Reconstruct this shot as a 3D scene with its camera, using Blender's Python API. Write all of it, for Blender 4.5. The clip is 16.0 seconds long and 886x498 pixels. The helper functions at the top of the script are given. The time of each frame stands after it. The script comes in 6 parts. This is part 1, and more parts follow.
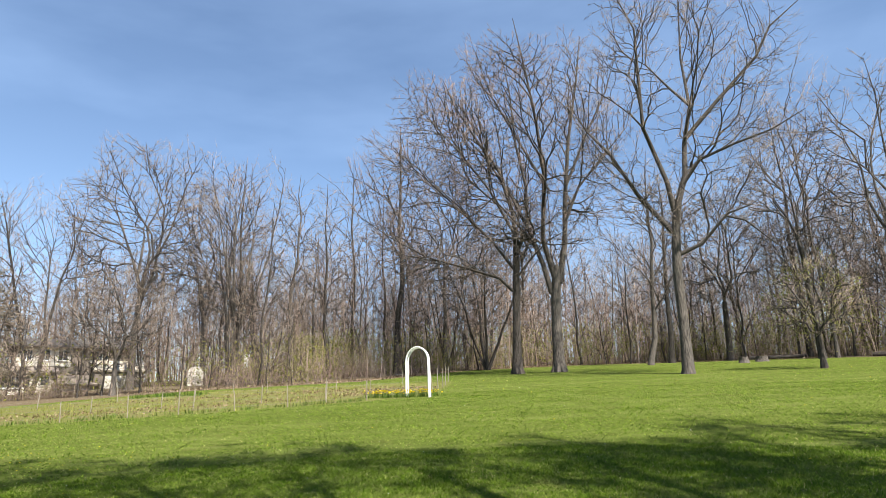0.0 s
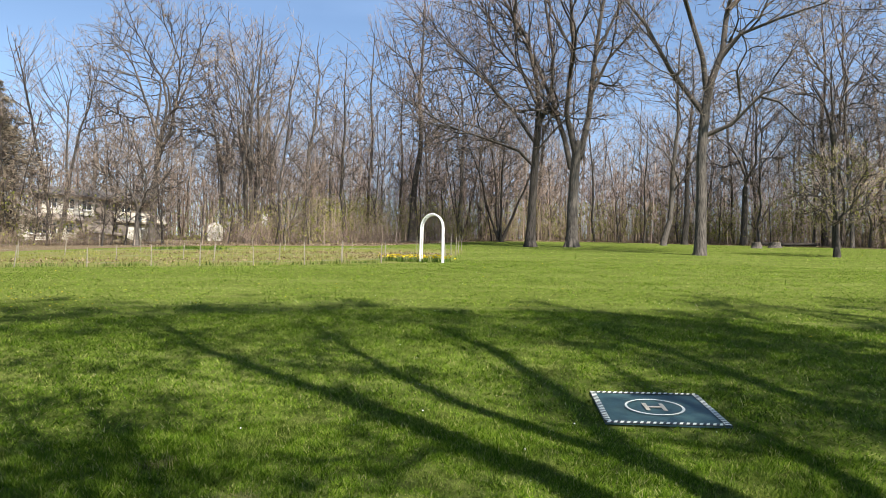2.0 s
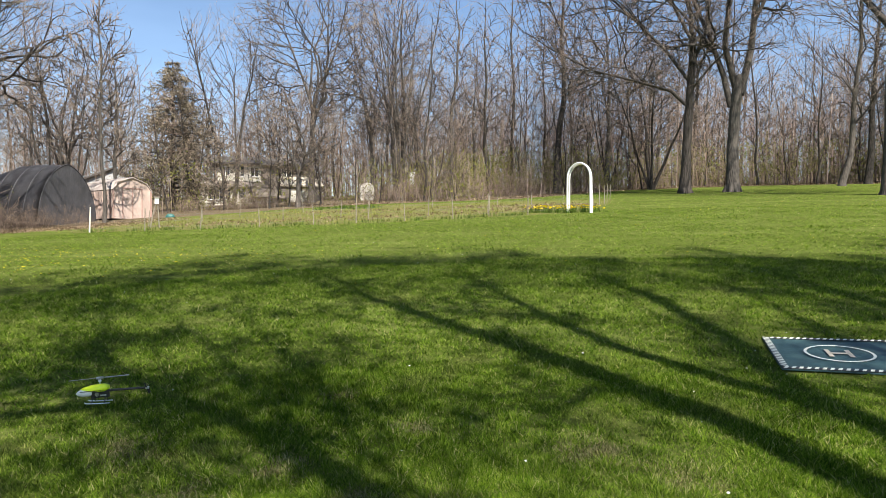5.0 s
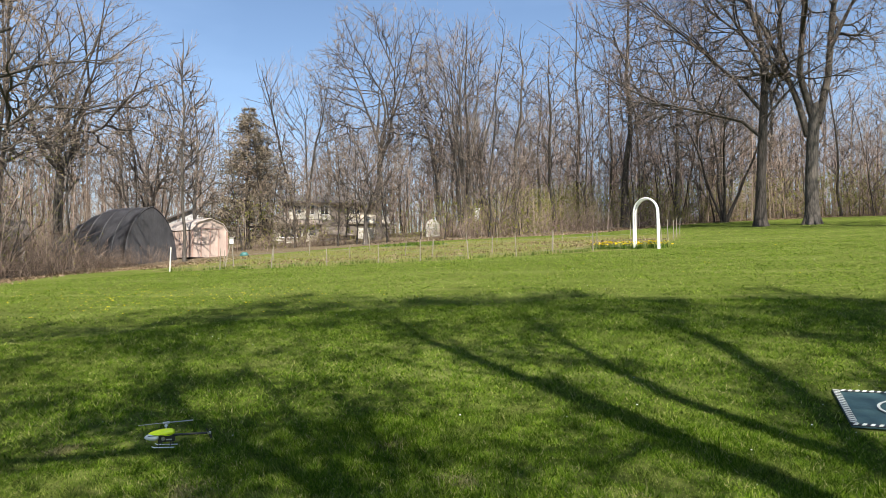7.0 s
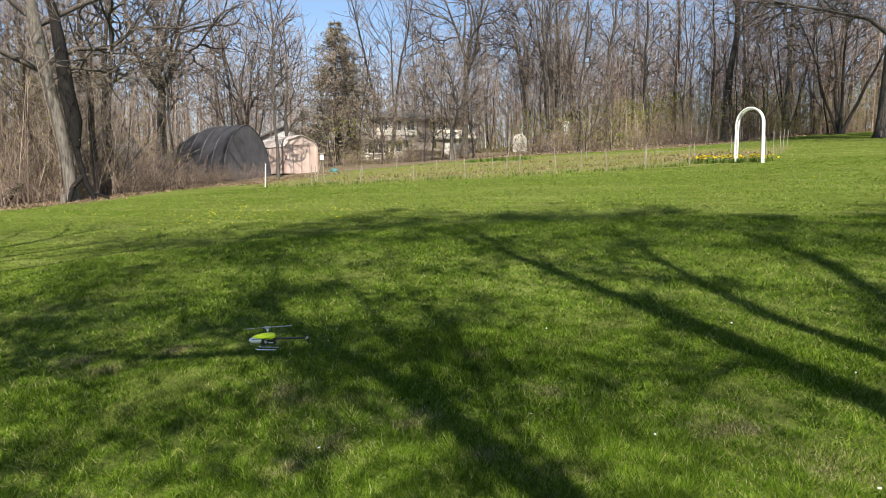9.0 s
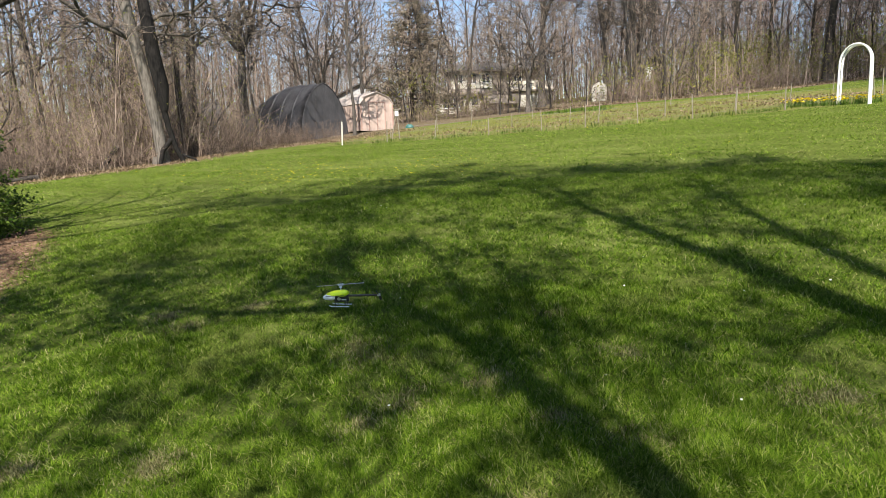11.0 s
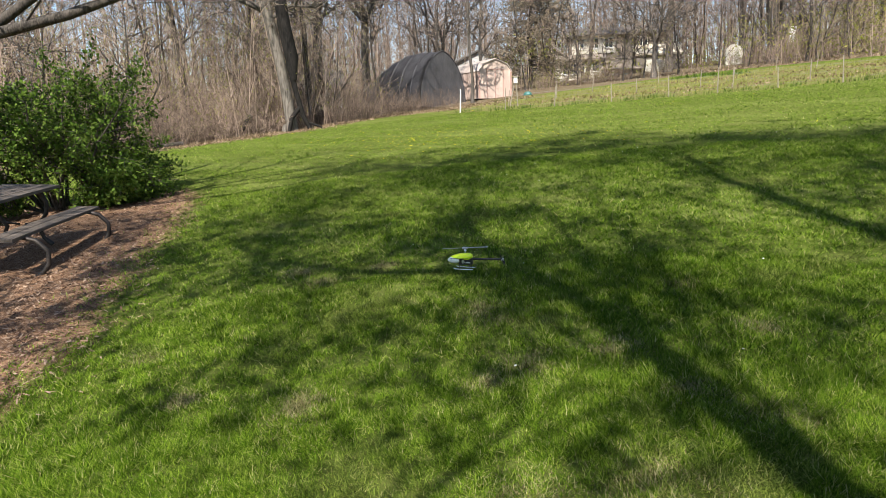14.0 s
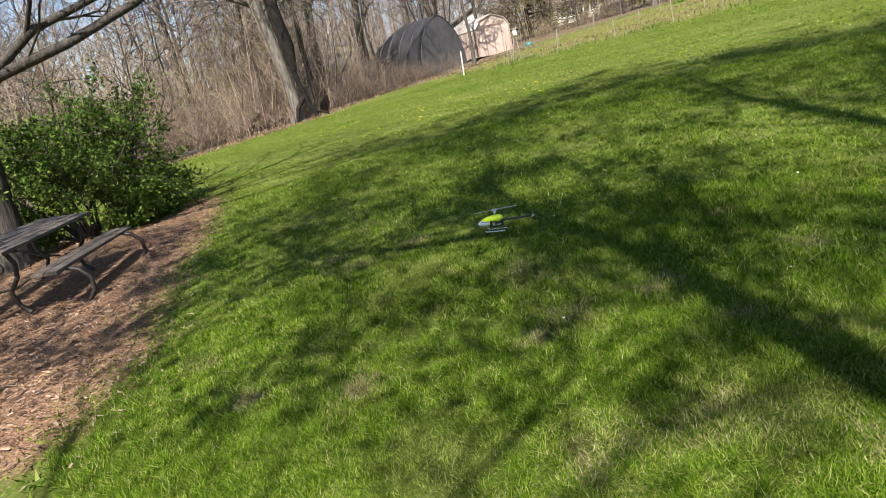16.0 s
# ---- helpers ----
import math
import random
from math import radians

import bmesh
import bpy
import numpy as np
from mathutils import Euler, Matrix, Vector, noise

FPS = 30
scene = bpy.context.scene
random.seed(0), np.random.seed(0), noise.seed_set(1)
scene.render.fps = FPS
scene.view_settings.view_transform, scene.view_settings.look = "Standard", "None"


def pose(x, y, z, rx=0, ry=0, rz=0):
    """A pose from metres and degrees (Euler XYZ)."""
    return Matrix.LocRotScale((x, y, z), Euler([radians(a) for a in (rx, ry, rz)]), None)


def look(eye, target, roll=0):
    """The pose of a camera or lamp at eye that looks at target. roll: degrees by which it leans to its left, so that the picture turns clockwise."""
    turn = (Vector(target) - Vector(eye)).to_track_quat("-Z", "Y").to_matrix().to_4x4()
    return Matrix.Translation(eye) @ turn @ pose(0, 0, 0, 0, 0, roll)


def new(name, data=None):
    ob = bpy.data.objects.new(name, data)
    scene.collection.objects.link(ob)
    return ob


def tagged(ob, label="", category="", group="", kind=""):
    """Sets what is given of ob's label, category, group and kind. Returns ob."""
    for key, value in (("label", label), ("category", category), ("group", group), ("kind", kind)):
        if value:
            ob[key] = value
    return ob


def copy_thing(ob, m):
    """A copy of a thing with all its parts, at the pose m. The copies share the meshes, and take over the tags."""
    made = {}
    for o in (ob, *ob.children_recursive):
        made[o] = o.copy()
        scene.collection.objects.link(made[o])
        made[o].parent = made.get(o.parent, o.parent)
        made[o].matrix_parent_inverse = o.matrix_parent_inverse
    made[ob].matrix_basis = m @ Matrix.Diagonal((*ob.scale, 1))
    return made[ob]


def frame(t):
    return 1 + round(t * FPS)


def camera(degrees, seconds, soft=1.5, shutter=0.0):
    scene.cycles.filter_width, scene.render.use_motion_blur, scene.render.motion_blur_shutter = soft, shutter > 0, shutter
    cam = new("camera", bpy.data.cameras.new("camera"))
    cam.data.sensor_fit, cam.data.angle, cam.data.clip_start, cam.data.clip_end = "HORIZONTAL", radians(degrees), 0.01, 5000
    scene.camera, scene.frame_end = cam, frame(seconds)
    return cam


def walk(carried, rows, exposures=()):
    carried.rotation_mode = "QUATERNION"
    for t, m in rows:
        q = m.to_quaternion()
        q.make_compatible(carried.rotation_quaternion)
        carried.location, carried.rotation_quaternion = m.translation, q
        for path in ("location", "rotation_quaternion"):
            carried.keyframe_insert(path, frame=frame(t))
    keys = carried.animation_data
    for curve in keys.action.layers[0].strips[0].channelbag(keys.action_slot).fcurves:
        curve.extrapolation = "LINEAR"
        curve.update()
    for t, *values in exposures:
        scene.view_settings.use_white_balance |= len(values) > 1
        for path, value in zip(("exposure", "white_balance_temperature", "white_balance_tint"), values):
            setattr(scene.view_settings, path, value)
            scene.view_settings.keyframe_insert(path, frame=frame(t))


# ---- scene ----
# ---- camera ----
cam = camera(69.0, 16.0, 0.6)
EYE = 1.65
PATH = """
0.0 0.021 -0.026 0.116 0.04 15.11 1.92
0.5 0.033 0.003 0.083 1.35 9.21 0.06
1.0 0.013 0.019 0.037 2.62 5.63 -0.69
1.5 -0.011 0.027 0.020 2.08 4.71 -0.99
2.0 -0.002 0.035 0.006 0.98 3.69 -1.27
2.5 -0.000 0.027 -0.001 1.48 3.90 -1.81
3.0 0.016 0.014 -0.008 2.19 3.61 -1.58
3.5 0.018 -0.004 -0.023 3.04 3.01 -1.65
4.0 -0.020 -0.015 -0.046 5.49 2.33 -1.10
4.5 -0.055 -0.033 -0.069 9.63 0.78 -1.29
5.0 -0.091 -0.018 -0.079 13.82 -0.51 0.09
7.5 0.089 -0.071 0.063 20.66 2.78 -0.47
8.0 0.080 -0.060 0.054 22.23 -1.45 -0.53
8.5 0.061 -0.055 0.034 24.86 -3.42 -0.30
9.0 0.051 -0.042 0.029 27.38 -4.84 0.25
11.5 0.028 0.110 0.015 34.75 -9.03 1.54
12.0 0.029 0.112 0.005 34.88 -9.24 1.22
12.5 0.017 0.090 -0.004 35.36 -9.67 1.75
13.0 -0.001 0.052 0.001 37.83 -10.23 1.67
13.5 -0.005 0.010 0.001 41.36 -10.47 1.76
14.0 -0.022 -0.007 -0.007 44.19 -11.13 1.74
14.5 -0.001 0.000 -0.009 43.16 -11.37 1.87
15.0 -0.003 0.005 -0.010 42.26 -11.48 2.21
15.5 0.002 -0.036 0.003 43.14 -12.38 8.63
16.0 -0.038 -0.048 0.007 44.57 -14.01 11.06
"""
rows = []
for line in PATH.strip().splitlines():
    t, x, y, z, yaw, pitch, roll = map(float, line.split())
    rows.append((t, pose(x, y, z + EYE, 90 + pitch, roll, yaw)))
walk(cam, rows, ((0.0, 1.46), (1.0, 1.43), (4.0, 1.39), (5.0, 1.28), (9.0, 1.27), (12.5, 1.28), (14.0, 1.38), (16.0, 1.43)))

# ---- world, sun and exposure ----
SUN_AZ = Vector((0.55, -0.835, 0)).normalized()
SUN_EL = radians(48)
sky_world = bpy.data.worlds.new("sky")
scene.world = sky_world
sky_world.use_nodes = True
wn = sky_world.node_tree.nodes
wl = sky_world.node_tree.links
sky_tex = wn.new("ShaderNodeTexSky")
sky_tex.sky_type = "NISHITA"
sky_tex.sun_disc = False
sky_tex.sun_elevation = SUN_EL
sky_tex.sun_rotation = math.atan2(SUN_AZ.x, SUN_AZ.y)
sky_tex.air_density = 1.0
sky_tex.dust_density = 0.25
sky_tex.ozone_density = 2.1
# thin streaks of high cloud
wtc = wn.new("ShaderNodeTexCoord")
wmap = wn.new("ShaderNodeMapping")
wmap.inputs["Scale"].default_value = (1.2, 2.0, 4.5)
wmap.inputs["Rotation"].default_value = (0.2, 0.5, 0.3)
wnoise = wn.new("ShaderNodeTexNoise")
wnoise.inputs["Scale"].default_value = 1.7
wnoise.inputs["Detail"].default_value = 5
wramp = wn.new("ShaderNodeMapRange")
wramp.inputs["From Min"].default_value = 0.45
wramp.inputs["From Max"].default_value = 0.85
wramp.inputs["To Max"].default_value = 0.12
wmix = wn.new("ShaderNodeMix")
wmix.data_type = "RGBA"
wmix.inputs["B"].default_value = (6.5, 9.0, 13.0, 1)
wbg = wn["Background"]
wbg.inputs["Strength"].default_value = 0.074
wl.new(wtc.outputs["Generated"], wmap.inputs["Vector"])
wl.new(wmap.outputs["Vector"], wnoise.inputs["Vector"])
wl.new(wnoise.outputs["Fac"], wramp.inputs["Value"])
wl.new(wramp.outputs["Result"], wmix.inputs["Factor"])
wl.new(sky_tex.outputs["Color"], wmix.inputs["A"])
wl.new(wmix.outputs["Result"], wbg.inputs["Color"])

sun_data = bpy.data.lights.new("sun", "SUN")
sun_data.energy = 5.0
sun_data.angle = radians(0.53)
sun_data.color = (1.0, 0.95, 0.86)
sun = new("sun", sun_data)
sun_dir = Vector((SUN_AZ.x * math.cos(SUN_EL), SUN_AZ.y * math.cos(SUN_EL), math.sin(SUN_EL)))
sun.matrix_world = look(sun_dir * 60, (0, 0, 0))


# ---- materials ----
def material(name):
    m = bpy.data.materials.new(name)
    m.use_nodes = True
    return m, m.node_tree.nodes, m.node_tree.links, m.node_tree.nodes["Principled BSDF"]


def set_in(node, **kw):
    for k, v in kw.items():
        node.inputs[k.replace("_", " ")].default_value = v


def noise_node(n, l, scale, detail=4, vec=None, rough=0.55):
    t = n.new("ShaderNodeTexNoise")
    set_in(t, Scale=scale, Detail=detail, Roughness=rough)
    if vec is not None:
        l.new(vec, t.inputs["Vector"])
    return t.outputs["Fac"]


def ramp_node(n, l, fac, stops):
    r = n.new("ShaderNodeValToRGB")
    els = r.color_ramp.elements
    while len(els) < len(stops):
        els.new(0.5)
    for e, (p, c) in zip(els, stops):
        e.position = p
        e.color = (*c, 1)
    l.new(fac, r.inputs["Fac"])
    return r.outputs["Color"]


def mix_node(n, l, fac, a, b, blend="MIX"):
    m = n.new("ShaderNodeMix")
    m.data_type = "RGBA"
    m.blend_type = blend
    for sock, v in (("Factor", fac), ("A", a), ("B", b)):
        if isinstance(v, (int, float)):
            m.inputs[sock].default_value = v
        elif isinstance(v, tuple):
            m.inputs[sock].default_value = (*v, 1)
        else:
            l.new(v, m.inputs[sock])
    return m.outputs["Result"]


def range_node(n, l, fac, a, b, lo=0.0, hi=1.0):
    r = n.new("ShaderNodeMapRange")
    set_in(r, From_Min=a, From_Max=b, To_Min=lo, To_Max=hi)
    l.new(fac, r.inputs["Value"])
    return r.outputs["Result"]


def bump_node(n, l, bsdf, fac, strength=0.4, distance=0.02):
    b = n.new("ShaderNodeBump")
    set_in(b, Strength=strength, Distance=distance)
    l.new(fac, b.inputs["Height"])
    l.new(b.outputs["Normal"], bsdf.inputs["Normal"])


def coords(n, l, scale=(1, 1, 1), kind="Object"):
    tc = n.new("ShaderNodeTexCoord")
    mp = n.new("ShaderNodeMapping")
    mp.inputs["Scale"].default_value = scale
    l.new(tc.outputs[kind], mp.inputs["Vector"])
    return mp.outputs["Vector"]


def world_pos(n):
    return n.new("ShaderNodeNewGeometry").outputs["Position"]


def plain(name, colour, rough=0.6, metal=0.0, vary=0.25, scale=6.0, bump=0.15, stretch=(1, 1, 1), dist=0.01):
    """One surface with a fine and a coarse variation and a little relief."""
    m, n, l, b = material(name)
    v = coords(n, l, stretch)
    fine = noise_node(n, l, scale * 6, 5, v)
    coarse = noise_node(n, l, scale, 3, v)
    dark = tuple(c * (1 - vary) for c in colour)
    lite = tuple(min(1, c * (1 + vary)) for c in colour)
    c1 = ramp_node(n, l, coarse, [(0.3, dark), (0.7, lite)])
    c2 = mix_node(n, l, range_node(n, l, fine, 0.35, 0.7, 0, 0.5), c1, tuple(c * (1 - vary * 1.3) for c in colour))
    l.new(c2, b.inputs["Base Color"])
    set_in(b, Roughness=rough, Metallic=metal)
    bump_node(n, l, b, fine, bump, dist)
    return m


def bark(name, dark, lite, scale=1.0):
    m, n, l, b = material(name)
    v = coords(n, l, (7 * scale, 7 * scale, 1.1 * scale))
    ridge = noise_node(n, l, 2.2, 6, v, 0.65)
    blotch = noise_node(n, l, 0.7, 3, coords(n, l))
    c1 = ramp_node(n, l, ridge, [(0.34, dark), (0.62, lite)])
    c2 = mix_node(n, l, range_node(n, l, blotch, 0.45, 0.75, 0, 0.45), c1, tuple(c * 1.25 for c in lite))
    oi = n.new("ShaderNodeObjectInfo")
    c3 = mix_node(n, l, range_node(n, l, oi.outputs["Random"], 0, 1, 0, 0.35), c2, tuple(c * 0.6 for c in lite))
    l.new(c3, b.inputs["Base Color"])
    set_in(b, Roughness=0.9)
    b.inputs["Specular IOR Level"].default_value = 0.2
    bump_node(n, l, b, ridge, 0.9, 0.05)
    return m


def leafy(name, stops, through_light=0.35, rough=0.5, patch=None):
    """Leaves or blades: random tint per leaf, a drift over metres, light passing through."""
    m, n, l, b = material(name)
    geo = n.new("ShaderNodeNewGeometry")
    col = ramp_node(n, l, geo.outputs["Random Per Island"], stops)
    drift = noise_node(n, l, 0.55, 3, geo.outputs["Position"])
    col = mix_node(n, l, range_node(n, l, drift, 0.42, 0.7, 0, 0.3), col, tuple(c * 0.75 for c in stops[0][1]))
    if patch:
        pn = noise_node(n, l, 1.15, 5, geo.outputs["Position"], 0.62)
        dry = mix_node(n, l, geo.outputs["Random Per Island"], tuple(c * 0.35 for c in patch), tuple(c * 2.2 for c in patch))
        col = mix_node(n, l, range_node(n, l, pn, 0.55, 0.74, 0, 0.6), col, dry)
    l.new(col, b.inputs["Base Color"])
    set_in(b, Roughness=rough)
    b.inputs["Specular IOR Level"].default_value = 0.04
    tr = n.new("ShaderNodeBsdfTranslucent")
    l.new(col, tr.inputs["Color"])
    ms = n.new("ShaderNodeMixShader")
    ms.inputs["Fac"].default_value = through_light
    l.new(b.outputs["BSDF"], ms.inputs[1])
    l.new(tr.outputs["BSDF"], ms.inputs[2])
    l.new(ms.outputs["Shader"], n["Material Output"].inputs["Surface"])
    return m


def ground_material():
    m, n, l, b = material("lawn_ground")
    pos = world_pos(n)
    big = noise_node(n, l, 0.16, 4, pos)
    mid = noise_node(n, l, 1.15, 5, pos, 0.62)
    fine = noise_node(n, l, 26, 6, pos, 0.75)
    grit = noise_node(n, l, 55, 4, pos, 0.7)
    lawn = ramp_node(n, l, fine, [(0.3, (0.018, 0.028, 0.005)), (0.5, (0.078, 0.102, 0.019)), (0.7, (0.175, 0.198, 0.050))])
    lawn = mix_node(n, l, range_node(n, l, big, 0.38, 0.68, 0, 0.5), lawn, mix_node(n, l, grit, (0.033, 0.047, 0.008), (0.19, 0.21, 0.058)))
    tuft = noise_node(n, l, 5.5, 5, pos, 0.75)
    lawn = mix_node(n, l, range_node(n, l, tuft, 0.36, 0.6, 0.55, 0), lawn, (0.030, 0.048, 0.007))
    swath = noise_node(n, l, 1.0, 4, coords(n, l, (0.10, 1.5, 1.0)), 0.7)
    lawn = mix_node(n, l, range_node(n, l, swath, 0.48, 0.7, 0, 0.45), lawn, (0.175, 0.190, 0.060))
    lawn = mix_node(n, l, range_node(n, l, mid, 0.55, 0.78, 0, 0.4), lawn, ramp_node(n, l, grit, [(0.35, (0.018, 0.016, 0.008)), (0.65, (0.16, 0.148, 0.052))]))
    litter = ramp_node(n, l, fine, [(0.3, (0.035, 0.026, 0.016)), (0.5, (0.11, 0.085, 0.055)), (0.7, (0.22, 0.175, 0.115))])
    dirt = ramp_node(n, l, fine, [(0.3, (0.055, 0.048, 0.022)), (0.52, (0.13, 0.115, 0.05)), (0.72, (0.23, 0.20, 0.10))])
    dirt = mix_node(n, l, range_node(n, l, mid, 0.38, 0.58, 0, 0.8), dirt, ramp_node(n, l, grit, [(0.35, (0.045, 0.060, 0.012)), (0.65, (0.165, 0.18, 0.045))]))
    mulch = ramp_node(n, l, grit, [(0.3, (0.045, 0.023, 0.014)), (0.5, (0.18, 0.105, 0.065)), (0.7, (0.36, 0.25, 0.165))])
    col = lawn
    for key, c in (("dirt", dirt), ("litter", litter), ("mulch", mulch)):
        at = n.new("ShaderNodeAttribute")
        at.attribute_name = key
        ad = n.new("ShaderNodeMath")
        ad.operation = "ADD"
        l.new(at.outputs["Fac"], ad.inputs[0])
        l.new(range_node(n, l, mix_fac(n, l, mid, fine), 0.3, 0.7, -0.35, 0.35), ad.inputs[1])
        col = mix_node(n, l, range_node(n, l, ad.outputs[0], 0.4, 0.62), col, c)
    l.new(col, b.inputs["Base Color"])
    set_in(b, Roughness=0.9)
    b.inputs["Specular IOR Level"].default_value = 0.0
    bump_node(n, l, b, mix_fac(n, l, fine, grit), 0.8, 0.03)
    return m


def mix_fac(n, l, a, b):
    k = n.new("ShaderNodeMath")
    k.operation = "MULTIPLY_ADD"
    k.inputs[1].default_value = 0.5
    h = n.new("ShaderNodeMath")
    h.operation = "MULTIPLY"
    h.inputs[1].default_value = 0.5
    l.new(b, h.inputs[0])
    l.new(a, k.inputs[0])
    l.new(h.outputs[0], k.inputs[2])
    return k.outputs[0]


M_GROUND = ground_material()
M_BARK = bark("bark_grey", (0.011, 0.0092, 0.008), (0.118, 0.102, 0.088))
M_BARK_DARK = bark("bark_dark", (0.009, 0.0075, 0.0063), (0.074, 0.062, 0.053))
M_BARK_PALE = bark("pale_old_bark", (0.035, 0.030, 0.025), (0.19, 0.165, 0.14))
M_BARK_BLACK = bark("torn_black_bark", (0.003, 0.0026, 0.0023), (0.020, 0.017, 0.015), 1.5)
M_LIMB = bark("limb_bark", (0.012, 0.010, 0.0088), (0.105, 0.089, 0.076), 2.0)
M_TWIG = leafy("twigs", [(0.0, (0.052, 0.040, 0.032)), (0.5, (0.178, 0.138, 0.108)), (1.0, (0.35, 0.285, 0.228))], 0.0, 0.85)
M_TWIG_RED = leafy("budding_twigs", [(0.0, (0.054, 0.040, 0.033)), (0.5, (0.182, 0.134, 0.107)), (1.0, (0.31, 0.238, 0.19))], 0.0, 0.85)
M_BRAMBLE = leafy("bramble_canes", [(0.0, (0.055, 0.040, 0.032)), (0.5, (0.190, 0.138, 0.106)), (1.0, (0.37, 0.285, 0.225))], 0.0, 0.85)
M_BRUSH = leafy("brush_stems", [(0.0, (0.035, 0.028, 0.019)), (0.5, (0.150, 0.118, 0.082)), (1.0, (0.34, 0.275, 0.20))], 0.0, 0.85)
M_NEAR_BRUSH = leafy("near_brush_stems", [(0.0, (0.045, 0.033, 0.026)), (0.5, (0.190, 0.143, 0.110)), (1.0, (0.40, 0.315, 0.25))], 0.0, 0.85)
M_GRASS = leafy("grass_blades", [(0.0, (0.024, 0.058, 0.003)), (0.45, (0.092, 0.166, 0.010)), (0.9, (0.240, 0.335, 0.036)), (0.97, (0.42, 0.40, 0.17))], 0.42, 0.75, (0.135, 0.14, 0.045))
M_SPRING = leafy("spring_leaves", [(0.0, (0.11, 0.125, 0.02)), (0.5, (0.205, 0.215, 0.042)), (1.0, (0.33, 0.31, 0.09))], 0.35)
M_BUSH = leafy("shrub_leaves", [(0.0, (0.028, 0.058, 0.008)), (0.5, (0.075, 0.130, 0.018)), (1.0, (0.17, 0.235, 0.045))], 0.3, 0.4)
M_NEEDLE = leafy("spruce_needles", [(0.0, (0.06, 0.052, 0.034)), (0.5, (0.20, 0.165, 0.115)), (1.0, (0.38, 0.31, 0.23))], 0.1)
M_LITTER = leafy("dead_leaves", [(0.0, (0.08, 0.052, 0.03)), (0.5, (0.20, 0.14, 0.085)), (1.0, (0.36, 0.275, 0.19))], 0.1, 0.8)
M_CHIP = leafy("wood_chips", [(0.0, (0.05, 0.027, 0.018)), (0.5, (0.165, 0.10, 0.068)), (1.0, (0.38, 0.27, 0.195))], 0.0, 0.85)
M_THATCH = leafy("dead_grass", [(0.0, (0.06, 0.056, 0.020)), (0.5, (0.19, 0.175, 0.07)), (1.0, (0.37, 0.34, 0.18))], 0.15, 0.8)
M_YELLOW = leafy("yellow_petals", [(0.0, (0.62, 0.46, 0.01)), (1.0, (0.80, 0.66, 0.03))], 0.3)
M_WHITE_PETAL = leafy("white_petals", [(0.0, (0.7, 0.7, 0.66)), (1.0, (0.85, 0.85, 0.82))], 0.3)
M_WHITE = plain("white_paint", (0.72, 0.71, 0.68), 0.45, 0, 0.08, 3, 0.08)
M_STAKE = plain("pale_stake_wood", (0.23, 0.20, 0.155), 0.8, 0, 0.25, 9, 0.3)
M_METAL = plain("galvanised_wire", (0.20, 0.20, 0.19), 0.6, 0.3, 0.15, 9, 0.1)
M_WEATHERED = plain("weathered_plank", (0.105, 0.082, 0.064), 0.85, 0, 0.4, 4, 0.6, (1, 14, 14))
M_IRON = plain("rusted_iron", (0.035, 0.028, 0.024), 0.55, 0.5, 0.4, 12, 0.4)
M_PAD = plain("blue_mat_fabric", (0.032, 0.075, 0.078), 0.6, 0, 0.22, 5, 0.25)
M_PAD_WHITE = plain("printed_cream", (0.70, 0.70, 0.60), 0.6, 0, 0.08, 7, 0.1)
M_PAD_BLACK = plain("printed_black", (0.02, 0.022, 0.025), 0.6, 0, 0.2, 7, 0.1)
M_PAD_TAN = plain("printed_sand", (0.50, 0.44, 0.34), 0.6, 0, 0.1, 7, 0.1)
M_LIME = plain("lime_plastic", (0.62, 0.80, 0.02), 0.25, 0, 0.06, 10, 0.03)
M_GLOSS_WHITE = plain("white_plastic", (0.78, 0.79, 0.80), 0.25, 0, 0.05, 10, 0.03)
M_ROTOR = plain("grey_blade", (0.22, 0.23, 0.22), 0.4, 0, 0.1, 10, 0.03)
M_CARBON = plain("black_carbon", (0.018, 0.018, 0.02), 0.35, 0.1, 0.3, 30, 0.1)
M_ALLOY = plain("bright_alloy", (0.55, 0.56, 0.58), 0.3, 0.9, 0.1, 20, 0.05)
M_SHADE = plain("black_shade_cloth", (0.062, 0.060, 0.066), 0.55, 0, 0.35, 2.5, 0.4, (1, 1, 0.5), 0.03)
M_PINK = plain("faded_pink_panel", (0.47, 0.355, 0.30), 0.7, 0, 0.2, 2.0, 0.2, (1, 1, 0.4))
M_PINK_ROOF = plain("pale_roof_panel", (0.40, 0.335, 0.295), 0.75, 0, 0.2, 2.0, 0.2)
M_PINK_TRIM = plain("pink_trim", (0.36, 0.23, 0.19), 0.7, 0, 0.15, 3.0, 0.2)
M_SIDING = plain("cream_siding", (0.60, 0.56, 0.48), 0.7, 0, 0.1, 1.2, 0.2, (0.3, 0.3, 9))
M_BROWN_SIDING = plain("brown_siding", (0.20, 0.165, 0.135), 0.8, 0, 0.2, 1.2, 0.2, (0.3, 0.3, 9))
M_GREY_SIDING = plain("grey_siding", (0.36, 0.36, 0.36), 0.75, 0, 0.12, 1.2, 0.2, (0.3, 0.3, 9))
M_ROOF = plain("dark_shingles", (0.085, 0.075, 0.068), 0.9, 0, 0.3, 3.0, 0.5, (1, 1, 4))
M_ROOF_TAN = plain("tan_shingles", (0.46, 0.40, 0.31), 0.9, 0, 0.2, 3.0, 0.5, (1, 1, 4))
M_ROOF_BROWN = plain("brown_shingles", (0.25, 0.205, 0.165), 0.9, 0, 0.25, 3.0, 0.5, (1, 1, 4))
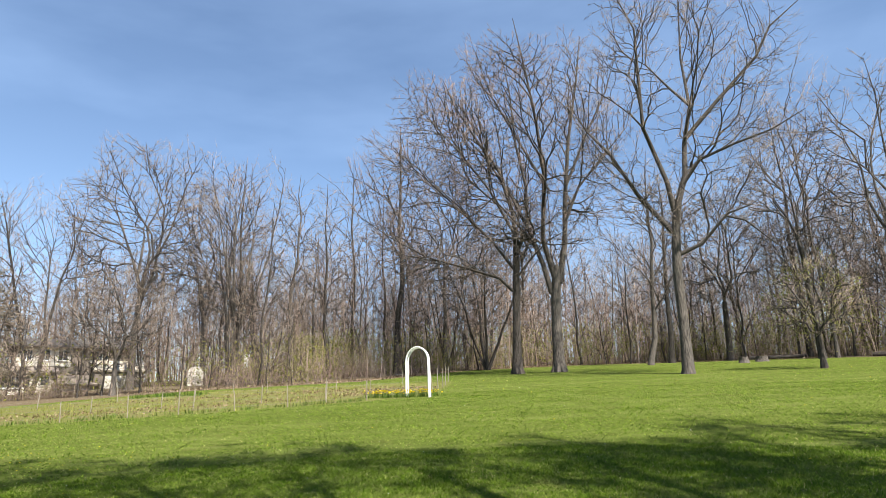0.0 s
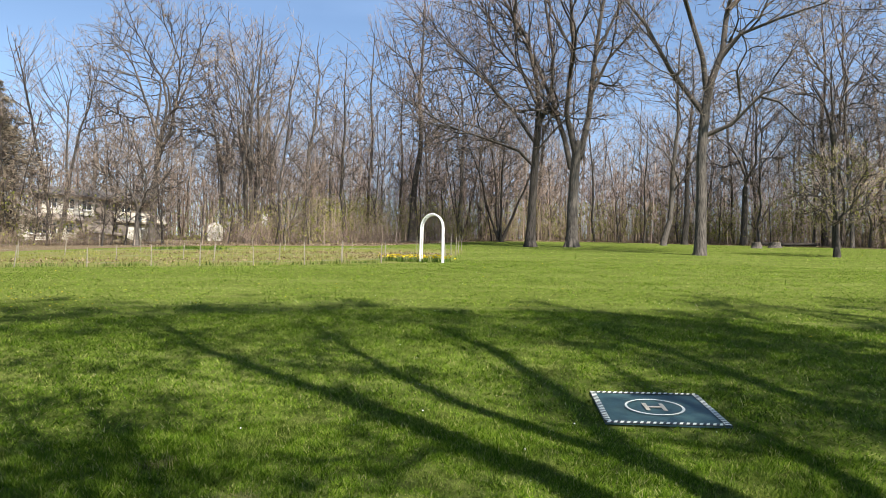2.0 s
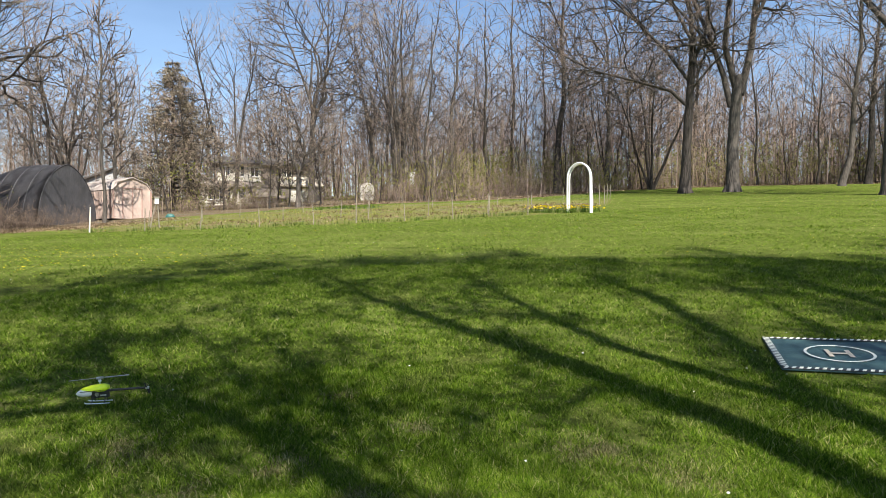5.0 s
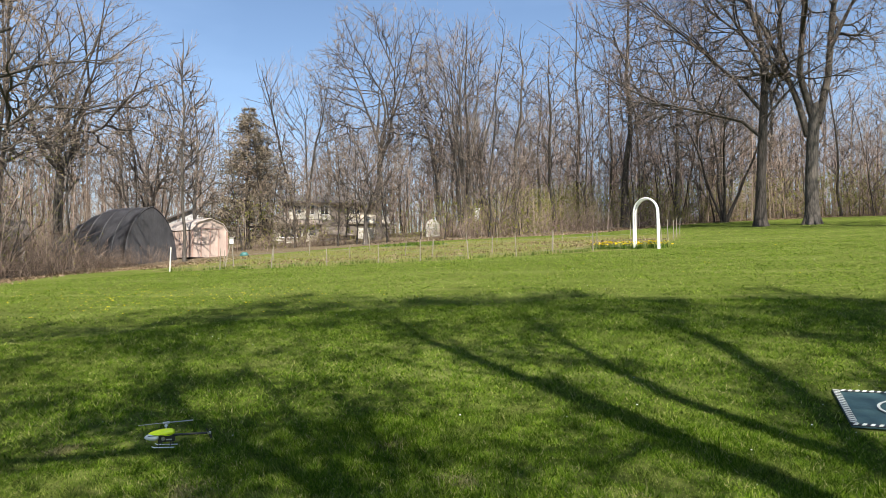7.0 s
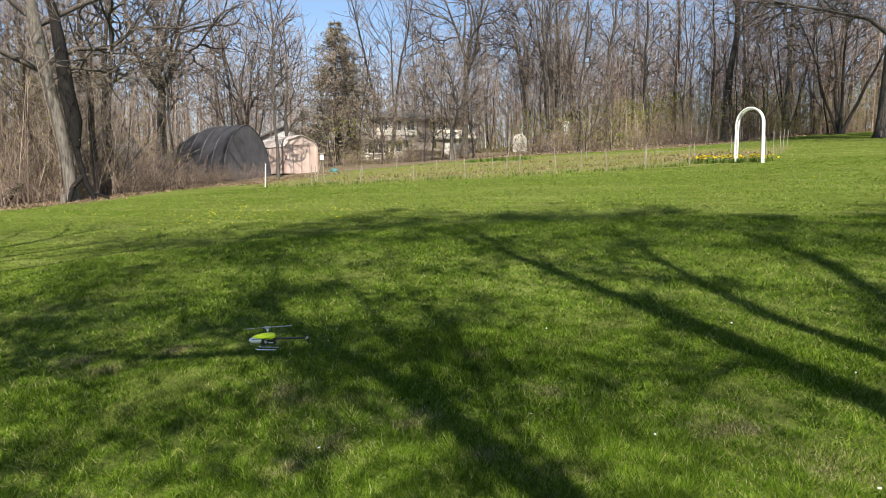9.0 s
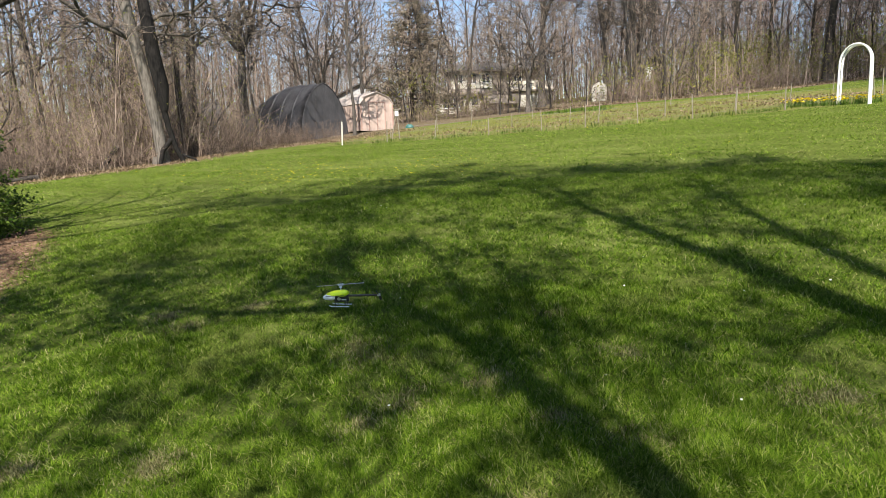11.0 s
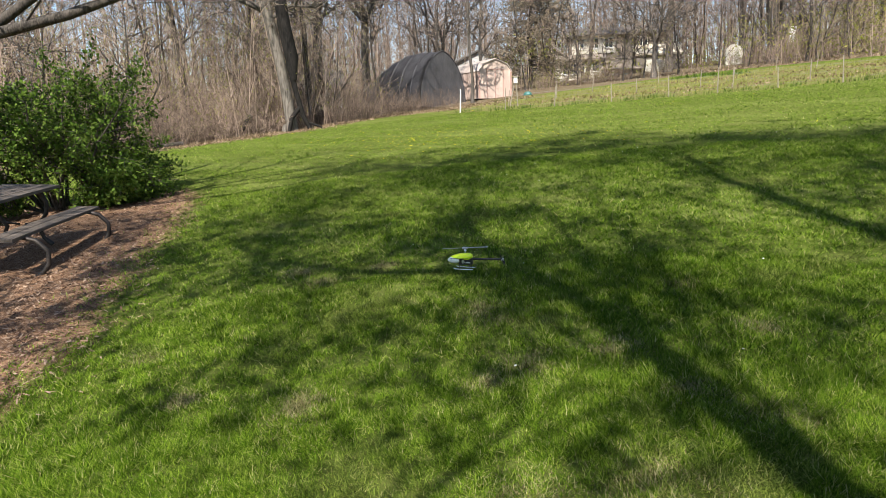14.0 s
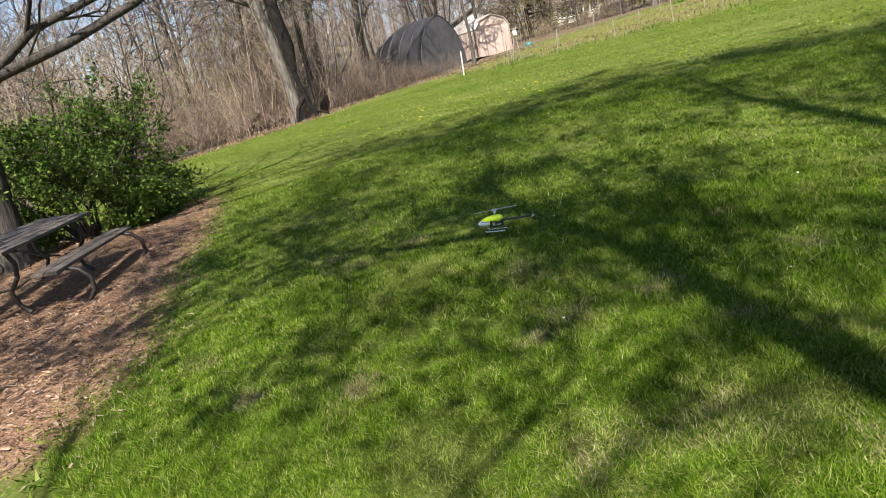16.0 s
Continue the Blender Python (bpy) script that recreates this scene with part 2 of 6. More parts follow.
M_STONE = plain("grey_stump_wood", (0.19, 0.16, 0.13), 0.9, 0, 0.3, 5.0, 0.6)
M_TEAL = plain("teal_tarp", (0.02, 0.11, 0.10), 0.5, 0, 0.2, 5.0, 0.4)


def glass_material():
    m, n, l, b = material("window_glass")
    set_in(b, Base_Color=(0.03, 0.035, 0.04, 1), Roughness=0.06)
    w = noise_node(n, l, 1.4, 2, coords(n, l))
    bump_node(n, l, b, w, 0.05, 0.02)
    return m


M_GLASS = glass_material()


# ---- building helpers ----
def part(name, bm, mat, parent=None, label=""):
    me = bpy.data.meshes.new(name)
    bm.to_mesh(me)
    bm.free()
    me.materials.append(mat)
    ob = new(name, me)
    if parent is not None:
        ob.parent = parent
    if label:
        ob["label"] = label
    return ob


def smooth(ob):
    ob.data.polygons.foreach_set("use_smooth", [True] * len(ob.data.polygons))
    return ob


def add_box(bm, size, centre=(0, 0, 0), rot=(0, 0, 0), bevel=0.0, taper=1.0):
    r = bmesh.ops.create_cube(bm, size=1.0)
    vs = r["verts"]
    for v in vs:
        k = taper if v.co.z > 0 else 1.0
        v.co = Vector((v.co.x * size[0] * k, v.co.y * size[1] * k, v.co.z * size[2]))
    if bevel > 0:
        es = list({e for v in vs for e in v.link_edges})
        out = bmesh.ops.bevel(bm, geom=es, offset=bevel, segments=2, affect="EDGES", profile=0.6)
        vs = list({v for f in out["faces"] for v in f.verts} | {v for v in vs if v.is_valid})
    bmesh.ops.transform(bm, matrix=pose(*centre, *rot), verts=vs)


def add_cyl(bm, r1, r2, depth, centre=(0, 0, 0), rot=(0, 0, 0), seg=16):
    r = bmesh.ops.create_cone(bm, cap_ends=True, segments=seg, radius1=r1, radius2=r2, depth=depth)
    bmesh.ops.transform(bm, matrix=pose(*centre, *rot), verts=r["verts"])


def box_part(name, size, centre, mat, parent, rot=(0, 0, 0), bevel=0.0, label=""):
    bm = bmesh.new()
    add_box(bm, size, centre, rot, bevel)
    return part(name, bm, mat, parent, label)


def np_mesh(name, verts, loops, sizes, mat):
    """A mesh from arrays: vertices, the loops of all faces one after another, and the corners of each face."""
    me = bpy.data.meshes.new(name)
    verts = np.ascontiguousarray(verts, dtype=np.float32).reshape(-1, 3)
    loops = np.ascontiguousarray(loops, dtype=np.int32).ravel()
    sizes = np.ascontiguousarray(sizes, dtype=np.int32).ravel()
    me.vertices.add(len(verts))
    me.vertices.foreach_set("co", verts.ravel())
    me.loops.add(len(loops))
    me.loops.foreach_set("vertex_index", loops)
    me.polygons.add(len(sizes))
    starts = np.concatenate(([0], np.cumsum(sizes)[:-1])).astype(np.int32)
    me.polygons.foreach_set("loop_start", starts)
    me.update(calc_edges=True)
    me.materials.append(mat)
    return me


def tube_arrays(paths, sides):
    """Tapered tubes round paths that all have the same number of points: [(points, radii), ...]."""
    p = np.array([a for a, _ in paths], dtype=np.float64)
    r = np.array([b for _, b in paths], dtype=np.float64)
    m, k = p.shape[:2]
    tan = np.empty_like(p)
    tan[:, 1:-1] = p[:, 2:] - p[:, :-2]
    tan[:, 0] = p[:, 1] - p[:, 0]
    tan[:, -1] = p[:, -1] - p[:, -2]
    tan /= np.linalg.norm(tan, axis=2)[..., None] + 1e-9
    ref = np.eye(3)[np.argmin(np.abs(tan).max(axis=1), axis=1)][:, None, :]
    ref = np.broadcast_to(ref, p.shape)
    a = np.cross(tan, ref)
    a /= np.linalg.norm(a, axis=2)[..., None] + 1e-9
    b = np.cross(tan, a)
    ang = np.arange(sides) * 2 * np.pi / sides
    ring = (p[:, :, None, :] + r[:, :, None, None] * (np.cos(ang)[None, None, :, None] * a[:, :, None, :] + np.sin(ang)[None, None, :, None] * b[:, :, None, :]))
    i = np.arange(m)[:, None, None] * k * sides
    j = np.arange(k - 1)[None, :, None] * sides
    s = np.arange(sides)[None, None, :]
    s2 = (s + 1) % sides
    quads = np.stack([i + j + s, i + j + s2, i + j + sides + s2, i + j + sides + s], axis=-1).reshape(-1, 4)
    return ring.reshape(-1, 3), quads


def tubes_mesh(name, groups, mat):
    """groups: {(points, sides): paths}."""
    vs, qs, off = [], [], 0
    for (_, sides), paths in groups.items():
        if not paths:
            continue
        v, q = tube_arrays(paths, sides)
        vs.append(v)
        qs.append(q + off)
        off += len(v)
    v = np.concatenate(vs)
    q = np.concatenate(qs)
    me = np_mesh(name, v, q, np.full(len(q), 4), mat)
    me.polygons.foreach_set("use_smooth", np.ones(len(q), dtype=bool))
    return me


def tube_part(name, points, radii, sides, mat, parent=None, label=""):
    me = tubes_mesh(name, {(len(points), sides): [(points, radii)]}, mat)
    ob = new(name, me)
    if parent is not None:
        ob.parent = parent
    if label:
        ob["label"] = label
    return ob


def tri_mesh(name, tris, mat):
    """tris: an array (n, 3, 3)."""
    n = len(tris)
    return np_mesh(name, tris.reshape(-1, 3), np.arange(n * 3), np.full(n, 3), mat)


def quad_mesh(name, quads, mat):
    n = len(quads)
    return np_mesh(name, quads.reshape(-1, 3), np.arange(n * 4), np.full(n, 4), mat)


# ---- the lie of the land ----
def ease(v, lo, hi):
    """v held between lo and hi, with soft ends."""
    return np.where(v > hi, hi + 40 * (1 - np.exp(-np.maximum(v - hi, 0) / 40)) * 0.5, np.where(v < lo, lo - 40 * (1 - np.exp(-np.maximum(lo - v, 0) / 40)) * 0.5, v))


def land(x, y):
    x = np.asarray(x, dtype=float)
    y = np.asarray(y, dtype=float)
    base = 0.012 * ease(x, -60, 60) + 0.103 * ease(y, -12, 80)
    swell = 0.014 * np.sin(x * 0.9 + 0.7) * np.sin(y * 0.8 + 0.3) + 0.01 * np.sin(x * 2.1 + y * 1.4)
    return base + swell * np.clip(1.2 - np.hypot(x, y) / 60, 0, 1)


def gz(x, y):
    return float(land(x, y))


def inside(px, py, poly):
    px = np.asarray(px, dtype=float)
    py = np.asarray(py, dtype=float)
    res = np.zeros(px.shape, dtype=bool)
    j = len(poly) - 1
    for i in range(len(poly)):
        xi, yi = poly[i]
        xj, yj = poly[j]
        cut = ((yi > py) != (yj > py)) & (px < (xj - xi) * (py - yi) / (yj - yi + 1e-12) + xi)
        res ^= cut
        j = i
    return res


def edge_distance(px, py, poly):
    """Signed distance to a polygon's outline, positive inside."""
    best = np.full(np.shape(px), 1e9)
    for i in range(len(poly)):
        ax, ay = poly[i]
        bx, by = poly[(i + 1) % len(poly)]
        dx, dy = bx - ax, by - ay
        t = np.clip(((px - ax) * dx + (py - ay) * dy) / (dx * dx + dy * dy), 0, 1)
        best = np.minimum(best, np.hypot(px - ax - t * dx, py - ay - t * dy))
    return np.where(inside(px, py, poly), best, -best)


MULCH = [(-12.4, 5.6), (-10.4, 4.8), (-9.0, 3.9), (-7.8, 2.9), (-6.4, 2.1), (-5.3, 1.5), (-4.6, 0.9), (-4.3, -0.6), (-6, -4), (-13, -4), (-16, 0), (-15, 4), (-13.4, 5.9)]
GARDEN = [(-21.5, 22.2), (-16, 22.4), (-11.3, 23.6), (-5.9, 25.2), (-1.5, 27.6), (-0.6, 28.6), (0.3, 36), (0.6, 42), (-6, 43), (-14, 43.5), (-20, 39), (-24, 31), (-23.5, 25)]
WOODS = [(-25.2, 17), (-26.6, 22.3), (-23.5, 25), (-25.5, 31), (-22, 39), (-17, 45.5), (-6, 48), (2, 64), (12, 66), (24, 58.5), (30, 55), (38, 46), (60, 34), (200, 30), (200, 300), (-250, 300), (-250, -60), (-40, -60), (-34, 0), (-28.5, 11), (-26.5, 15)]


def build_ground():
    def axis(lo, hi, step, far):
        a = list(np.arange(lo, hi + 1e-6, step))
        k, s = hi, step
        while k < far:
            s *= 1.35
            k += s
            a.append(k)
        k, s = lo, step
        while k > -far:
            s *= 1.35
            k -= s
            a.insert(0, k)
        return np.array(a)
    xs = axis(-34, 34, 0.42, 2600)
    ys = axis(-4, 64, 0.42, 2600)
    gx, gy = np.meshgrid(xs, ys)
    verts = np.stack([gx, gy, land(gx, gy)], axis=-1).reshape(-1, 3)
    nx, ny = len(xs), len(ys)
    i = np.arange(nx - 1)[None, :] + np.arange(ny - 1)[:, None] * nx
    quads = np.stack([i, i + 1, i + nx + 1, i + nx], axis=-1).reshape(-1, 4)
    me = np_mesh("ground", verts, quads, np.full(len(quads), 4), M_GROUND)
    me.polygons.foreach_set("use_smooth", np.ones(len(quads), dtype=bool))
    for key, poly, width in (("dirt", GARDEN, 0.8), ("litter", WOODS, 1.2), ("mulch", MULCH, 0.7)):
        d = edge_distance(verts[:, 0], verts[:, 1], poly)
        at = me.attributes.new(key, "FLOAT", "POINT")
        at.data.foreach_set("value", np.clip(0.5 + d / width * 0.5, 0, 1).astype(np.float32))
    return tagged(new("ground", me), "sloping mown green lawn with bare garden soil and leaf litter", "lawn", kind="structure")


build_ground()


# ---- trees ----
def unit(v):
    k = math.sqrt(v[0] * v[0] + v[1] * v[1] + v[2] * v[2]) + 1e-9
    return (v[0] / k, v[1] / k, v[2] / k)


def path_from(rng, p, d, length, steps, wig, lift):
    """A wandering path of steps + 1 points."""
    pts = [p]
    s = length / steps
    for _ in range(steps):
        d = unit((d[0] + rng.gauss(0, wig), d[1] + rng.gauss(0, wig), d[2] + rng.gauss(0, wig) + lift))
        p = (p[0] + d[0] * s, p[1] + d[1] * s, p[2] + d[2] * s)
        pts.append(p)
    return pts


def taper(n, r0, r1, power=1.0):
    return [r1 + (r0 - r1) * (1 - i / (n - 1)) ** power for i in range(n)]


def lean_off(rng, d, angle, around=None):
    """d turned by angle (radians) to a random side."""
    a = rng.uniform(0, 2 * math.pi) if around is None else around
    ref = (1.0, 0, 0) if abs(d[2]) > 0.8 else (0, 0, 1.0)
    u = unit((d[1] * ref[2] - d[2] * ref[1], d[2] * ref[0] - d[0] * ref[2], d[0] * ref[1] - d[1] * ref[0]))
    w = (d[1] * u[2] - d[2] * u[1], d[2] * u[0] - d[0] * u[2], d[0] * u[1] - d[1] * u[0])
    c, s = math.cos(angle), math.sin(angle)
    ca, sa = math.cos(a), math.sin(a)
    return unit(tuple(d[i] * c + (u[i] * ca + w[i] * sa) * s for i in range(3)))


def along(pts, radii, f):
    n = len(pts) - 1
    k = min(int(f * n), n - 1)
    t = f * n - k
    a, b = pts[k], pts[k + 1]
    p = tuple(a[i] + (b[i] - a[i]) * t for i in range(3))
    d = unit(tuple(b[i] - a[i] for i in range(3)))
    return p, d, radii[k] + (radii[k + 1] - radii[k]) * t


def length_of(pts):
    return sum(math.dist(a, b) for a, b in zip(pts, pts[1:]))


def sprout(rng, parent, count, ratio, angle, steps, wig, lift, f0=0.25, r_ratio=0.6, r_min=0.008, tip=0.35, cap=99.0):
    """Side shoots off one path."""
    pts, radii = parent
    total = length_of(pts)
    out = []
    turn = rng.uniform(0, 6.28)
    for i in range(count):
        f = f0 + (1 - f0) * ((i + rng.uniform(0.1, 0.9)) / count)
        p, d, r = along(pts, radii, min(f, 0.995))
        turn += 2.4 + rng.uniform(-0.5, 0.5)
        dd = lean_off(rng, d, angle * rng.uniform(0.7, 1.3), turn)
        ln = min(cap, total * ratio * (1.2 - 0.65 * f) * rng.uniform(0.7, 1.3))
        r0 = max(r_min, r * r_ratio)
        out.append((path_from(rng, p, dd, ln, steps, wig, lift), taper(steps + 1, r0, max(r_min * 0.6, r0 * tip))))
    return out


def cone_mesh(name, paths, mat):
    """Twigs: slim three-sided spikes along straight paths."""
    p0 = np.array([q[0][0] for q in paths])
    p1 = np.array([q[0][-1] for q in paths])
    r = np.array([q[1][0] for q in paths])[:, None]
    d = p1 - p0
    d /= np.linalg.norm(d, axis=1)[:, None] + 1e-9
    ref = np.where(np.abs(d[:, 2:3]) > 0.8, np.array([1.0, 0, 0]), np.array([0, 0, 1.0]))
    u = np.cross(d, ref)
    u /= np.linalg.norm(u, axis=1)[:, None] + 1e-9
    w = np.cross(d, u)
    ring = [p0 + r * (math.cos(t) * u + math.sin(t) * w) for t in (0, 2.094, 4.189)]
    v = np.stack(ring + [p1], axis=1).reshape(-1, 3)
    i = np.arange(len(paths))[:, None] * 4
    tri = np.concatenate([i + np.array([[a, b, 3]]) for a, b in ((0, 1), (1, 2), (2, 0))], axis=1)
    return np_mesh(name, v, tri, np.full(len(paths) * 3, 3), mat)


def bow(g, p, d, q, steps, bend, wig):
    """A path from p that sets out along d and bows over to q."""
    ln = math.dist(p, q)
    c = tuple(p[i] + d[i] * ln * bend for i in range(3))
    pts = [p]
    for k in range(1, steps + 1):
        t = k / steps
        w = wig * ln if k < steps else 0.0
        pts.append(tuple((1 - t) ** 2 * p[i] + 2 * t * (1 - t) * c[i] + t * t * q[i] + g.gauss(0, w) for i in range(3)))
    return pts


def crown_targets(r3, n, centre, radii, inner, floor):
    """Points in an egg-shaped crown, most of them near its skin."""
    v = r3.normal(size=(n * 2, 3))
    v /= np.linalg.norm(v, axis=1)[:, None]
    v *= r3.uniform(inner ** 2, 1.0, (n * 2, 1)) ** 0.5
    lump = 1 + 0.09 * np.sin(v[:, 0:1] * 7 + v[:, 2:3] * 5) + 0.07 * np.sin(v[:, 1:2] * 9 + v[:, 0:1] * 4)
    v = np.array(centre) + v * lump * np.array(radii)
    return v[v[:, 2] > floor][:n].astype(np.float32)


def crown_pool(paths, first=0.0, places=(0.2, 0.35, 0.5, 0.62, 0.74, 0.85, 0.96)):
    """Points, directions, radii and limb numbers along paths to grow from."""
    pos, way, rad, own = [], [], [], []
    for pts, radii, k in paths:
        for f in places:
            if f < first:
                continue
            p, d, r = along(pts, radii, f)
            pos.append(p)
            way.append(d)
            rad.append(r)
            own.append(k)
    return np.array(pos, dtype=np.float32), np.array(way, dtype=np.float32), np.array(rad), own


def fork_out(g, start, way, pts, own, twig_r, r_cap, cap, out, ends):
    """A bough that forks again and again until every point of pts has its own shoot."""
    todo = [(np.asarray(start, dtype=float), np.asarray(way, dtype=float), pts, r_cap)]
    while todo:
        p, d, q, top = todo.pop()
        n = len(q)
        c = q.mean(axis=0)
        ln = float(np.linalg.norm(c - p)) + 1e-6
        r0 = min(top, twig_r * n ** 0.46)
        if n == 1:
            if ln > cap * 2.4:
                c = p + (c - p) * cap * 2.4 / ln
            ends.append(([tuple(p), tuple(c)], [max(r0, twig_r), twig_r * 0.4], own))
            continue
        f = g.uniform(0.3, 0.46) if n > 3 else g.uniform(0.4, 0.6)
        e = p + (c - p) * f
        m = (p + e) / 2 + d * ln * f * 0.12 + np.array([g.gauss(0, 0.03), g.gauss(0, 0.03), g.gauss(0, 0.02)]) * ln * f
        r1 = min(r0 * 0.94, twig_r * n ** 0.43)
        out.append(([tuple(p), tuple(m), tuple(e)], [r0, (r0 + r1) / 2, r1], own))
        rel = q - c
        axis = np.linalg.eigh(rel.T @ rel)[1][:, 2] + np.array([g.gauss(0, 0.35), g.gauss(0, 0.35), g.gauss(0, 0.2)])
        order = np.argsort(rel @ axis)
        k = min(n - 1, max(1, int(n * g.uniform(0.3, 0.7))))
        w = e - m
        w /= np.linalg.norm(w) + 1e-9
        todo.append((e, w, q[order[:k]], r1))
        todo.append((e, w, q[order[k:]], r1))


def fill_crown(g, limbs, centre, radii, n2, n3, n4, twig_r=0.012, cap=1.5, twig_mat=None, name="tree", light=False, floor=None, first=0.3):
    """Boughs that fork upward from a few main limbs to the skin of a rounded crown, and the twigs at their ends."""
    r3 = np.random.RandomState(g.randrange(99999))
    low = centre[2] - radii[2] * 0.85 if floor is None else floor
    tips = crown_targets(r3, int(n3 * (0.8 if light else 0.62)), centre, radii, 0.6, low)
    main = [(b[0], b[1], k) for k, b in enumerate(limbs)]
    pos, way, rad, own = crown_pool(main, first, (0.2, 0.3, 0.4, 0.5, 0.58, 0.66, 0.74, 0.81, 0.88, 0.94, 0.99))
    dist = np.sqrt(((tips[:, None, :] - pos[None]) ** 2).sum(axis=2) + 1e-6)
    back = np.einsum("ijk,jk->ij", tips[:, None, :] - pos[None], way) / dist
    cost = dist * (1 + 2.4 * np.clip(0.86 - back, 0, 2)) + 1.8 * np.clip(pos[None, :, 2] - tips[:, 2:3], 0, 9)
    best = cost.argmin(axis=1)
    boughs, ends = [], []
    for j in np.unique(best):
        fork_out(g, pos[j], way[j], tips[best == j].astype(float), own[j], twig_r, max(rad[j] * 0.75, twig_r * 1.5), cap, boughs, ends)
    tw = []
    per = max(2, int(n4 * (0.8 if light else 1.12)) // max(1, len(ends)))
    for q in ends:
        tw += sprout(g, q[:2], per, 0.6, 0.5, 1, 0.05, 0.1, 0.25, 0.6, twig_r * 0.8, 0.5, cap)
    out = []
    for k, b in enumerate(limbs):
        groups = {(len(b[0]), 5 if light else 7): [b]}
        groups[(3, 3)] = groups.get((3, 3), []) + [q[:2] for q in boughs if q[2] == k]
        out.append(tubes_mesh(name + "_limb", groups, M_LIMB))
    return out, cone_mesh(name + "_twigs", [q[:2] for q in ends] + tw, twig_mat or M_TWIG)


def trunk_path(rng, height, lean=(0, 0), r0=0.4, r1=0.06, steps=9, wig=0.05, flare=1.7):
    pts = [(0.0, 0.0, -0.35), (0.0, 0.0, 0.25)]
    d = unit((lean[0], lean[1], 1))
    s = height / steps
    p = (0.0, 0.0, 0.25)
    for _ in range(steps):
        dd = unit((d[0] + rng.gauss(0, wig), d[1] + rng.gauss(0, wig), d[2]))
        p = (p[0] + dd[0] * s, p[1] + dd[1] * s, p[2] + dd[2] * s)
        pts.append(p)
    radii = [r0 * flare, r0 * 1.2] + [r1 + (r0 - r1) * (1 - i / steps) ** 0.85 for i in range(1, steps + 1)]
    return pts, radii


def root_flare(rng, r):
    """Short roots that run from the foot of a trunk into the soil."""
    out = []
    for i in range(6):
        a = i * 1.05 + rng.uniform(-0.3, 0.3)
        c, s = math.cos(a), math.sin(a)
        k = r * rng.uniform(1.25, 1.7)
        out.append(([(c * r * 0.6, s * r * 0.6, r * 1.5), (c * r * 0.85, s * r * 0.85, r * 0.5), (c * k, s * k, -0.25)], [r * 0.34, r * 0.36, r * 0.2]))
    return out


def tree_thing(name, label, trunk, limb_meshes, twigs_me, place, bark_mat=None, extra_trunks=(), group="", category="tree", roots=None, sides=10):
    e = new(name)
    e.empty_display_size = 0.4
    groups = {(len(trunk[0]), sides): [trunk]}
    if roots:
        groups[(3, 6)] = roots
    new("trunk", tubes_mesh("trunk", groups, bark_mat or M_BARK)).parent = e
    for b in extra_trunks:
        new("stem", tubes_mesh("stem", {(len(b[0]), sides): [b]}, bark_mat or M_BARK)).parent = e
    for me in limb_meshes:
        new("limb", me).parent = e
    t = new("twig_spray", twigs_me)
    t.parent = e
    t["kind"] = "stuff"
    e.matrix_basis = place
    return tagged(e, label, category, group)


def on_land(x, y, rz=0.0, s=1.0, sink=0.0):
    return pose(x, y, gz(x, y) - sink, 0, 0, rz) @ Matrix.Diagonal((s, s, s, 1))


def facing(x, y):
    """Degrees that turn a thing drawn with x to the right so as to face the middle of the lawn."""
    return math.degrees(math.atan2(-x, y))


def flat_limb(rng, uv, r0, r1, depth=0.0, swing=0.6):
    """A limb from points in the plane that faces the lawn, wandering in depth."""
    y = 0.0
    pts = []
    for i, (u, v) in enumerate(uv):
        pts.append((u, y, v))
        y += depth + rng.uniform(-swing, swing) * 0.5
    return pts, taper(len(pts), r0 * 0.8, r1 * 0.7, 0.9)


TREE_GROUP = "bare trees round the lawn"
rng = random.Random(11)

# the tall tree that stands alone on the lawn
b = [flat_limb(rng, [(0.2, 8.4), (-0.2, 9.0), (-1.6, 11.2), (-3.1, 14.5), (-4.4, 16.4), (-5.6, 19.0)], 0.24, 0.04, 0.25),
     flat_limb(rng, [(0.4, 9.6), (0.2, 11.5), (-0.8, 15.2), (-0.7, 18.4), (-0.6, 22.2), (-1.8, 25.5)], 0.22, 0.04, -0.2),
     flat_limb(rng, [(0.4, 8.8), (0.7, 10.2), (1.3, 12.0), (1.5, 14.1), (2.1, 16.4), (2.0, 20.0), (2.4, 25.0)], 0.30, 0.04, 0.1),
     flat_limb(rng, [(1.6, 14.3), (3.8, 16.6), (6.3, 19.0), (7.3, 20.8), (9.3, 22.4)], 0.19, 0.03, 0.2),
     flat_limb(rng, [(1.0, 11.2), (2.2, 12.6), (4.2, 13.1), (6.2, 13.4), (8.0, 14.2)], 0.15, 0.03, -0.25),
     flat_limb(rng, [(0.4, 7.0), (1.7, 7.5), (3.3, 9.1), (4.6, 9.4)], 0.17, 0.05, -0.2),
     flat_limb(rng, [(3.2, 9.0), (4.2, 8.7), (5.4, 7.4), (6.2, 6.6)], 0.09, 0.02, 0.2),
     flat_limb(rng, [(2.1, 16.4), (1.0, 18.3), (-0.2, 20.5), (0.2, 23.0)], 0.12, 0.03, 0.35)]
lm, tw = fill_crown(rng, b, (1.2, 0, 16.8), (7.6, 6.5, 9.6), 170, 2900, 13000, 0.0115, 1.1, M_TWIG, "lawn_tree", floor=7.5)
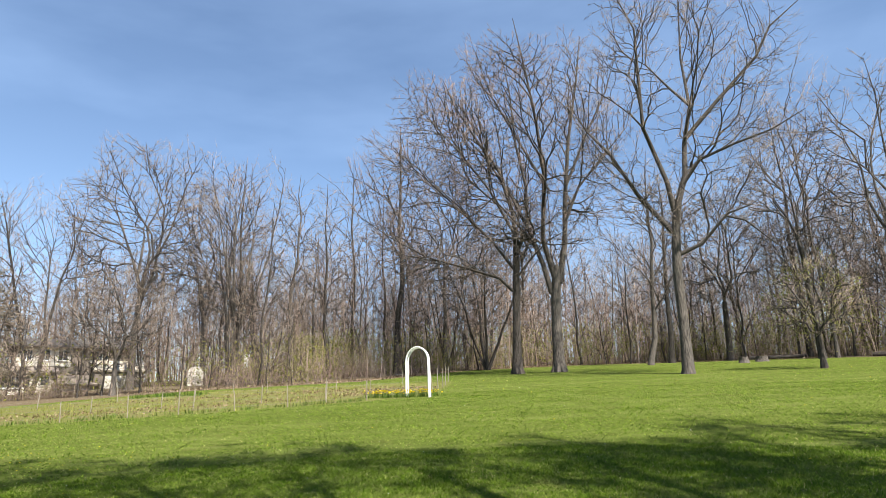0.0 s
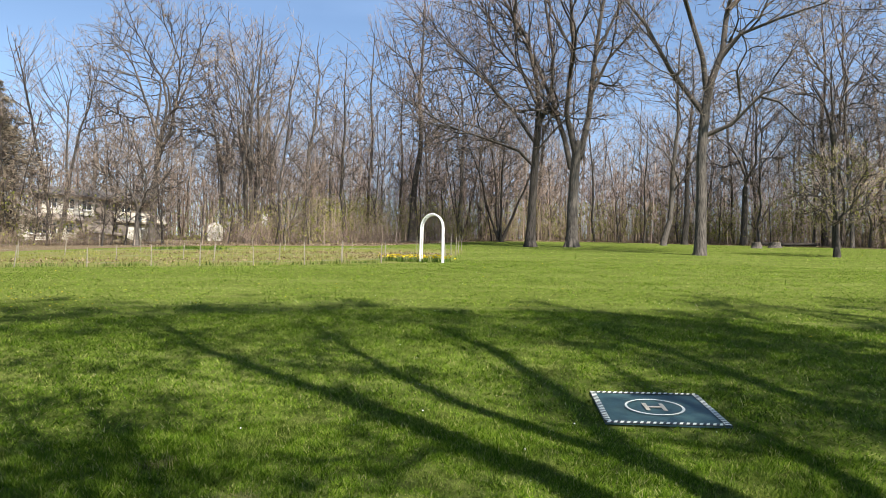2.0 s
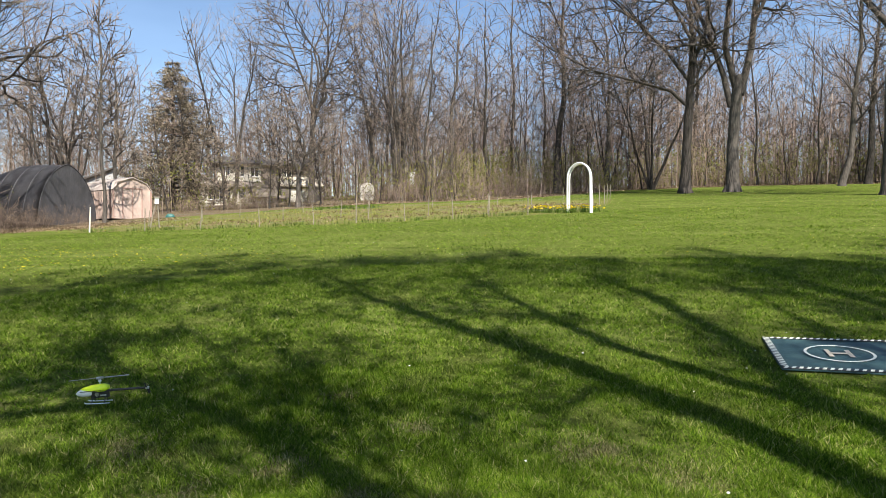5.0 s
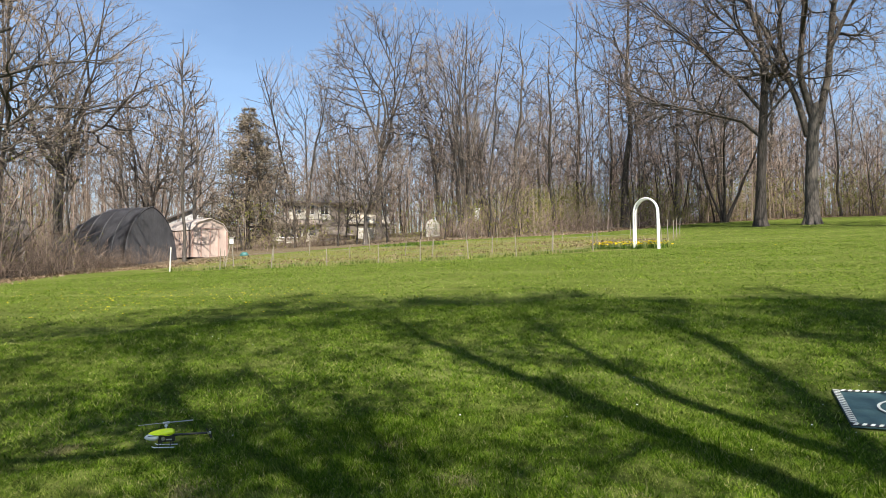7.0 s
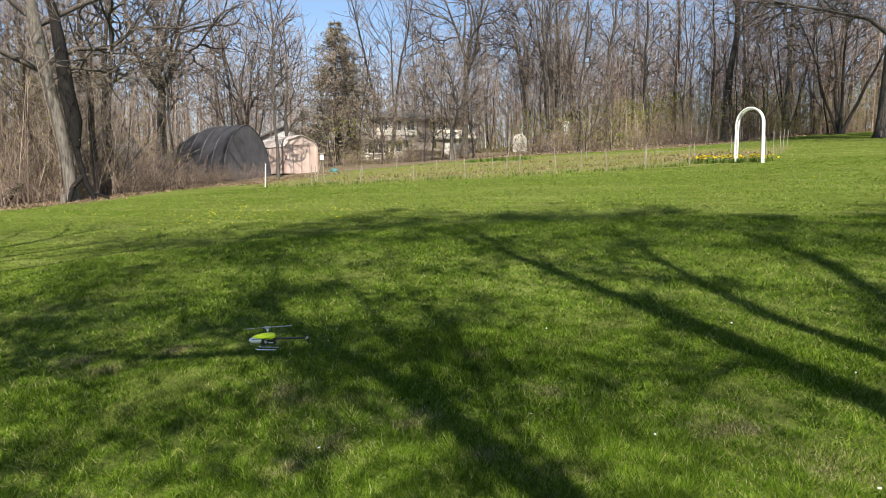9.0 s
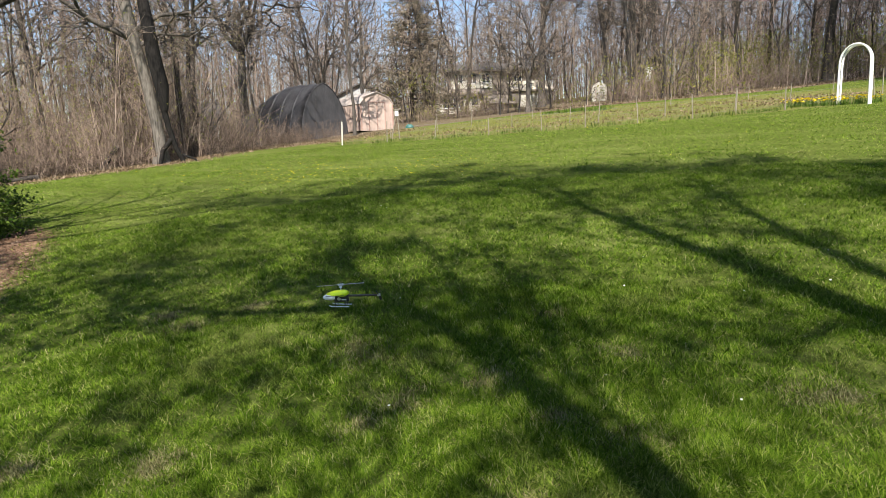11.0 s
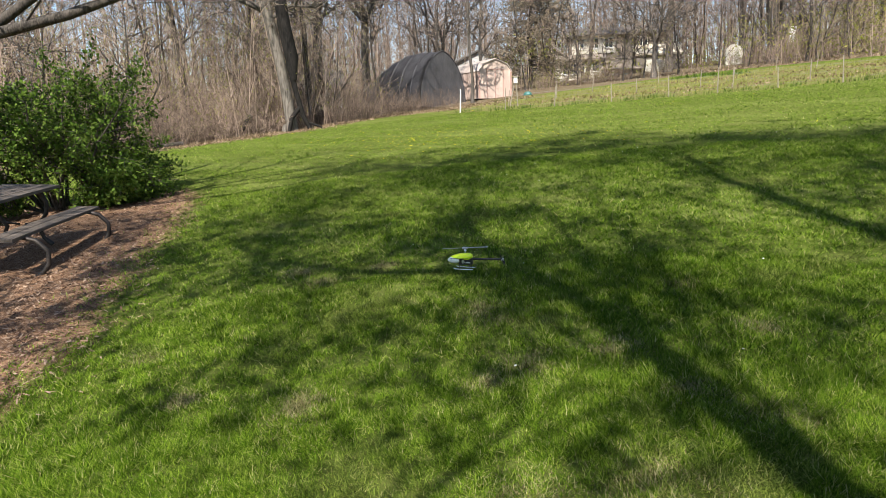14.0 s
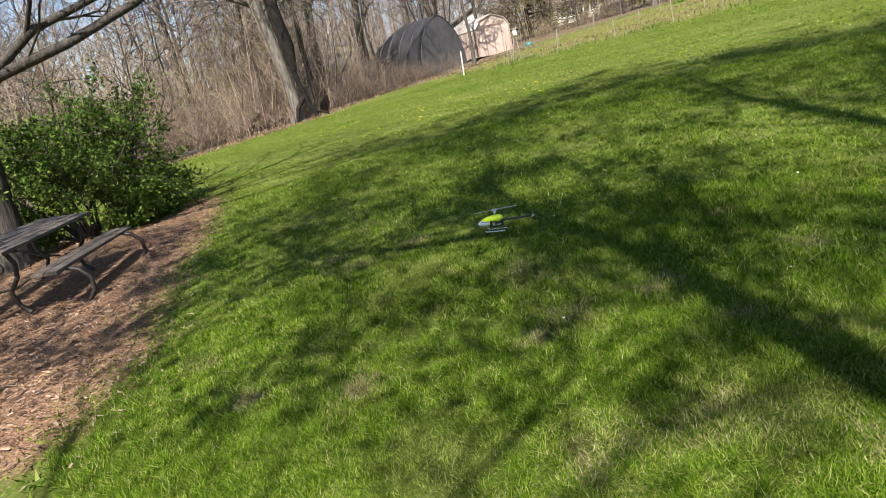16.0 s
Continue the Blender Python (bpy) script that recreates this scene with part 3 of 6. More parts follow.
tk = ([(0, 0, -0.4), (0.02, 0, 0.3), (0.06, 0, 1.6), (0.1, 0, 3.3), (0.1, 0, 5.9), (0.25, 0, 7.6), (0.4, 0, 9.0), (0.6, 0, 10.4)], [0.44, 0.36, 0.30, 0.28, 0.26, 0.27, 0.24, 0.17])
tree_thing("bare_tree", "tall bare grey tree standing alone on the lawn", tk, lm, tw, on_land(14.1, 37.35, facing(14.1, 37.35)), M_BARK, (), TREE_GROUP, roots=root_flare(rng, 0.31), sides=14)

# the pair of large trees at the head of the lawn
b = [flat_limb(rng, [(0.1, 6.3), (-1.0, 7.4), (-3.8, 8.4), (-6.5, 9.3), (-9.5, 11.1), (-11.5, 12.6)], 0.16, 0.03, -0.4),
     flat_limb(rng, [(0.5, 9.7), (0.4, 12.8), (-0.5, 16.5), (-2.1, 19.4), (-4.0, 23.2), (-5.0, 26.0)], 0.26, 0.04, 0.2),
     flat_limb(rng, [(0.5, 9.3), (1.5, 11.8), (1.6, 15.1), (1.0, 19.0), (0.8, 24.0), (0.3, 28.0)], 0.22, 0.04, 0.3),
     flat_limb(rng, [(0.3, 8.0), (-1.4, 10.6), (-4.0, 13.6), (-6.6, 16.5), (-9.0, 19.0)], 0.17, 0.03, 0.3),
     flat_limb(rng, [(0.4, 11.0), (-1.4, 14.8), (-3.6, 18.0), (-6.4, 21.6)], 0.16, 0.03, -0.3),
     flat_limb(rng, [(0.4, 7.4), (1.8, 9.0), (3.0, 10.0), (4.4, 10.6)], 0.12, 0.03, -0.3)]
lm, tw = fill_crown(rng, b, (-4.2, 0, 15.0), (8.2, 6.5, 10.8), 210, 4800, 21000, 0.0145, 1.2, M_TWIG_RED, "leaning_crown", floor=7.0)
tk = ([(0, 0, -0.4), (0, 0, 0.3), (0.05, 0, 1.6), (0.1, 0, 3.2), (0.3, 0, 6.7), (0.5, 0, 9.9), (0.55, 0, 11.5)], [0.56, 0.44, 0.34, 0.31, 0.28, 0.25, 0.18])
tree_thing("bare_tree", "large dark-trunked bare tree with a long low limb", tk, lm, tw, on_land(5.75, 49.3, facing(5.75, 49.3)), M_BARK_DARK, (), TREE_GROUP, roots=root_flare(rng, 0.42), sides=14)

b = [flat_limb(rng, [(-0.1, 6.0), (-0.6, 8.3), (-1.5, 11.2), (-2.7, 14.3), (-4.7, 18.1), (-7.2, 21.4)], 0.30, 0.04, 0.2),
     flat_limb(rng, [(0.3, 6.8), (-0.5, 10.3), (0.0, 15.5), (-0.3, 19.9), (-0.9, 24.8), (-1.6, 29.5)], 0.30, 0.04, -0.2),
     flat_limb(rng, [(0.5, 6.8), (1.2, 10.1), (1.6, 14.5), (2.2, 19.0), (3.3, 24.5), (4.0, 29.0)], 0.34, 0.04, 0.2),
     flat_limb(rng, [(1.2, 11.4), (2.6, 14.4), (4.8, 16.8), (6.8, 19.0)], 0.17, 0.03, -0.3),
     flat_limb(rng, [(-1.2, 10.2), (-3.4, 13.0), (-6.0, 15.5), (-8.8, 17.8)], 0.15, 0.03, -0.35),
     flat_limb(rng, [(1.7, 14.8), (3.6, 19.0), (5.6, 23.0), (6.8, 26.5)], 0.15, 0.03, 0.3),
     flat_limb(rng, [(0.0, 15.0), (-2.0, 19.5), (-4.0, 24.0), (-5.0, 27.5)], 0.15, 0.03, 0.4)]
lm, tw = fill_crown(rng, b, (-1.6, 0, 18.2), (8.4, 6.8, 10.8), 230, 6000, 26000, 0.0145, 1.2, M_TWIG_RED, "dome_crown", floor=8.0)
tk = ([(0, 0, -0.4), (0, 0, 0.3), (0, 0, 1.6), (0, 0, 3.0), (0.15, 0, 5.7), (0.3, 0, 7.2), (0.35, 0, 8.2)], [0.6, 0.48, 0.41, 0.38, 0.37, 0.35, 0.24])
tree_thing("bare_tree", "large grey bare tree with a wide domed crown", tk, lm, tw, on_land(8.9, 49.2, facing(8.9, 49.2)), M_BARK, (), TREE_GROUP, roots=root_flare(rng, 0.48), sides=14)


def vase_tree(seed, height, fork, stems, r0, spread=0.35, n2=10, n3=7, n4=12, twig_mat=None, name="vase", wig=0.09, twig=1.15):
    """A trunk that forks into a few rising limbs."""
    g = random.Random(seed)
    r0 *= 0.68
    tp, tr = trunk_path(g, fork, (g.uniform(-0.05, 0.05), 0), r0, r0 * 0.72, 6, 0.04)
    limbs = []
    wide = min(height * 0.42, (height - fork * 0.7) * 0.36 * (0.55 + spread * 1.3))
    cz, vr = (height + fork * 0.75) / 2, (height - fork * 0.75) / 2
    for i in range(stems):
        a = i * 6.283 / stems + g.uniform(-0.4, 0.4)
        p, d, r = along(tp, tr, g.uniform(0.85, 0.99))
        out = g.uniform(0.35, 0.8)
        q = (math.cos(a) * wide * out, math.sin(a) * wide * out, cz + vr * math.sqrt(1 - out * out) * g.uniform(0.8, 0.97))
        limbs.append((bow(g, p, lean_off(g, d, spread * 0.8, a), q, 6, 0.4, wig * 0.25), taper(7, r * 0.6, 0.02, 0.9)))
    lm, tw = fill_crown(g, limbs, (0, 0, cz), (wide, wide, vr), 14 * n2, 150 * n2, 600 * n2, 0.0145, twig, twig_mat, name)
    return tp, tr, lm, tw


def pole_tree(seed, height, r0, first=0.35, boughs=14, reach=0.2, n3=6, n4=11, angle=0.75, twig_mat=None, name="pole", lean=0.05, n2=6, light=False):
    """A straight forest trunk with short boughs."""
    g = random.Random(seed)
    r0 *= 0.72 if r0 > 0.22 else 1.0
    tp, tr = trunk_path(g, height, (g.uniform(-lean, lean), g.uniform(-lean, lean)), r0, 0.012, 9, 0.07)
    base = first * 0.8
    cz, vr = height * (1 + base) / 2, height * (1 - base) / 2
    wide = height * reach * 0.95
    limbs = []
    turn = g.uniform(0, 6)
    for i in range(boughs):
        f = first + (0.95 - first) * (i + g.random()) / boughs
        p, d, r = along(tp, tr, f)
        turn += 2.4
        e = wide * g.uniform(0.6, 0.95) * math.sqrt(max(0.1, 1 - ((p[2] + 2 - cz) / vr) ** 2))
        q = (p[0] + math.cos(turn) * e, p[1] + math.sin(turn) * e, min(height, p[2] + e * g.uniform(0.8, 1.5)))
        limbs.append((bow(g, p, lean_off(g, d, angle, turn), q, 4, 0.4, 0.03), taper(5, min(r * 0.5, 0.11), 0.015)))
    top = tp[-1]
    limbs.append((tp[6:], tr[6:]))
    lm, tw = fill_crown(g, limbs, (top[0] * 0.6, top[1] * 0.6, cz), (wide, wide, vr), 9 * n2, 75 * n2, (240 if light else 380) * n2, 0.019, 1.25, twig_mat, name, light, first=0.15)
    return tp, tr, lm, tw


def clump_tree(seed, height, stems, r0, lean=0.25, n2=8, n3=6, n4=11, twig_mat=None, name="clump", light=False):
    """Several stems from one foot."""
    g = random.Random(seed)
    trunks, limbs = [], []
    r0 *= 0.7
    for i in range(stems):
        a = i * 6.283 / stems + g.uniform(-0.3, 0.3)
        k = lean * g.uniform(0.5, 1.2)
        tp, tr = trunk_path(g, height * g.uniform(0.68, 0.88), (math.cos(a) * k, math.sin(a) * k), r0 * g.uniform(0.7, 1.1), 0.03, 8, 0.07, 1.3)
        ox, oy = math.cos(a) * r0 * 1.3, math.sin(a) * r0 * 1.3
        tp = [(x + ox, y + oy, z) for x, y, z in tp]
        trunks.append((tp, tr))
        limbs.append((tp[5:], [k * 0.9 for k in tr[5:]]))
        for j in range(2):
            p, d, r = along(tp, tr, 0.4 + 0.3 * (j + g.random()))
            limbs.append((path_from(g, p, lean_off(g, d, 0.6, a + g.uniform(-1.2, 1.2)), height * g.uniform(0.16, 0.26), 4, 0.1, 0.1), taper(5, r * 0.55, 0.015)))
    wide = height * (0.14 + lean * 0.6)
    lm, tw = fill_crown(g, limbs, (0, 0, height * 0.6), (wide * 1.15, wide * 1.15, height * 0.42), 11 * n2, 90 * n2, (380 if light else 450) * n2, 0.018, 1.25, twig_mat, name, light, first=0.0)
    return trunks, lm, tw


def put_vase(label, x, y, *args, bark_mat=None, rz=0.0, **kw):
    tp, tr, lm, tw = vase_tree(*args, **kw)
    return tree_thing("bare_tree", label, (tp, tr), lm, tw, on_land(x, y, rz), bark_mat, (), TREE_GROUP, roots=root_flare(random.Random(args[0]), tr[2]))


def put_pole(label, x, y, *args, bark_mat=None, rz=0.0, **kw):
    tp, tr, lm, tw = pole_tree(*args, light=True, **kw)
    return tree_thing("bare_tree", label, (tp, tr), lm, tw, on_land(x, y, rz), bark_mat, (), TREE_GROUP)


def put_clump(label, x, y, *args, bark_mat=None, rz=0.0, **kw):
    trunks, lm, tw = clump_tree(*args, light=True, **kw)
    return tree_thing("bare_tree", label, trunks[0], lm, tw, on_land(x, y, rz), bark_mat, trunks[1:], TREE_GROUP)


# trees of the wood's edge, one by one
put_clump("bare tree of several fanned stems at the wood's edge", 4.4, 63.0, 21, 13, 4, 0.24, 0.42, bark_mat=M_BARK_DARK)
put_pole("slim grey bare tree behind the lawn tree", 17.9, 55.6, 22, 19, 0.34, 0.3, 15, 0.22)
put_pole("slim dark bare tree leaning beside a grey one", 20.9, 59.0, 23, 20, 0.36, 0.3, 14, 0.2, bark_mat=M_BARK_DARK, lean=0.12)
put_vase("bare tree with a forked crooked trunk at the wood's edge", 25.8, 58.0, 24, 17, 5, 3, 0.42, 0.5, bark_mat=M_BARK_DARK)
put_pole("tall bare tree with a dark sinuous trunk", -4.2, 62.0, 25, 26, 0.46, 0.38, 16, 0.22, bark_mat=M_BARK_DARK)
put_vase("broad bare tree with a tall domed crown behind the garden", -25.7, 54.0, 26, 22.5, 8, 6, 0.45, 0.42, n2=20)
put_clump("bare clump of thick grey stems with upright crowns", -17.2, 53.5, 27, 20, 7, 0.21, 0.17, n2=11)
put_clump("bare leaning tree beside the neighbouring house", -31.4, 50.2, 28, 18, 3, 0.25, 0.22, bark_mat=M_BARK_DARK)
put_vase("small bare tree with a low arching limb beyond the garden", -22.0, 44.0, 29, 9, 2.4, 4, 0.26, 0.75, n2=5)
put_pole("bare tree with upright boughs", -13.5, 57.0, 30, 19, 0.3, 0.3, 15, 0.2)
put_vase("bare tree of fine upright boughs behind the garden", -21.0, 57.5, 31, 20, 6, 5, 0.34, 0.3, n2=14)
put_pole("bare slim tree behind the garden", -10.0, 58.0, 32, 18, 0.26, 0.28, 15, 0.2, bark_mat=M_BARK_DARK)
put_vase("tall bare tree beside the domed one", 0.5, 66.0, 33, 25, 9, 4, 0.36, 0.32, twig_mat=M_TWIG_RED)
put_vase("tall bare tree behind the stumps", 30.5, 52.0, 34, 22, 9, 4, 0.38, 0.34, bark_mat=M_BARK_DARK)
put_vase("tall bare tree at the wood's edge beyond the leafing tree", 35.5, 49.0, 35, 25, 10, 4, 0.42, 0.34, bark_mat=M_BARK_DARK)
put_vase("spreading bare tree behind the hoop house", -40.4, 41.55, 36, 13, 3.6, 6, 0.42, 0.75, n2=6)
put_vase("grey bare tree with spreading limbs beside the hoop house", -34.0, 27.8, 37, 17, 6.2, 7, 0.44, 0.8, n2=11)
put_clump("bare tree of twin dark trunks at the wood's edge", -30.0, 21.2, 38, 17, 3, 0.3, 0.1, bark_mat=M_BARK_DARK)
put_pole("thin bare tree in front of the pink shed", -26.2, 29.5, 42, 13, 0.1, 0.3, 12, 0.16)
put_pole("thin bare pole of a tree before the hoop house", -30.9, 26.0, 43, 12, 0.08, 0.35, 10, 0.14)
put_pole("bare tree standing behind the pink shed", -31.0, 36.0, 39, 12, 0.14, 0.25, 12, 0.2)

# the old broken-barked tree at the corner of the wood
g = random.Random(40)
old = ([(0.2, 0, -0.4), (0.2, 0, 0.3), (0.1, 0, 1.4), (-0.1, 0, 3.0), (-0.5, 0, 5.2), (-0.85, 0, 7.5), (-1.2, 0, 10.0), (-1.4, 0.2, 13.5)], [0.34, 0.27, 0.24, 0.23, 0.24, 0.23, 0.19, 0.09])
ol = [flat_limb(g, [(-0.5, 5.6), (0.6, 6.3), (1.9, 6.5), (2.9, 7.4), (4.6, 7.5), (6.4, 8.3)], 0.14, 0.02, -0.15),
      flat_limb(g, [(-0.5, 4.9), (0.5, 5.5), (1.6, 5.4), (2.6, 6.0), (4.0, 5.7)], 0.09, 0.015, -0.15),
      flat_limb(g, [(-0.7, 5.4), (-2.0, 6.0), (-4.0, 7.4), (-6.6, 8.4)], 0.2, 0.03, -0.15),
      flat_limb(g, [(-1.0, 7.5), (-2.4, 8.8), (-4.2, 11.0), (-5.2, 14.0)], 0.17, 0.03, 0.4),
      flat_limb(g, [(-1.2, 8.5), (0.4, 10.4), (1.6, 13.0), (2.4, 16.0)], 0.18, 0.03, 0.3),
      flat_limb(g, [(-0.9, 7.0), (1.0, 8.4), (3.4, 9.8), (6.0, 10.6)], 0.14, 0.03, 0.5)]
lm, tw = fill_crown(g, ol, (-0.2, 0, 9.2), (6.8, 5.0, 5.6), 110, 1500, 7500, 0.011, 0.9, M_TWIG, "old_crown", floor=4.4)
burl = [([(0.44, -0.4, 2.3), (0.4, -0.42, 3.3), (0.18, -0.4, 4.6), (0.06, -0.34, 6.0), (-0.1, -0.2, 7.4), (-0.4, 0.0, 9.2)], [0.14, 0.29, 0.29, 0.25, 0.2, 0.12]), ([(0.32, -0.3, 3.4), (0.36, -0.42, 2.9), (0.3, -0.38, 2.5)], [0.16, 0.24, 0.08]), ([(0.34, -0.36, 2.7), (0.52, -0.38, 1.6), (0.74, -0.34, 0.7), (1.15, -0.3, -0.2)], [0.13, 0.12, 0.105, 0.08]), ([(0.62, -0.36, 1.1), (0.2, -0.44, 0.6), (0.02, -0.46, -0.2)], [0.11, 0.10, 0.08]), ([(1.0, -0.2, 0.4), (1.5, -0.3, 0.2), (1.75, -0.3, -0.2)], [0.05, 0.045, 0.03])]
old_tree = tree_thing("old_tree", "old leaning tree with torn bark at the corner of the wood", old, lm, tw, on_land(-26.35, 16.75, facing(-26.35, 16.75)), M_BARK_PALE, (), TREE_GROUP, roots=root_flare(g, 0.22), sides=14)
grp = {}
for q in burl:
    grp.setdefault((len(q[0]), 8), []).append(q)
bo = new("dead_stem", tubes_mesh("dead_stem", grp, M_BARK_BLACK))
bo.parent = old_tree
bo["label"] = "black dead stem and burl on the trunk"

# the tree behind the picnic table, with its low limb over the lawn
g = random.Random(41)
tt = ([(0, 0, -0.4), (0, 0, 0.2), (-0.02, 0.02, 1.2), (0.0, 0.05, 2.4), (-0.1, 0.1, 4.2), (-0.2, 0.1, 6.5), (-0.3, 0.1, 9.0)], [0.42, 0.3, 0.25, 0.24, 0.2, 0.15, 0.08])
tl = [([(0.05, 0.05, 2.35), (1.0, 0.0, 2.8), (2.2, 0.2, 2.95), (3.2, 0.9, 3.15), (3.9, 1.7, 3.5), (4.6, 2.8, 4.2), (5.0, 3.8, 5.0)], [0.125, 0.10, 0.082, 0.07, 0.056, 0.04, 0.02]),
      ([(0.9, 0.0, 2.8), (1.8, 0.9, 3.6), (2.4, 2.2, 4.1), (3.0, 3.6, 4.6)], [0.09, 0.07, 0.05, 0.02]),
      ([(0.0, 0.05, 3.4), (0.9, 1.0, 4.6), (1.6, 2.0, 6.0), (2.0, 2.8, 7.6)], [0.12, 0.09, 0.07, 0.03]),
      ([(-0.1, 0.1, 4.2), (-1.4, -0.4, 5.6), (-2.4, -0.6, 7.4)], [0.12, 0.09, 0.04]),
      ([(-0.2, 0.1, 5.4), (0.8, -0.6, 7.0), (1.2, -0.8, 9.0)], [0.1, 0.07, 0.03])]
lm, tw = fill_crown(g, tl, (1.6, 1.4, 6.6), (4.6, 3.8, 3.4), 70, 1500, 6500, 0.006, 0.5, M_TWIG_RED, "table_tree_crown", floor=3.3)
tree_thing("bare_tree", "bare tree with a low limb standing in the mulch bed", tt, lm, tw, on_land(-13.24, 2.18), M_BARK_DARK, (), TREE_GROUP, roots=root_flare(g, 0.26), sides=12)

# trees behind the viewer that throw their shade on the lawn
def bud_clusters(e, ends, count, spread, per, seed):
    """Bunches of opening buds and small leaves at the ends of boughs, on a tree that stands behind the viewer."""
    r3 = np.random.RandomState(seed)
    c = np.asarray(ends)[r3.permutation(len(ends))[:count]]
    size = r3.uniform(0.5, 1.3, (len(c), 1))
    c = np.repeat(c, per, axis=0) + r3.normal(0, spread, (len(c) * per, 3)) * np.repeat(size, per, axis=0)
    u = r3.normal(size=c.shape)
    u /= np.linalg.norm(u, axis=1)[:, None]
    w = np.cross(u, r3.normal(size=c.shape))
    w /= np.linalg.norm(w, axis=1)[:, None]
    s = r3.uniform(0.035, 0.075, (len(c), 1))
    o = new("bud_clusters", quad_mesh("bud_clusters", np.stack([c - u * s, c + w * s * 0.6, c + u * s, c - w * s * 0.6], axis=1), M_SPRING))
    o.parent = e
    o["kind"] = "stuff"


def shade_tree(x, y, seed, stems, n1=15, buds=210):
    g2 = random.Random(seed)
    limbs = [(pts, taper(len(pts), ra, rb, 0.7)) for pts, ra, rb in stems]
    extra = []
    for bb in list(limbs):
        extra += sprout(g2, bb, n1, 0.40, 0.7, 5, 0.17, 0.05, 0.38, 0.4, 0.034)
    lm2, fine = [], []
    for bb in extra:
        l2 = sprout(g2, bb, 8, 0.5, 0.65, 3, 0.16, 0.04, 0.15, 0.5, 0.026)
        for q in l2:
            fine += sprout(g2, q, 6, 0.55, 0.7, 1, 0.1, 0.04, 0.15, 0.5, 0.02, 0.5, 1.3)
        lm2.append(tubes_mesh("shade_limb", {(6, 6): [bb], (4, 4): l2}, M_LIMB))
    tw2 = cone_mesh("shade_twigs", fine, M_TWIG)
    e = tree_thing("shade_tree", "tall budding tree of several stems beside the lawn", limbs[0], lm2, tw2, on_land(x, y), M_BARK, limbs[1:], TREE_GROUP)
    ends = [along(q[0], q[1], f)[0] for q in extra for f in (0.45, 0.65, 0.85, 0.98)]
    bud_clusters(e, ends, buds, 0.30, 90, seed + 7)
    return e


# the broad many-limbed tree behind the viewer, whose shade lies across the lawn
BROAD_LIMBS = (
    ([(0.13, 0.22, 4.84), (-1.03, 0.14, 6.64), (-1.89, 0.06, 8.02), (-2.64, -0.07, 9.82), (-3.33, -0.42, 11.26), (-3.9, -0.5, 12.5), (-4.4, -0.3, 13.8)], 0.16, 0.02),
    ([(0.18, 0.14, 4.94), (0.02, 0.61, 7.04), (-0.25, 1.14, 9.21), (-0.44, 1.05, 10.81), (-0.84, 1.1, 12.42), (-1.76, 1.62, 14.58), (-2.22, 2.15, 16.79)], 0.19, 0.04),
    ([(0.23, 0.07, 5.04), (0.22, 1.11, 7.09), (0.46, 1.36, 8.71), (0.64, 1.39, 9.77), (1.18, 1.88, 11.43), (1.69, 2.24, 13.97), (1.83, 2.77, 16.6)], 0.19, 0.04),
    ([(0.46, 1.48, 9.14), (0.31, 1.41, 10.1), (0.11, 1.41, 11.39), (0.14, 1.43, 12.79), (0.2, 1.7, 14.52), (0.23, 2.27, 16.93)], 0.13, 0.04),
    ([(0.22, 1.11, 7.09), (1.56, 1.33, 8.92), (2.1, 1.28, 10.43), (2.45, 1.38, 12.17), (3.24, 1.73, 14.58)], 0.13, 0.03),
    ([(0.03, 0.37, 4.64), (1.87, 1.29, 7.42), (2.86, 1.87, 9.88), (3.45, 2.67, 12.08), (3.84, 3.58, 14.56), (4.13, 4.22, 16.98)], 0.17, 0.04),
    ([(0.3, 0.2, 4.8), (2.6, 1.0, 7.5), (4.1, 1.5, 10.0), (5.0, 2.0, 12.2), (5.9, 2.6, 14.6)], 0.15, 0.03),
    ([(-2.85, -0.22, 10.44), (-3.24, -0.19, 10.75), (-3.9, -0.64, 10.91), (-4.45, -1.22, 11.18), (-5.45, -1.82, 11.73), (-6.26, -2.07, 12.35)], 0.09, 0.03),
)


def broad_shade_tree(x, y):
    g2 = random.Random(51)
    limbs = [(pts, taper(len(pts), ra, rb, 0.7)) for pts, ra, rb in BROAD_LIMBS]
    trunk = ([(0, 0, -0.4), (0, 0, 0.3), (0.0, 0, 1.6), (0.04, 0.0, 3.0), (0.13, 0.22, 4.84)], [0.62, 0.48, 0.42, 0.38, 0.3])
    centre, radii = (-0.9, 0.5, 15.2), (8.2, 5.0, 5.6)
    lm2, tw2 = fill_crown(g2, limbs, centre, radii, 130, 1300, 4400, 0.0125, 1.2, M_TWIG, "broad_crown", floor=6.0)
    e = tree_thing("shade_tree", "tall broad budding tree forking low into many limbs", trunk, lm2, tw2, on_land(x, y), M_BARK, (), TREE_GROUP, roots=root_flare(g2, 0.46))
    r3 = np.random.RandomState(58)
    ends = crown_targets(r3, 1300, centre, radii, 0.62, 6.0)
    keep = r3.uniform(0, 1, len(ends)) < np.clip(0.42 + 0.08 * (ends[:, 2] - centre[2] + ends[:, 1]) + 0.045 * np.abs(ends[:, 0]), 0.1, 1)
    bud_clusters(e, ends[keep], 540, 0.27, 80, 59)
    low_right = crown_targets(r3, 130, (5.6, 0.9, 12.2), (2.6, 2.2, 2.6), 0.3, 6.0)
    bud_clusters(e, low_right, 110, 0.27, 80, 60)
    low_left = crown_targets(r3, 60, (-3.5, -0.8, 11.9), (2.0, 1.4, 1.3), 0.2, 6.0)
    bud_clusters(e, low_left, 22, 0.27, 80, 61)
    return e


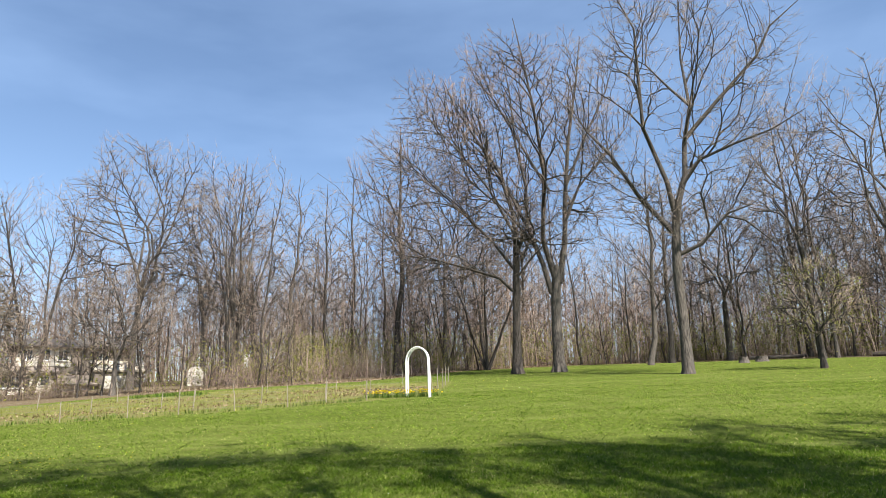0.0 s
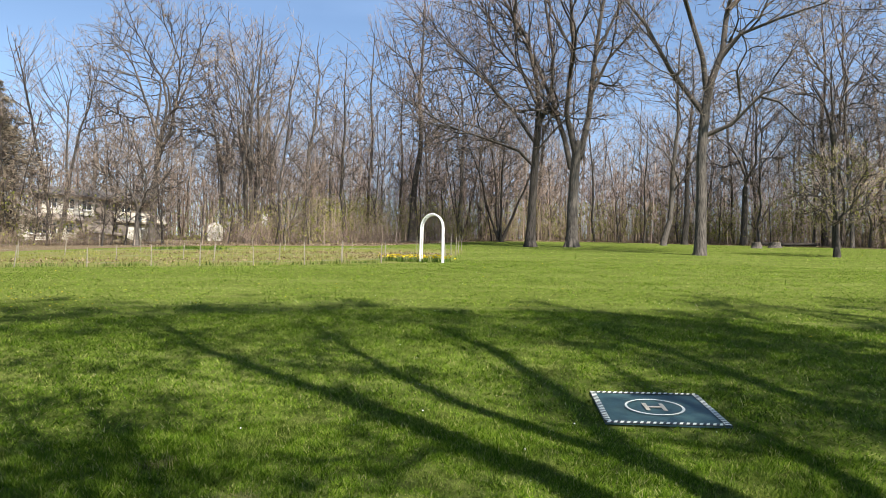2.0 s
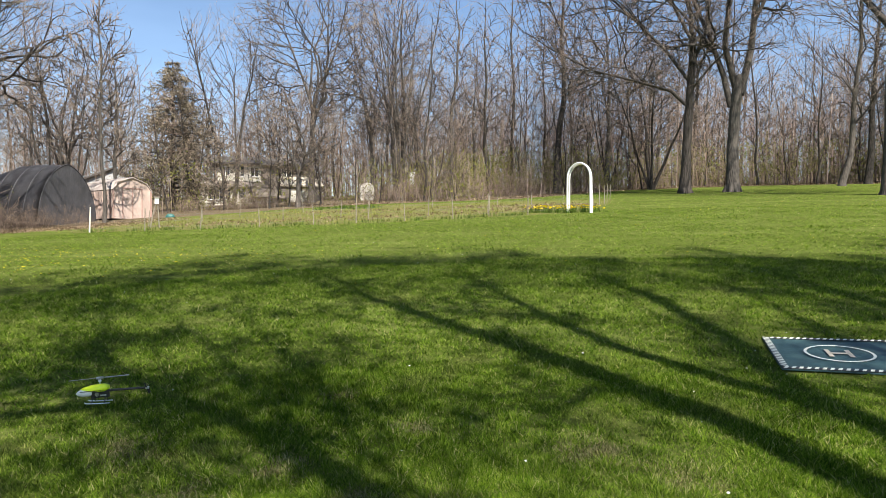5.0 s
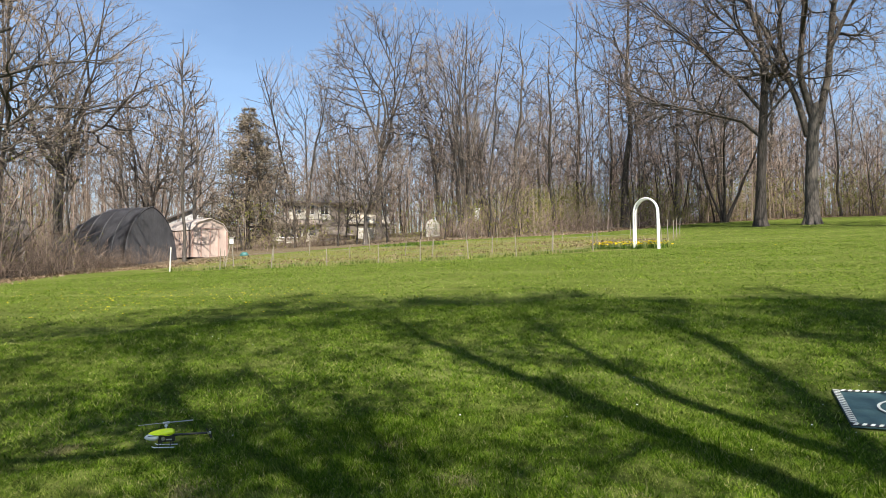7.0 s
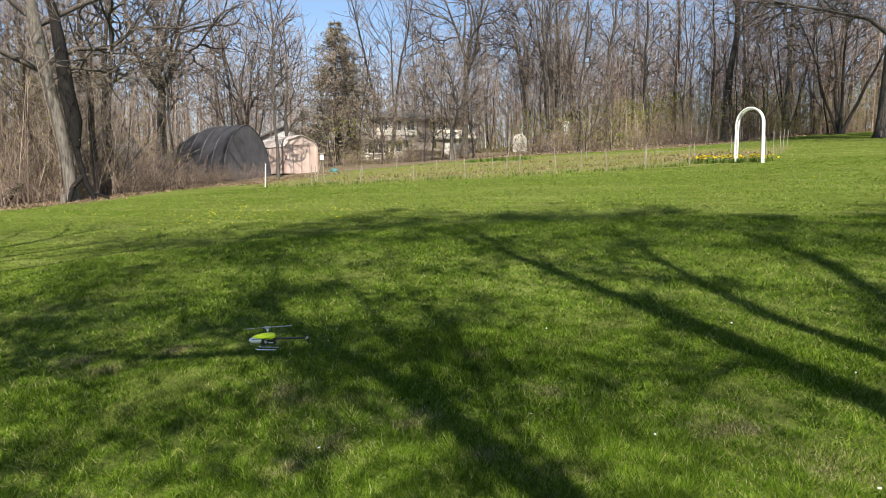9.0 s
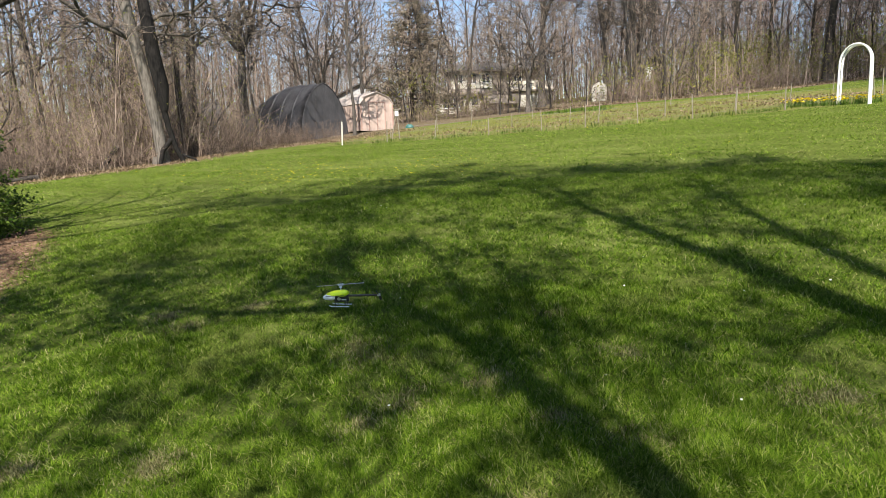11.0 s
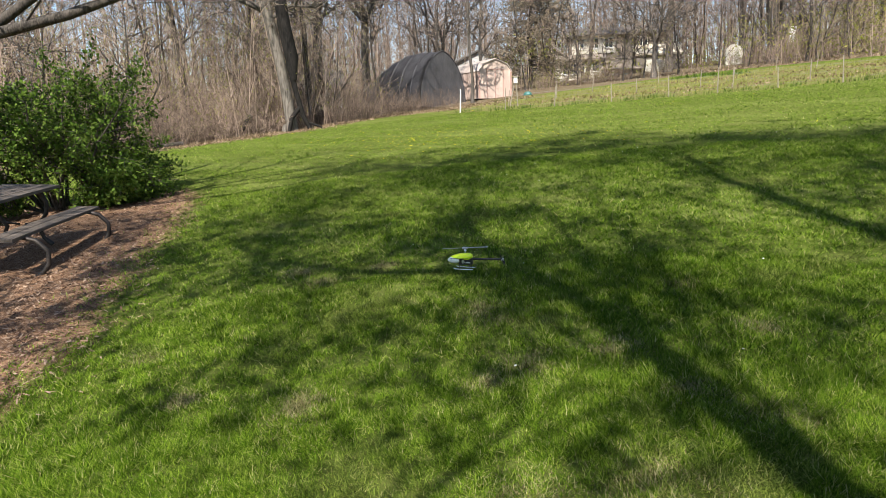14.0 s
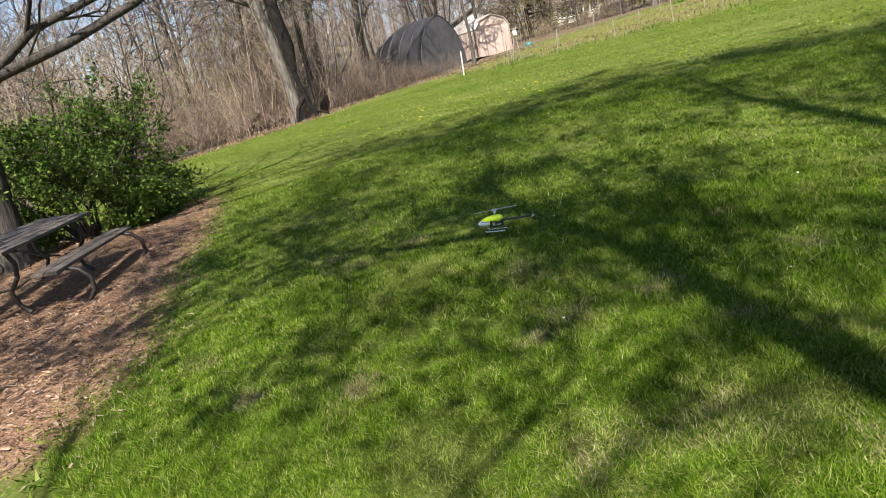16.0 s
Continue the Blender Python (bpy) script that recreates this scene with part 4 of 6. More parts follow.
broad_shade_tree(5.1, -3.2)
shade_tree(14.9, -1.8, 52, [([(0, 0, -0.4), (0, 0, 2), (0.1, 0.1, 6), (0.2, -0.1, 10), (0.1, 0.2, 14), (-0.3, 0.4, 18)], 0.26, 0.04),
                           ([(0, 0, 5), (1.2, 0.9, 9), (2.4, 1.6, 13), (3.0, 2.6, 17)], 0.15, 0.03),
                           ([(0, 0, 5.4), (-1.6, 1.0, 9), (-3.0, 1.8, 13), (-3.6, 2.0, 17)], 0.15, 0.03)])


def small_shade_tree(x, y, seed, centre, radii, n2, n3, buds):
    """A slender tree whose open crown fills an egg shape off to one side."""
    g2 = random.Random(seed)
    cx, cy, cz = centre
    stem = ([(0, 0, -0.4), (0, 0, 2), (0.1, 0.1, 4), (cx * 0.15, cy * 0.15, 5), (cx * 0.4, cy * 0.4, cz - radii[2] * 0.6)], [0.2, 0.18, 0.14, 0.09, 0.05])
    limbs = []
    for k in range(4):
        a = k * 1.6 + g2.uniform(-0.3, 0.3)
        p, d, r = along(stem[0], stem[1], g2.uniform(0.75, 0.98))
        q = (cx + math.cos(a) * radii[0] * 0.8, cy + math.sin(a) * radii[1] * 0.8, cz + radii[2] * g2.uniform(0.1, 0.6))
        limbs.append((bow(g2, p, unit((math.cos(a), math.sin(a), 0.7)), q, 7, 0.4, 0.03), taper(8, 0.035, 0.012)))
    lm2, tw2 = fill_crown(g2, limbs, centre, radii, n2, n3, n3 * 3, 0.010, 0.8, M_TWIG, "near_shade_crown", first=0.1)
    e = tree_thing("shade_tree", "slender budding tree with an open crown beside the lawn", stem, lm2, tw2, on_land(x, y), M_BARK, (), TREE_GROUP)
    r3 = np.random.RandomState(seed)
    bud_clusters(e, crown_targets(r3, buds, centre, radii, 0.3, 3.0), buds, 0.24, 60, seed + 7)
    return e


small_shade_tree(2.2, -5.6, 53, (-2.3, 2.3, 9.4), (5.0, 2.2, 2.3), 44, 200, 75)
small_shade_tree(-4.6, -6.2, 54, (-0.9, 2.9, 8.8), (4.6, 2.6, 2.6), 40, 320, 165)

# the wood: a few kinds of tree, planted many times
kinds = []
for k, (h, r, first, mat) in enumerate(((19, 0.16, 0.3, M_BARK), (22, 0.2, 0.35, M_BARK_DARK), (16, 0.11, 0.25, M_BARK_DARK), (20, 0.14, 0.35, M_BARK), (13, 0.09, 0.2, M_BARK))):
    tp, tr, lm, tw = pole_tree(60 + k, h, r, first * 0.7, 13, 0.24, 6, 6, 0.7, (M_TWIG, M_TWIG_RED)[k % 2], "forest_tree", 0.07, 4, True)
    kinds.append(tree_thing("forest_tree", "bare slim forest tree among others", (tp, tr), lm, tw, on_land(6 + 4 * k, 88 + k * 2), mat, (), "trees of the wood", sides=7))
for k in range(3):
    trunks, lm, tw = clump_tree(70 + k, 13 + 2 * k, 3 + k % 2, 0.13, 0.22, 4, 5, 6, (M_TWIG_RED, M_TWIG)[k % 2], "forest_clump", True)
    kinds.append(tree_thing("forest_tree", "bare forest tree of several stems", trunks[0], lm, tw, on_land(-40 + 5 * k, 70), M_BARK_DARK, trunks[1:], "trees of the wood", sides=7))

small_kinds = []
for k in range(3):
    tp, tr, lm, tw = pole_tree(75 + k, 7.5 + k, 0.06, 0.12, 9, 0.3, 5, 5, 0.9, (M_TWIG, M_TWIG_RED, M_TWIG)[k], "understorey_tree", 0.14, 2, True)
    small_kinds.append(tree_thing("understorey_tree", "small twiggy bare tree under the taller ones", (tp, tr), lm, tw, on_land(12 + 4 * k, 70 + k), M_BARK_DARK, (), "small trees of the wood", sides=5))

HOUSE_CLEAR = [(-47, 47), (-38, 41), (-24, 47.5), (-20, 55), (-22, 66), (-40, 66)]
g = random.Random(80)
spots = []


def plant(x, y, gap, s0, s1, among=None):
    if any((x - a) ** 2 + (y - c) ** 2 < gap * gap for a, c in spots):
        return
    spots.append((x, y))
    copy_thing(g.choice(among or kinds), on_land(x, y, g.uniform(0, 360), g.uniform(s0, s1)))


def fill(count, az0, az1, d0, d1, gap, s0=0.8, s1=1.15, among=None):
    """Trees within a sector as seen from the lawn, kept to the wood and off the houses."""
    n, tries = 0, 0
    while n < count and tries < count * 30:
        tries += 1
        a = radians(g.uniform(az0, az1))
        d = math.sqrt(g.uniform(d0 * d0, d1 * d1))
        x, y = -math.sin(a) * d, math.cos(a) * d
        if not bool(inside(x, y, WOODS)) or bool(inside(x, y, HOUSE_CLEAR)):
            continue
        if -38 < x < -22 and 22 < y < 40:
            continue
        before = len(spots)
        plant(x, y, gap, s0, s1, among)
        n += len(spots) - before


fill(26, -42, -12, 58, 78, 3.0)
fill(17, -44, -24, 48, 66, 3.0, 0.8, 1.2)
fill(24, -12, 14, 62, 84, 3.2)
fill(23, 14, 36, 52, 84, 3.2, 0.8, 1.05)
fill(17, 36, 62, 44, 90, 3.5, 0.7, 1.0)
fill(17, 56, 90, 35, 54, 2.4, 0.65, 1.0)
fill(4, -44, 60, 84, 112, 4.0, 0.9, 1.2)

fill(34, -44, 12, 62, 80, 1.6, 0.7, 1.25, small_kinds)
fill(22, 12, 40, 49, 72, 1.6, 0.6, 1.1, small_kinds)
fill(28, 52, 90, 30, 46, 1.4, 0.5, 1.0, small_kinds)


def far_wood():
    """The depth of the wood: distant stems and boughs."""
    g2 = random.Random(90)
    stems, boughs, tw = [], [], []
    for _ in range(720):
        a = radians(g2.uniform(-48, 92))
        d = g2.uniform(88, 175) if a < radians(55) else g2.uniform(48, 130)
        x, y = -math.sin(a) * d, math.cos(a) * d
        z = gz(x, y) - 0.3
        h = g2.uniform(11, 21)
        p = path_from(g2, (x, y, z), (g2.uniform(-0.06, 0.06), g2.uniform(-0.06, 0.06), 1), h, 5, 0.04, 0.0)
        t = (p, taper(6, g2.uniform(0.07, 0.17), 0.03))
        stems.append(t)
        bs = sprout(g2, t, 9, 0.24, 0.7, 2, 0.12, 0.12, 0.3, 0.5, 0.03)
        boughs += bs
        for q in bs:
            tw += sprout(g2, q, 5, 0.6, 0.6, 1, 0.1, 0.06, 0.15, 0.5, 0.032, 0.5, 2.2)
    me = tubes_mesh("distant_wood", {(6, 3): stems, (3, 3): boughs}, M_TWIG)
    tagged(new("distant_twigs", cone_mesh("distant_twigs", tw, M_TWIG_RED)), "haze of fine twigs in the distant wood", "woodland", kind="stuff")
    tagged(new("distant_wood", me), "distant bare woodland of many slim stems", "woodland", kind="stuff")


far_wood()


# undergrowth along the edge of the wood
def thicket_mesh(seed, width, height, canes, leaves, leaf_mat, cane_mat, name):
    g2 = random.Random(seed)
    l1 = []
    for _ in range(canes):
        x, y = g2.gauss(0, width * 0.33), g2.gauss(0, width * 0.33)
        h = height * g2.uniform(0.45, 1.1) * max(0.35, 1 - (x * x + y * y) / (width * width))
        l1.append((path_from(g2, (x, y, -0.1), unit((g2.gauss(0, 0.35) + x * 0.12, g2.gauss(0, 0.35) + y * 0.12, 1)), h, 3, 0.2, -0.03), taper(4, g2.uniform(0.008, 0.02), 0.005)))
    l2, l3 = [], []
    for q in l1:
        l2 += sprout(g2, q, 5, 0.55, 0.75, 1, 0.2, 0.0, 0.15, 0.6, 0.008)
    for q in l2:
        l3 += sprout(g2, q, 3, 0.65, 0.8, 1, 0.2, 0.05, 0.1, 0.6, 0.006)
    canes_me = tubes_mesh(name + "_canes", {(4, 3): l1}, cane_mat)
    twig_me = cone_mesh(name + "_twigs", l2 + l3, cane_mat)
    if not leaves:
        return canes_me, twig_me, None
    src = l2 + l3
    ends = np.array([along(q[0], q[1], g2.uniform(0.2, 0.99))[0] for q in (src * (leaves // max(1, len(src)) + 1))[:leaves]])
    r2 = np.random.RandomState(seed)
    c = ends + r2.normal(0, 0.06, ends.shape)
    u = r2.normal(size=c.shape)
    u /= np.linalg.norm(u, axis=1)[:, None]
    w = np.cross(u, r2.normal(size=c.shape))
    w /= np.linalg.norm(w, axis=1)[:, None]
    s = r2.uniform(0.02, 0.045, (len(c), 1))
    quads = np.stack([c - u * s, c + w * s * 0.5, c + u * s, c - w * s * 0.5], axis=1)
    return canes_me, twig_me, quad_mesh(name + "_leaves", quads, leaf_mat)


def thicket(name, label, x, y, meshes, rz, s):
    e = new(name, meshes[0])
    for nm, me in (("twig_spray", meshes[1]), ("leaves", meshes[2])):
        if me is not None:
            o = new(nm, me)
            o.parent = e
            o["kind"] = "stuff"
    e.matrix_basis = on_land(x, y, rz, s)
    return tagged(e, label, "undergrowth", kind="stuff")


SPRIG = [thicket_mesh(100 + k, 3.4, 2.8, 20, 700, M_SPRING, M_BRAMBLE, "green_thicket") for k in range(2)]
CANES = [thicket_mesh(110 + k, 3.0, 2.4, 42, 0, None, M_BRAMBLE, "bramble") for k in range(2)]
g = random.Random(120)
# brambles along the wood's near edge
for k in range(26):
    t = k / 25
    x = -29.5 + 3.0 * t + g.uniform(-1.8, 0.4)
    y = 8.5 + 14 * t + g.uniform(-1, 1)
    thicket("bramble_thicket", "tangle of dry brown bramble canes", x - 1.2, y, CANES[k % 2], g.uniform(0, 360), g.uniform(0.8, 1.25))
for k in range(16):
    x, y = g.uniform(-46, -30), g.uniform(8, 26)
    thicket("green_thicket", "undergrowth just coming into yellow-green leaf", x, y, SPRIG[k % 2], g.uniform(0, 360), g.uniform(1.0, 2.0))
for k in range(9):
    thicket("bramble_thicket", "bare canes growing against the hoop house", -25.8 - k * 0.62 + g.uniform(-0.2, 0.2), 26.7 - 0.1 * k + g.uniform(-0.5, 0.3), CANES[k % 2], g.uniform(0, 360), g.uniform(0.35, 0.6))
for k in range(15):
    x, y = g.uniform(-47, -29.5), g.uniform(7, 25)
    thicket("tall_brush", "tall tangled bare brush in the near wood", x, y, CANES[k % 2], g.uniform(0, 360), g.uniform(1.3, 2.3))
for k in range(3):
    x, y = g.uniform(-30, -24), g.uniform(41.5, 46)
    thicket("tall_brush", "bare brush in front of the neighbouring house", x, y, CANES[k % 2], g.uniform(0, 360), g.uniform(0.5, 0.9))
# undergrowth along the far edges
edge = [(-30, 36.5), (-26.5, 40.5), (-25, 43.5), (-19, 48), (-12, 51), (-6, 53.5), (-1, 63), (4, 68), (12, 69), (20, 66), (27, 62), (33, 56), (40, 49)]
for (xa, ya), (xb, yb) in zip(edge, edge[1:]):
    for k in range(7):
        t = g.random()
        d = g.uniform(0.5, 9)
        x, y = xa + (xb - xa) * t, ya + (yb - ya) * t + d
        low = xa < -20
        if low and k > 4:
            continue
        m = SPRIG[k % 2] if (k < 4 or xa > -8) and g.random() < 0.8 else CANES[k % 2]
        thicket("green_thicket" if m in SPRIG else "bramble_thicket", "undergrowth just coming into yellow-green leaf" if m in SPRIG else "tangle of dry brown bramble canes", x, y - (d * 0.6 if low else 0), m, g.uniform(0, 360), g.uniform(0.3, 0.55) if low else g.uniform(0.7, 1.6))


def saplings(name, label, az0, az1, d0, d1, count, h0, h1, r, mat, seed, curve=2.2, side=9, lean=0.07, cap=1.7):
    """Countless thin upright shoots with a few side twigs, kept to the wood."""
    g2 = random.Random(seed)
    out = []
    n = 0
    while n < count:
        a = radians(g2.uniform(az0, az1))
        d = math.sqrt(g2.uniform(d0 * d0, d1 * d1))
        x, y = -math.sin(a) * d, math.cos(a) * d
        if not bool(inside(x, y, WOODS)) or (-36 < x < -24 and 24 < y < 37) or bool(inside(x, y, HOUSE_CLEAR)):
            n += 0.2
            continue
        n += 1
        z = gz(x, y) - 0.2
        h = h0 + (h1 - h0) * g2.random() ** curve
        k = r * g2.uniform(0.6, 1.4)
        q = ([(x, y, z), (x + g2.gauss(0, lean) * h, y + g2.gauss(0, lean) * h, z + h)], [k, 0.003])
        out.append(q)
        out += sprout(g2, q, side, 0.34, 0.95, 1, 0.2, 0.12, 0.12, 0.5, k * 0.5, 0.5, cap)
    tagged(new(name, cone_mesh(name, out, mat)), label, "undergrowth", kind="stuff")


saplings("sapling_brush", "thin grey-brown saplings filling the wood's edge", -45, 20, 54, 84, 1300, 1.2, 8.0, 0.022, M_NEAR_BRUSH, 301)
saplings("sapling_brush", "thin brown saplings behind the garden", 10, 60, 48, 84, 900, 1.2, 7.5, 0.015, M_NEAR_BRUSH, 302)
saplings("sapling_brush", "thin brown saplings crowding the near wood", 48, 92, 31.5, 58, 1400, 1.0, 6.0, 0.012, M_NEAR_BRUSH, 303, 2.2, 11, 0.26)
saplings("distant_brush", "brown haze of distant brush", -48, 92, 78, 140, 3300, 1.5, 11.0, 0.085, M_BRUSH, 304)

saplings("young_trees", "slim young bare trees deep in the wood", -45, 60, 62, 105, 1800, 6.0, 16.0, 0.04, M_TWIG_RED, 305, 1.0, 19, 0.06, 2.4)
saplings("young_trees", "slim young bare trees in the near wood", 54, 92, 32, 62, 900, 4.0, 10.0, 0.022, M_NEAR_BRUSH, 306, 1.0, 20, 0.14)


def leaf_haze(name, label, az0, az1, d0, d1, clumps, per, height, mat, seed, big=0.12):
    """Small new leaves hanging in loose clouds through the brush."""
    r3 = np.random.RandomState(seed)
    a = np.radians(r3.uniform(az0, az1, clumps))
    d = np.sqrt(r3.uniform(d0 * d0, d1 * d1, clumps))
    x, y = -np.sin(a) * d, np.cos(a) * d
    keep = inside(x, y, WOODS) & ~inside(x, y, HOUSE_CLEAR) & ~((x > -36) & (x < -24) & (y > 24) & (y < 37))
    x, y = x[keep], y[keep]
    c = np.column_stack([x, y, land(x, y) + height * r3.uniform(0.15, 1, len(x)) ** 1.3])
    c = np.repeat(c, per, axis=0) + r3.normal(0, 1, (len(c) * per, 3)) * np.array([0.8, 0.8, 0.5])
    u = r3.normal(size=c.shape)
    u /= np.linalg.norm(u, axis=1)[:, None]
    w = np.cross(u, r3.normal(size=c.shape))
    w /= np.linalg.norm(w, axis=1)[:, None]
    s = r3.uniform(big * 0.4, big, (len(c), 1))
    me = quad_mesh(name, np.stack([c - u * s, c + w * s * 0.5, c + u * s, c - w * s * 0.5], axis=1), mat)
    tagged(new(name, me), label, "leaves", kind="stuff")


leaf_haze("new_leaves", "yellow-green new leaves on the brush behind the lawn", -42, 14, 58, 78, 2700, 20, 4.2, M_SPRING, 311, 0.11)
leaf_haze("new_leaves", "yellow-green new leaves on the brush behind the garden", 10, 40, 50, 70, 700, 20, 3.5, M_SPRING, 312)
leaf_haze("new_leaves", "yellow-green new leaves in the near wood", 50, 90, 30, 48, 1500, 24, 7.0, M_SPRING, 313, 0.05)
leaf_haze("new_leaves", "tall screen of yellow-green leaves beyond the lawn's corner", -46, -31, 47, 60, 480, 26, 8.5, M_SPRING, 314)


# ---- things on the lawn and in the garden ----
def thing(name, label, category, place, group=""):
    e = new(name)
    e.empty_display_size = 0.3
    e.matrix_basis = place
    return tagged(e, label, category, group)


def landing_pad():
    c = Vector((1.83, 5.97, 0))
    slope = math.degrees(math.atan(0.103))
    e = thing("landing_pad", "square blue landing mat with striped border and letter H", "landing mat", pose(c.x, c.y, gz(c.x, c.y) + 0.012, slope, -0.7, -4.5))
    bm = bmesh.new()
    add_box(bm, (1.02, 1.02, 0.012), (0, 0, 0), (0, 0, 0), 0.004)
    bmesh.ops.subdivide_edges(bm, edges=bm.edges[:], cuts=2, use_grid_fill=True)
    for v in bm.verts:
        v.co.z += 0.006 * math.sin(v.co.x * 5) * math.cos(v.co.y * 4)
    part("mat", bm, M_PAD, e, "blue fabric")
    z = 0.0125
    # border of cream and black bars
    n, w = 18, 0.05
    for side in range(4):
        m = pose(0, 0, 0, 0, 0, side * 90)
        bm = bmesh.new()
        add_box(bm, (1.02, w, 0.003), (0, -0.51 + w / 2, z), (0, 0, 0))
        bmesh.ops.transform(bm, matrix=m, verts=bm.verts[:])
        part("border", bm, M_PAD_BLACK, e, "black border band")
        for k in range(n):
            x0 = -0.5 + k * (0.96 / n)
            bm = bmesh.new()
            vs = [bm.verts.new(p) for p in ((x0, -0.508, z + 0.003), (x0 + 0.026, -0.508, z + 0.003), (x0 + 0.046, -0.508 + w, z + 0.003), (x0 + 0.020, -0.508 + w, z + 0.003))]
            f = bm.faces.new(vs)
            r = bmesh.ops.extrude_face_region(bm, geom=[f])
            bmesh.ops.translate(bm, vec=(0, 0, 0.002), verts=[v for v in r["geom"] if isinstance(v, bmesh.types.BMVert)])
            bmesh.ops.transform(bm, matrix=m, verts=bm.verts[:])
            part("stripe", bm, M_PAD_WHITE, e)
    bm = bmesh.new()
    rings = []
    for r in (0.260, 0.238):
        rings.append([bm.verts.new((r * math.cos(a * math.pi / 24), r * math.sin(a * math.pi / 24), z + 0.004)) for a in range(48)])
    for i in range(48):
        bm.faces.new((rings[0][i], rings[0][(i + 1) % 48], rings[1][(i + 1) % 48], rings[1][i]))
    part("ring", bm, M_PAD_WHITE, e, "cream printed ring")
    bm = bmesh.new()
    for sx, cx, sy, cy in ((0.035, -0.075, 0.22, 0), (0.035, 0.075, 0.22, 0), (0.13, 0, 0.035, 0)):
        add_box(bm, (sx, sy, 0.003), (cx, cy, z + 0.003))
    part("letter", bm, M_PAD_TAN, e, "sand-coloured letter H")
    return e


landing_pad()


def loft(bm, sections, seg=14):
    """Skin over elliptic sections (x, z centre, half width, half height)."""
    rings = []
    for x, zc, hw, hh in sections:
        rings.append([bm.verts.new((x, hw * math.cos(2 * math.pi * k / seg), zc + hh * math.sin(2 * math.pi * k / seg))) for k in range(seg)])
    for a, b in zip(rings, rings[1:]):
        for k in range(seg):
            bm.faces.new((a[k], a[(k + 1) % seg], b[(k + 1) % seg], b[k]))
    bm.faces.new(rings[0])
    bm.faces.new(rings[-1][::-1])


def helicopter(x, y, rz):
    e = thing("model_helicopter", "small lime and white model helicopter hovering low over the grass", "model helicopter", pose(x, y, gz(x, y) + 0.045, 0, 0, rz) @ Matrix.Diagonal((0.84, 0.84, 0.84, 1)))
    bm = bmesh.new()
    loft(bm, [(0.19, 0.085, 0.004, 0.006), (0.17, 0.09, 0.022, 0.022), (0.13, 0.1, 0.036, 0.034), (0.07, 0.11, 0.043, 0.042), (0.0, 0.12, 0.042, 0.042), (-0.045, 0.128, 0.034, 0.034), (-0.075, 0.13, 0.02, 0.02)])
    bmesh.ops.bisect_plane(bm, geom=bm.verts[:] + bm.edges[:] + bm.faces[:], plane_co=(0, 0, 0.1), plane_no=(0.12, 0, -1), clear_outer=True)
    smooth(part("canopy", bm, M_LIME, e, "lime upper shell"))
    bm = bmesh.new()
    loft(bm, [(0.188, 0.083, 0.004, 0.006), (0.17, 0.084, 0.023, 0.022), (0.13, 0.088, 0.037, 0.036), (0.09, 0.09, 0.038, 0.036), (0.06, 0.09, 0.028, 0.026)])
    bmesh.ops.bisect_plane(bm, geom=bm.verts[:] + bm.edges[:] + bm.faces[:], plane_co=(0, 0, 0.098), plane_no=(-0.12, 0, 1), clear_outer=True)
    smooth(part("nose_shell", bm, M_GLOSS_WHITE, e, "white lower shell"))
    bm = bmesh.new()
    loft(bm, [(0.15, 0.1, 0.036, 0.006), (0.1, 0.103, 0.043, 0.007), (0.02, 0.108, 0.045, 0.007), (-0.04, 0.112, 0.036, 0.006)])
    part("dark_band", bm, M_CARBON, e)
    bm = bmesh.new()
    add_box(bm, (0.15, 0.03, 0.07), (-0.005, 0, 0.075), (0, 4, 0), 0.006)
    part("frame", bm, M_CARBON, e)
    bm = bmesh.new()
    add_cyl(bm, 0.018, 0.018, 0.03, (0.02, 0.0, 0.07), (90, 0, 0), 14)
    add_box(bm, (0.05, 0.036, 0.012), (-0.03, 0, 0.062), (0, 0, 0), 0.003)
    part("motor", bm, M_ALLOY, e)
    smooth(tube_part("tail_boom", [(-0.06, 0, 0.1), (-0.2, 0, 0.103), (-0.38, 0, 0.106)], [0.011, 0.01, 0.009], 10, M_CARBON, e))
    bm = bmesh.new()
    add_box(bm, (0.03, 0.02, 0.026), (-0.385, 0, 0.106), (0, 0, 0), 0.005)
    part("tail_gearbox", bm, M_ALLOY, e)
    bm = bmesh.new()
    add_box(bm, (0.024, 0.003, 0.06), (-0.392, -0.012, 0.09), (0, 14, 0), 0.001)
    part("tail_fin", bm, M_CARBON, e)
    for a in (25, 205):
        bm = bmesh.new()
        add_box(bm, (0.012, 0.003, 0.045), (0, 0, 0.03), (0, 0, 0), 0.001)
        bmesh.ops.transform(bm, matrix=pose(-0.386, 0.02, 0.106, 0, a, 0), verts=bm.verts[:])
        part("tail_blade", bm, M_CARBON, e)
    for s in (-1, 1):
        skid = tube_part("skid", [(0.11, s * 0.055, 0.012), (0.09, s * 0.055, 0.003), (0.0, s * 0.055, 0.0), (-0.09, s * 0.055, 0.0)], [0.004, 0.005, 0.005, 0.004], 8, M_GLOSS_WHITE, e)
        for sx in (0.05, -0.05):
            tube_part("strut", [(sx, s * 0.014, 0.05), (sx, s * 0.038, 0.035), (sx, s * 0.055, 0.002)], [0.005, 0.005, 0.005], 8, M_CARBON, e)
    bm = bmesh.new()
    add_cyl(bm, 0.005, 0.005, 0.07, (0.0, 0, 0.18), (0, 0, 0), 10)
    part("mast", bm, M_ALLOY, e)
    bm = bmesh.new()
    add_box(bm, (0.06, 0.02, 0.02), (0, 0, 0.212), (0, 0, 20), 0.005)
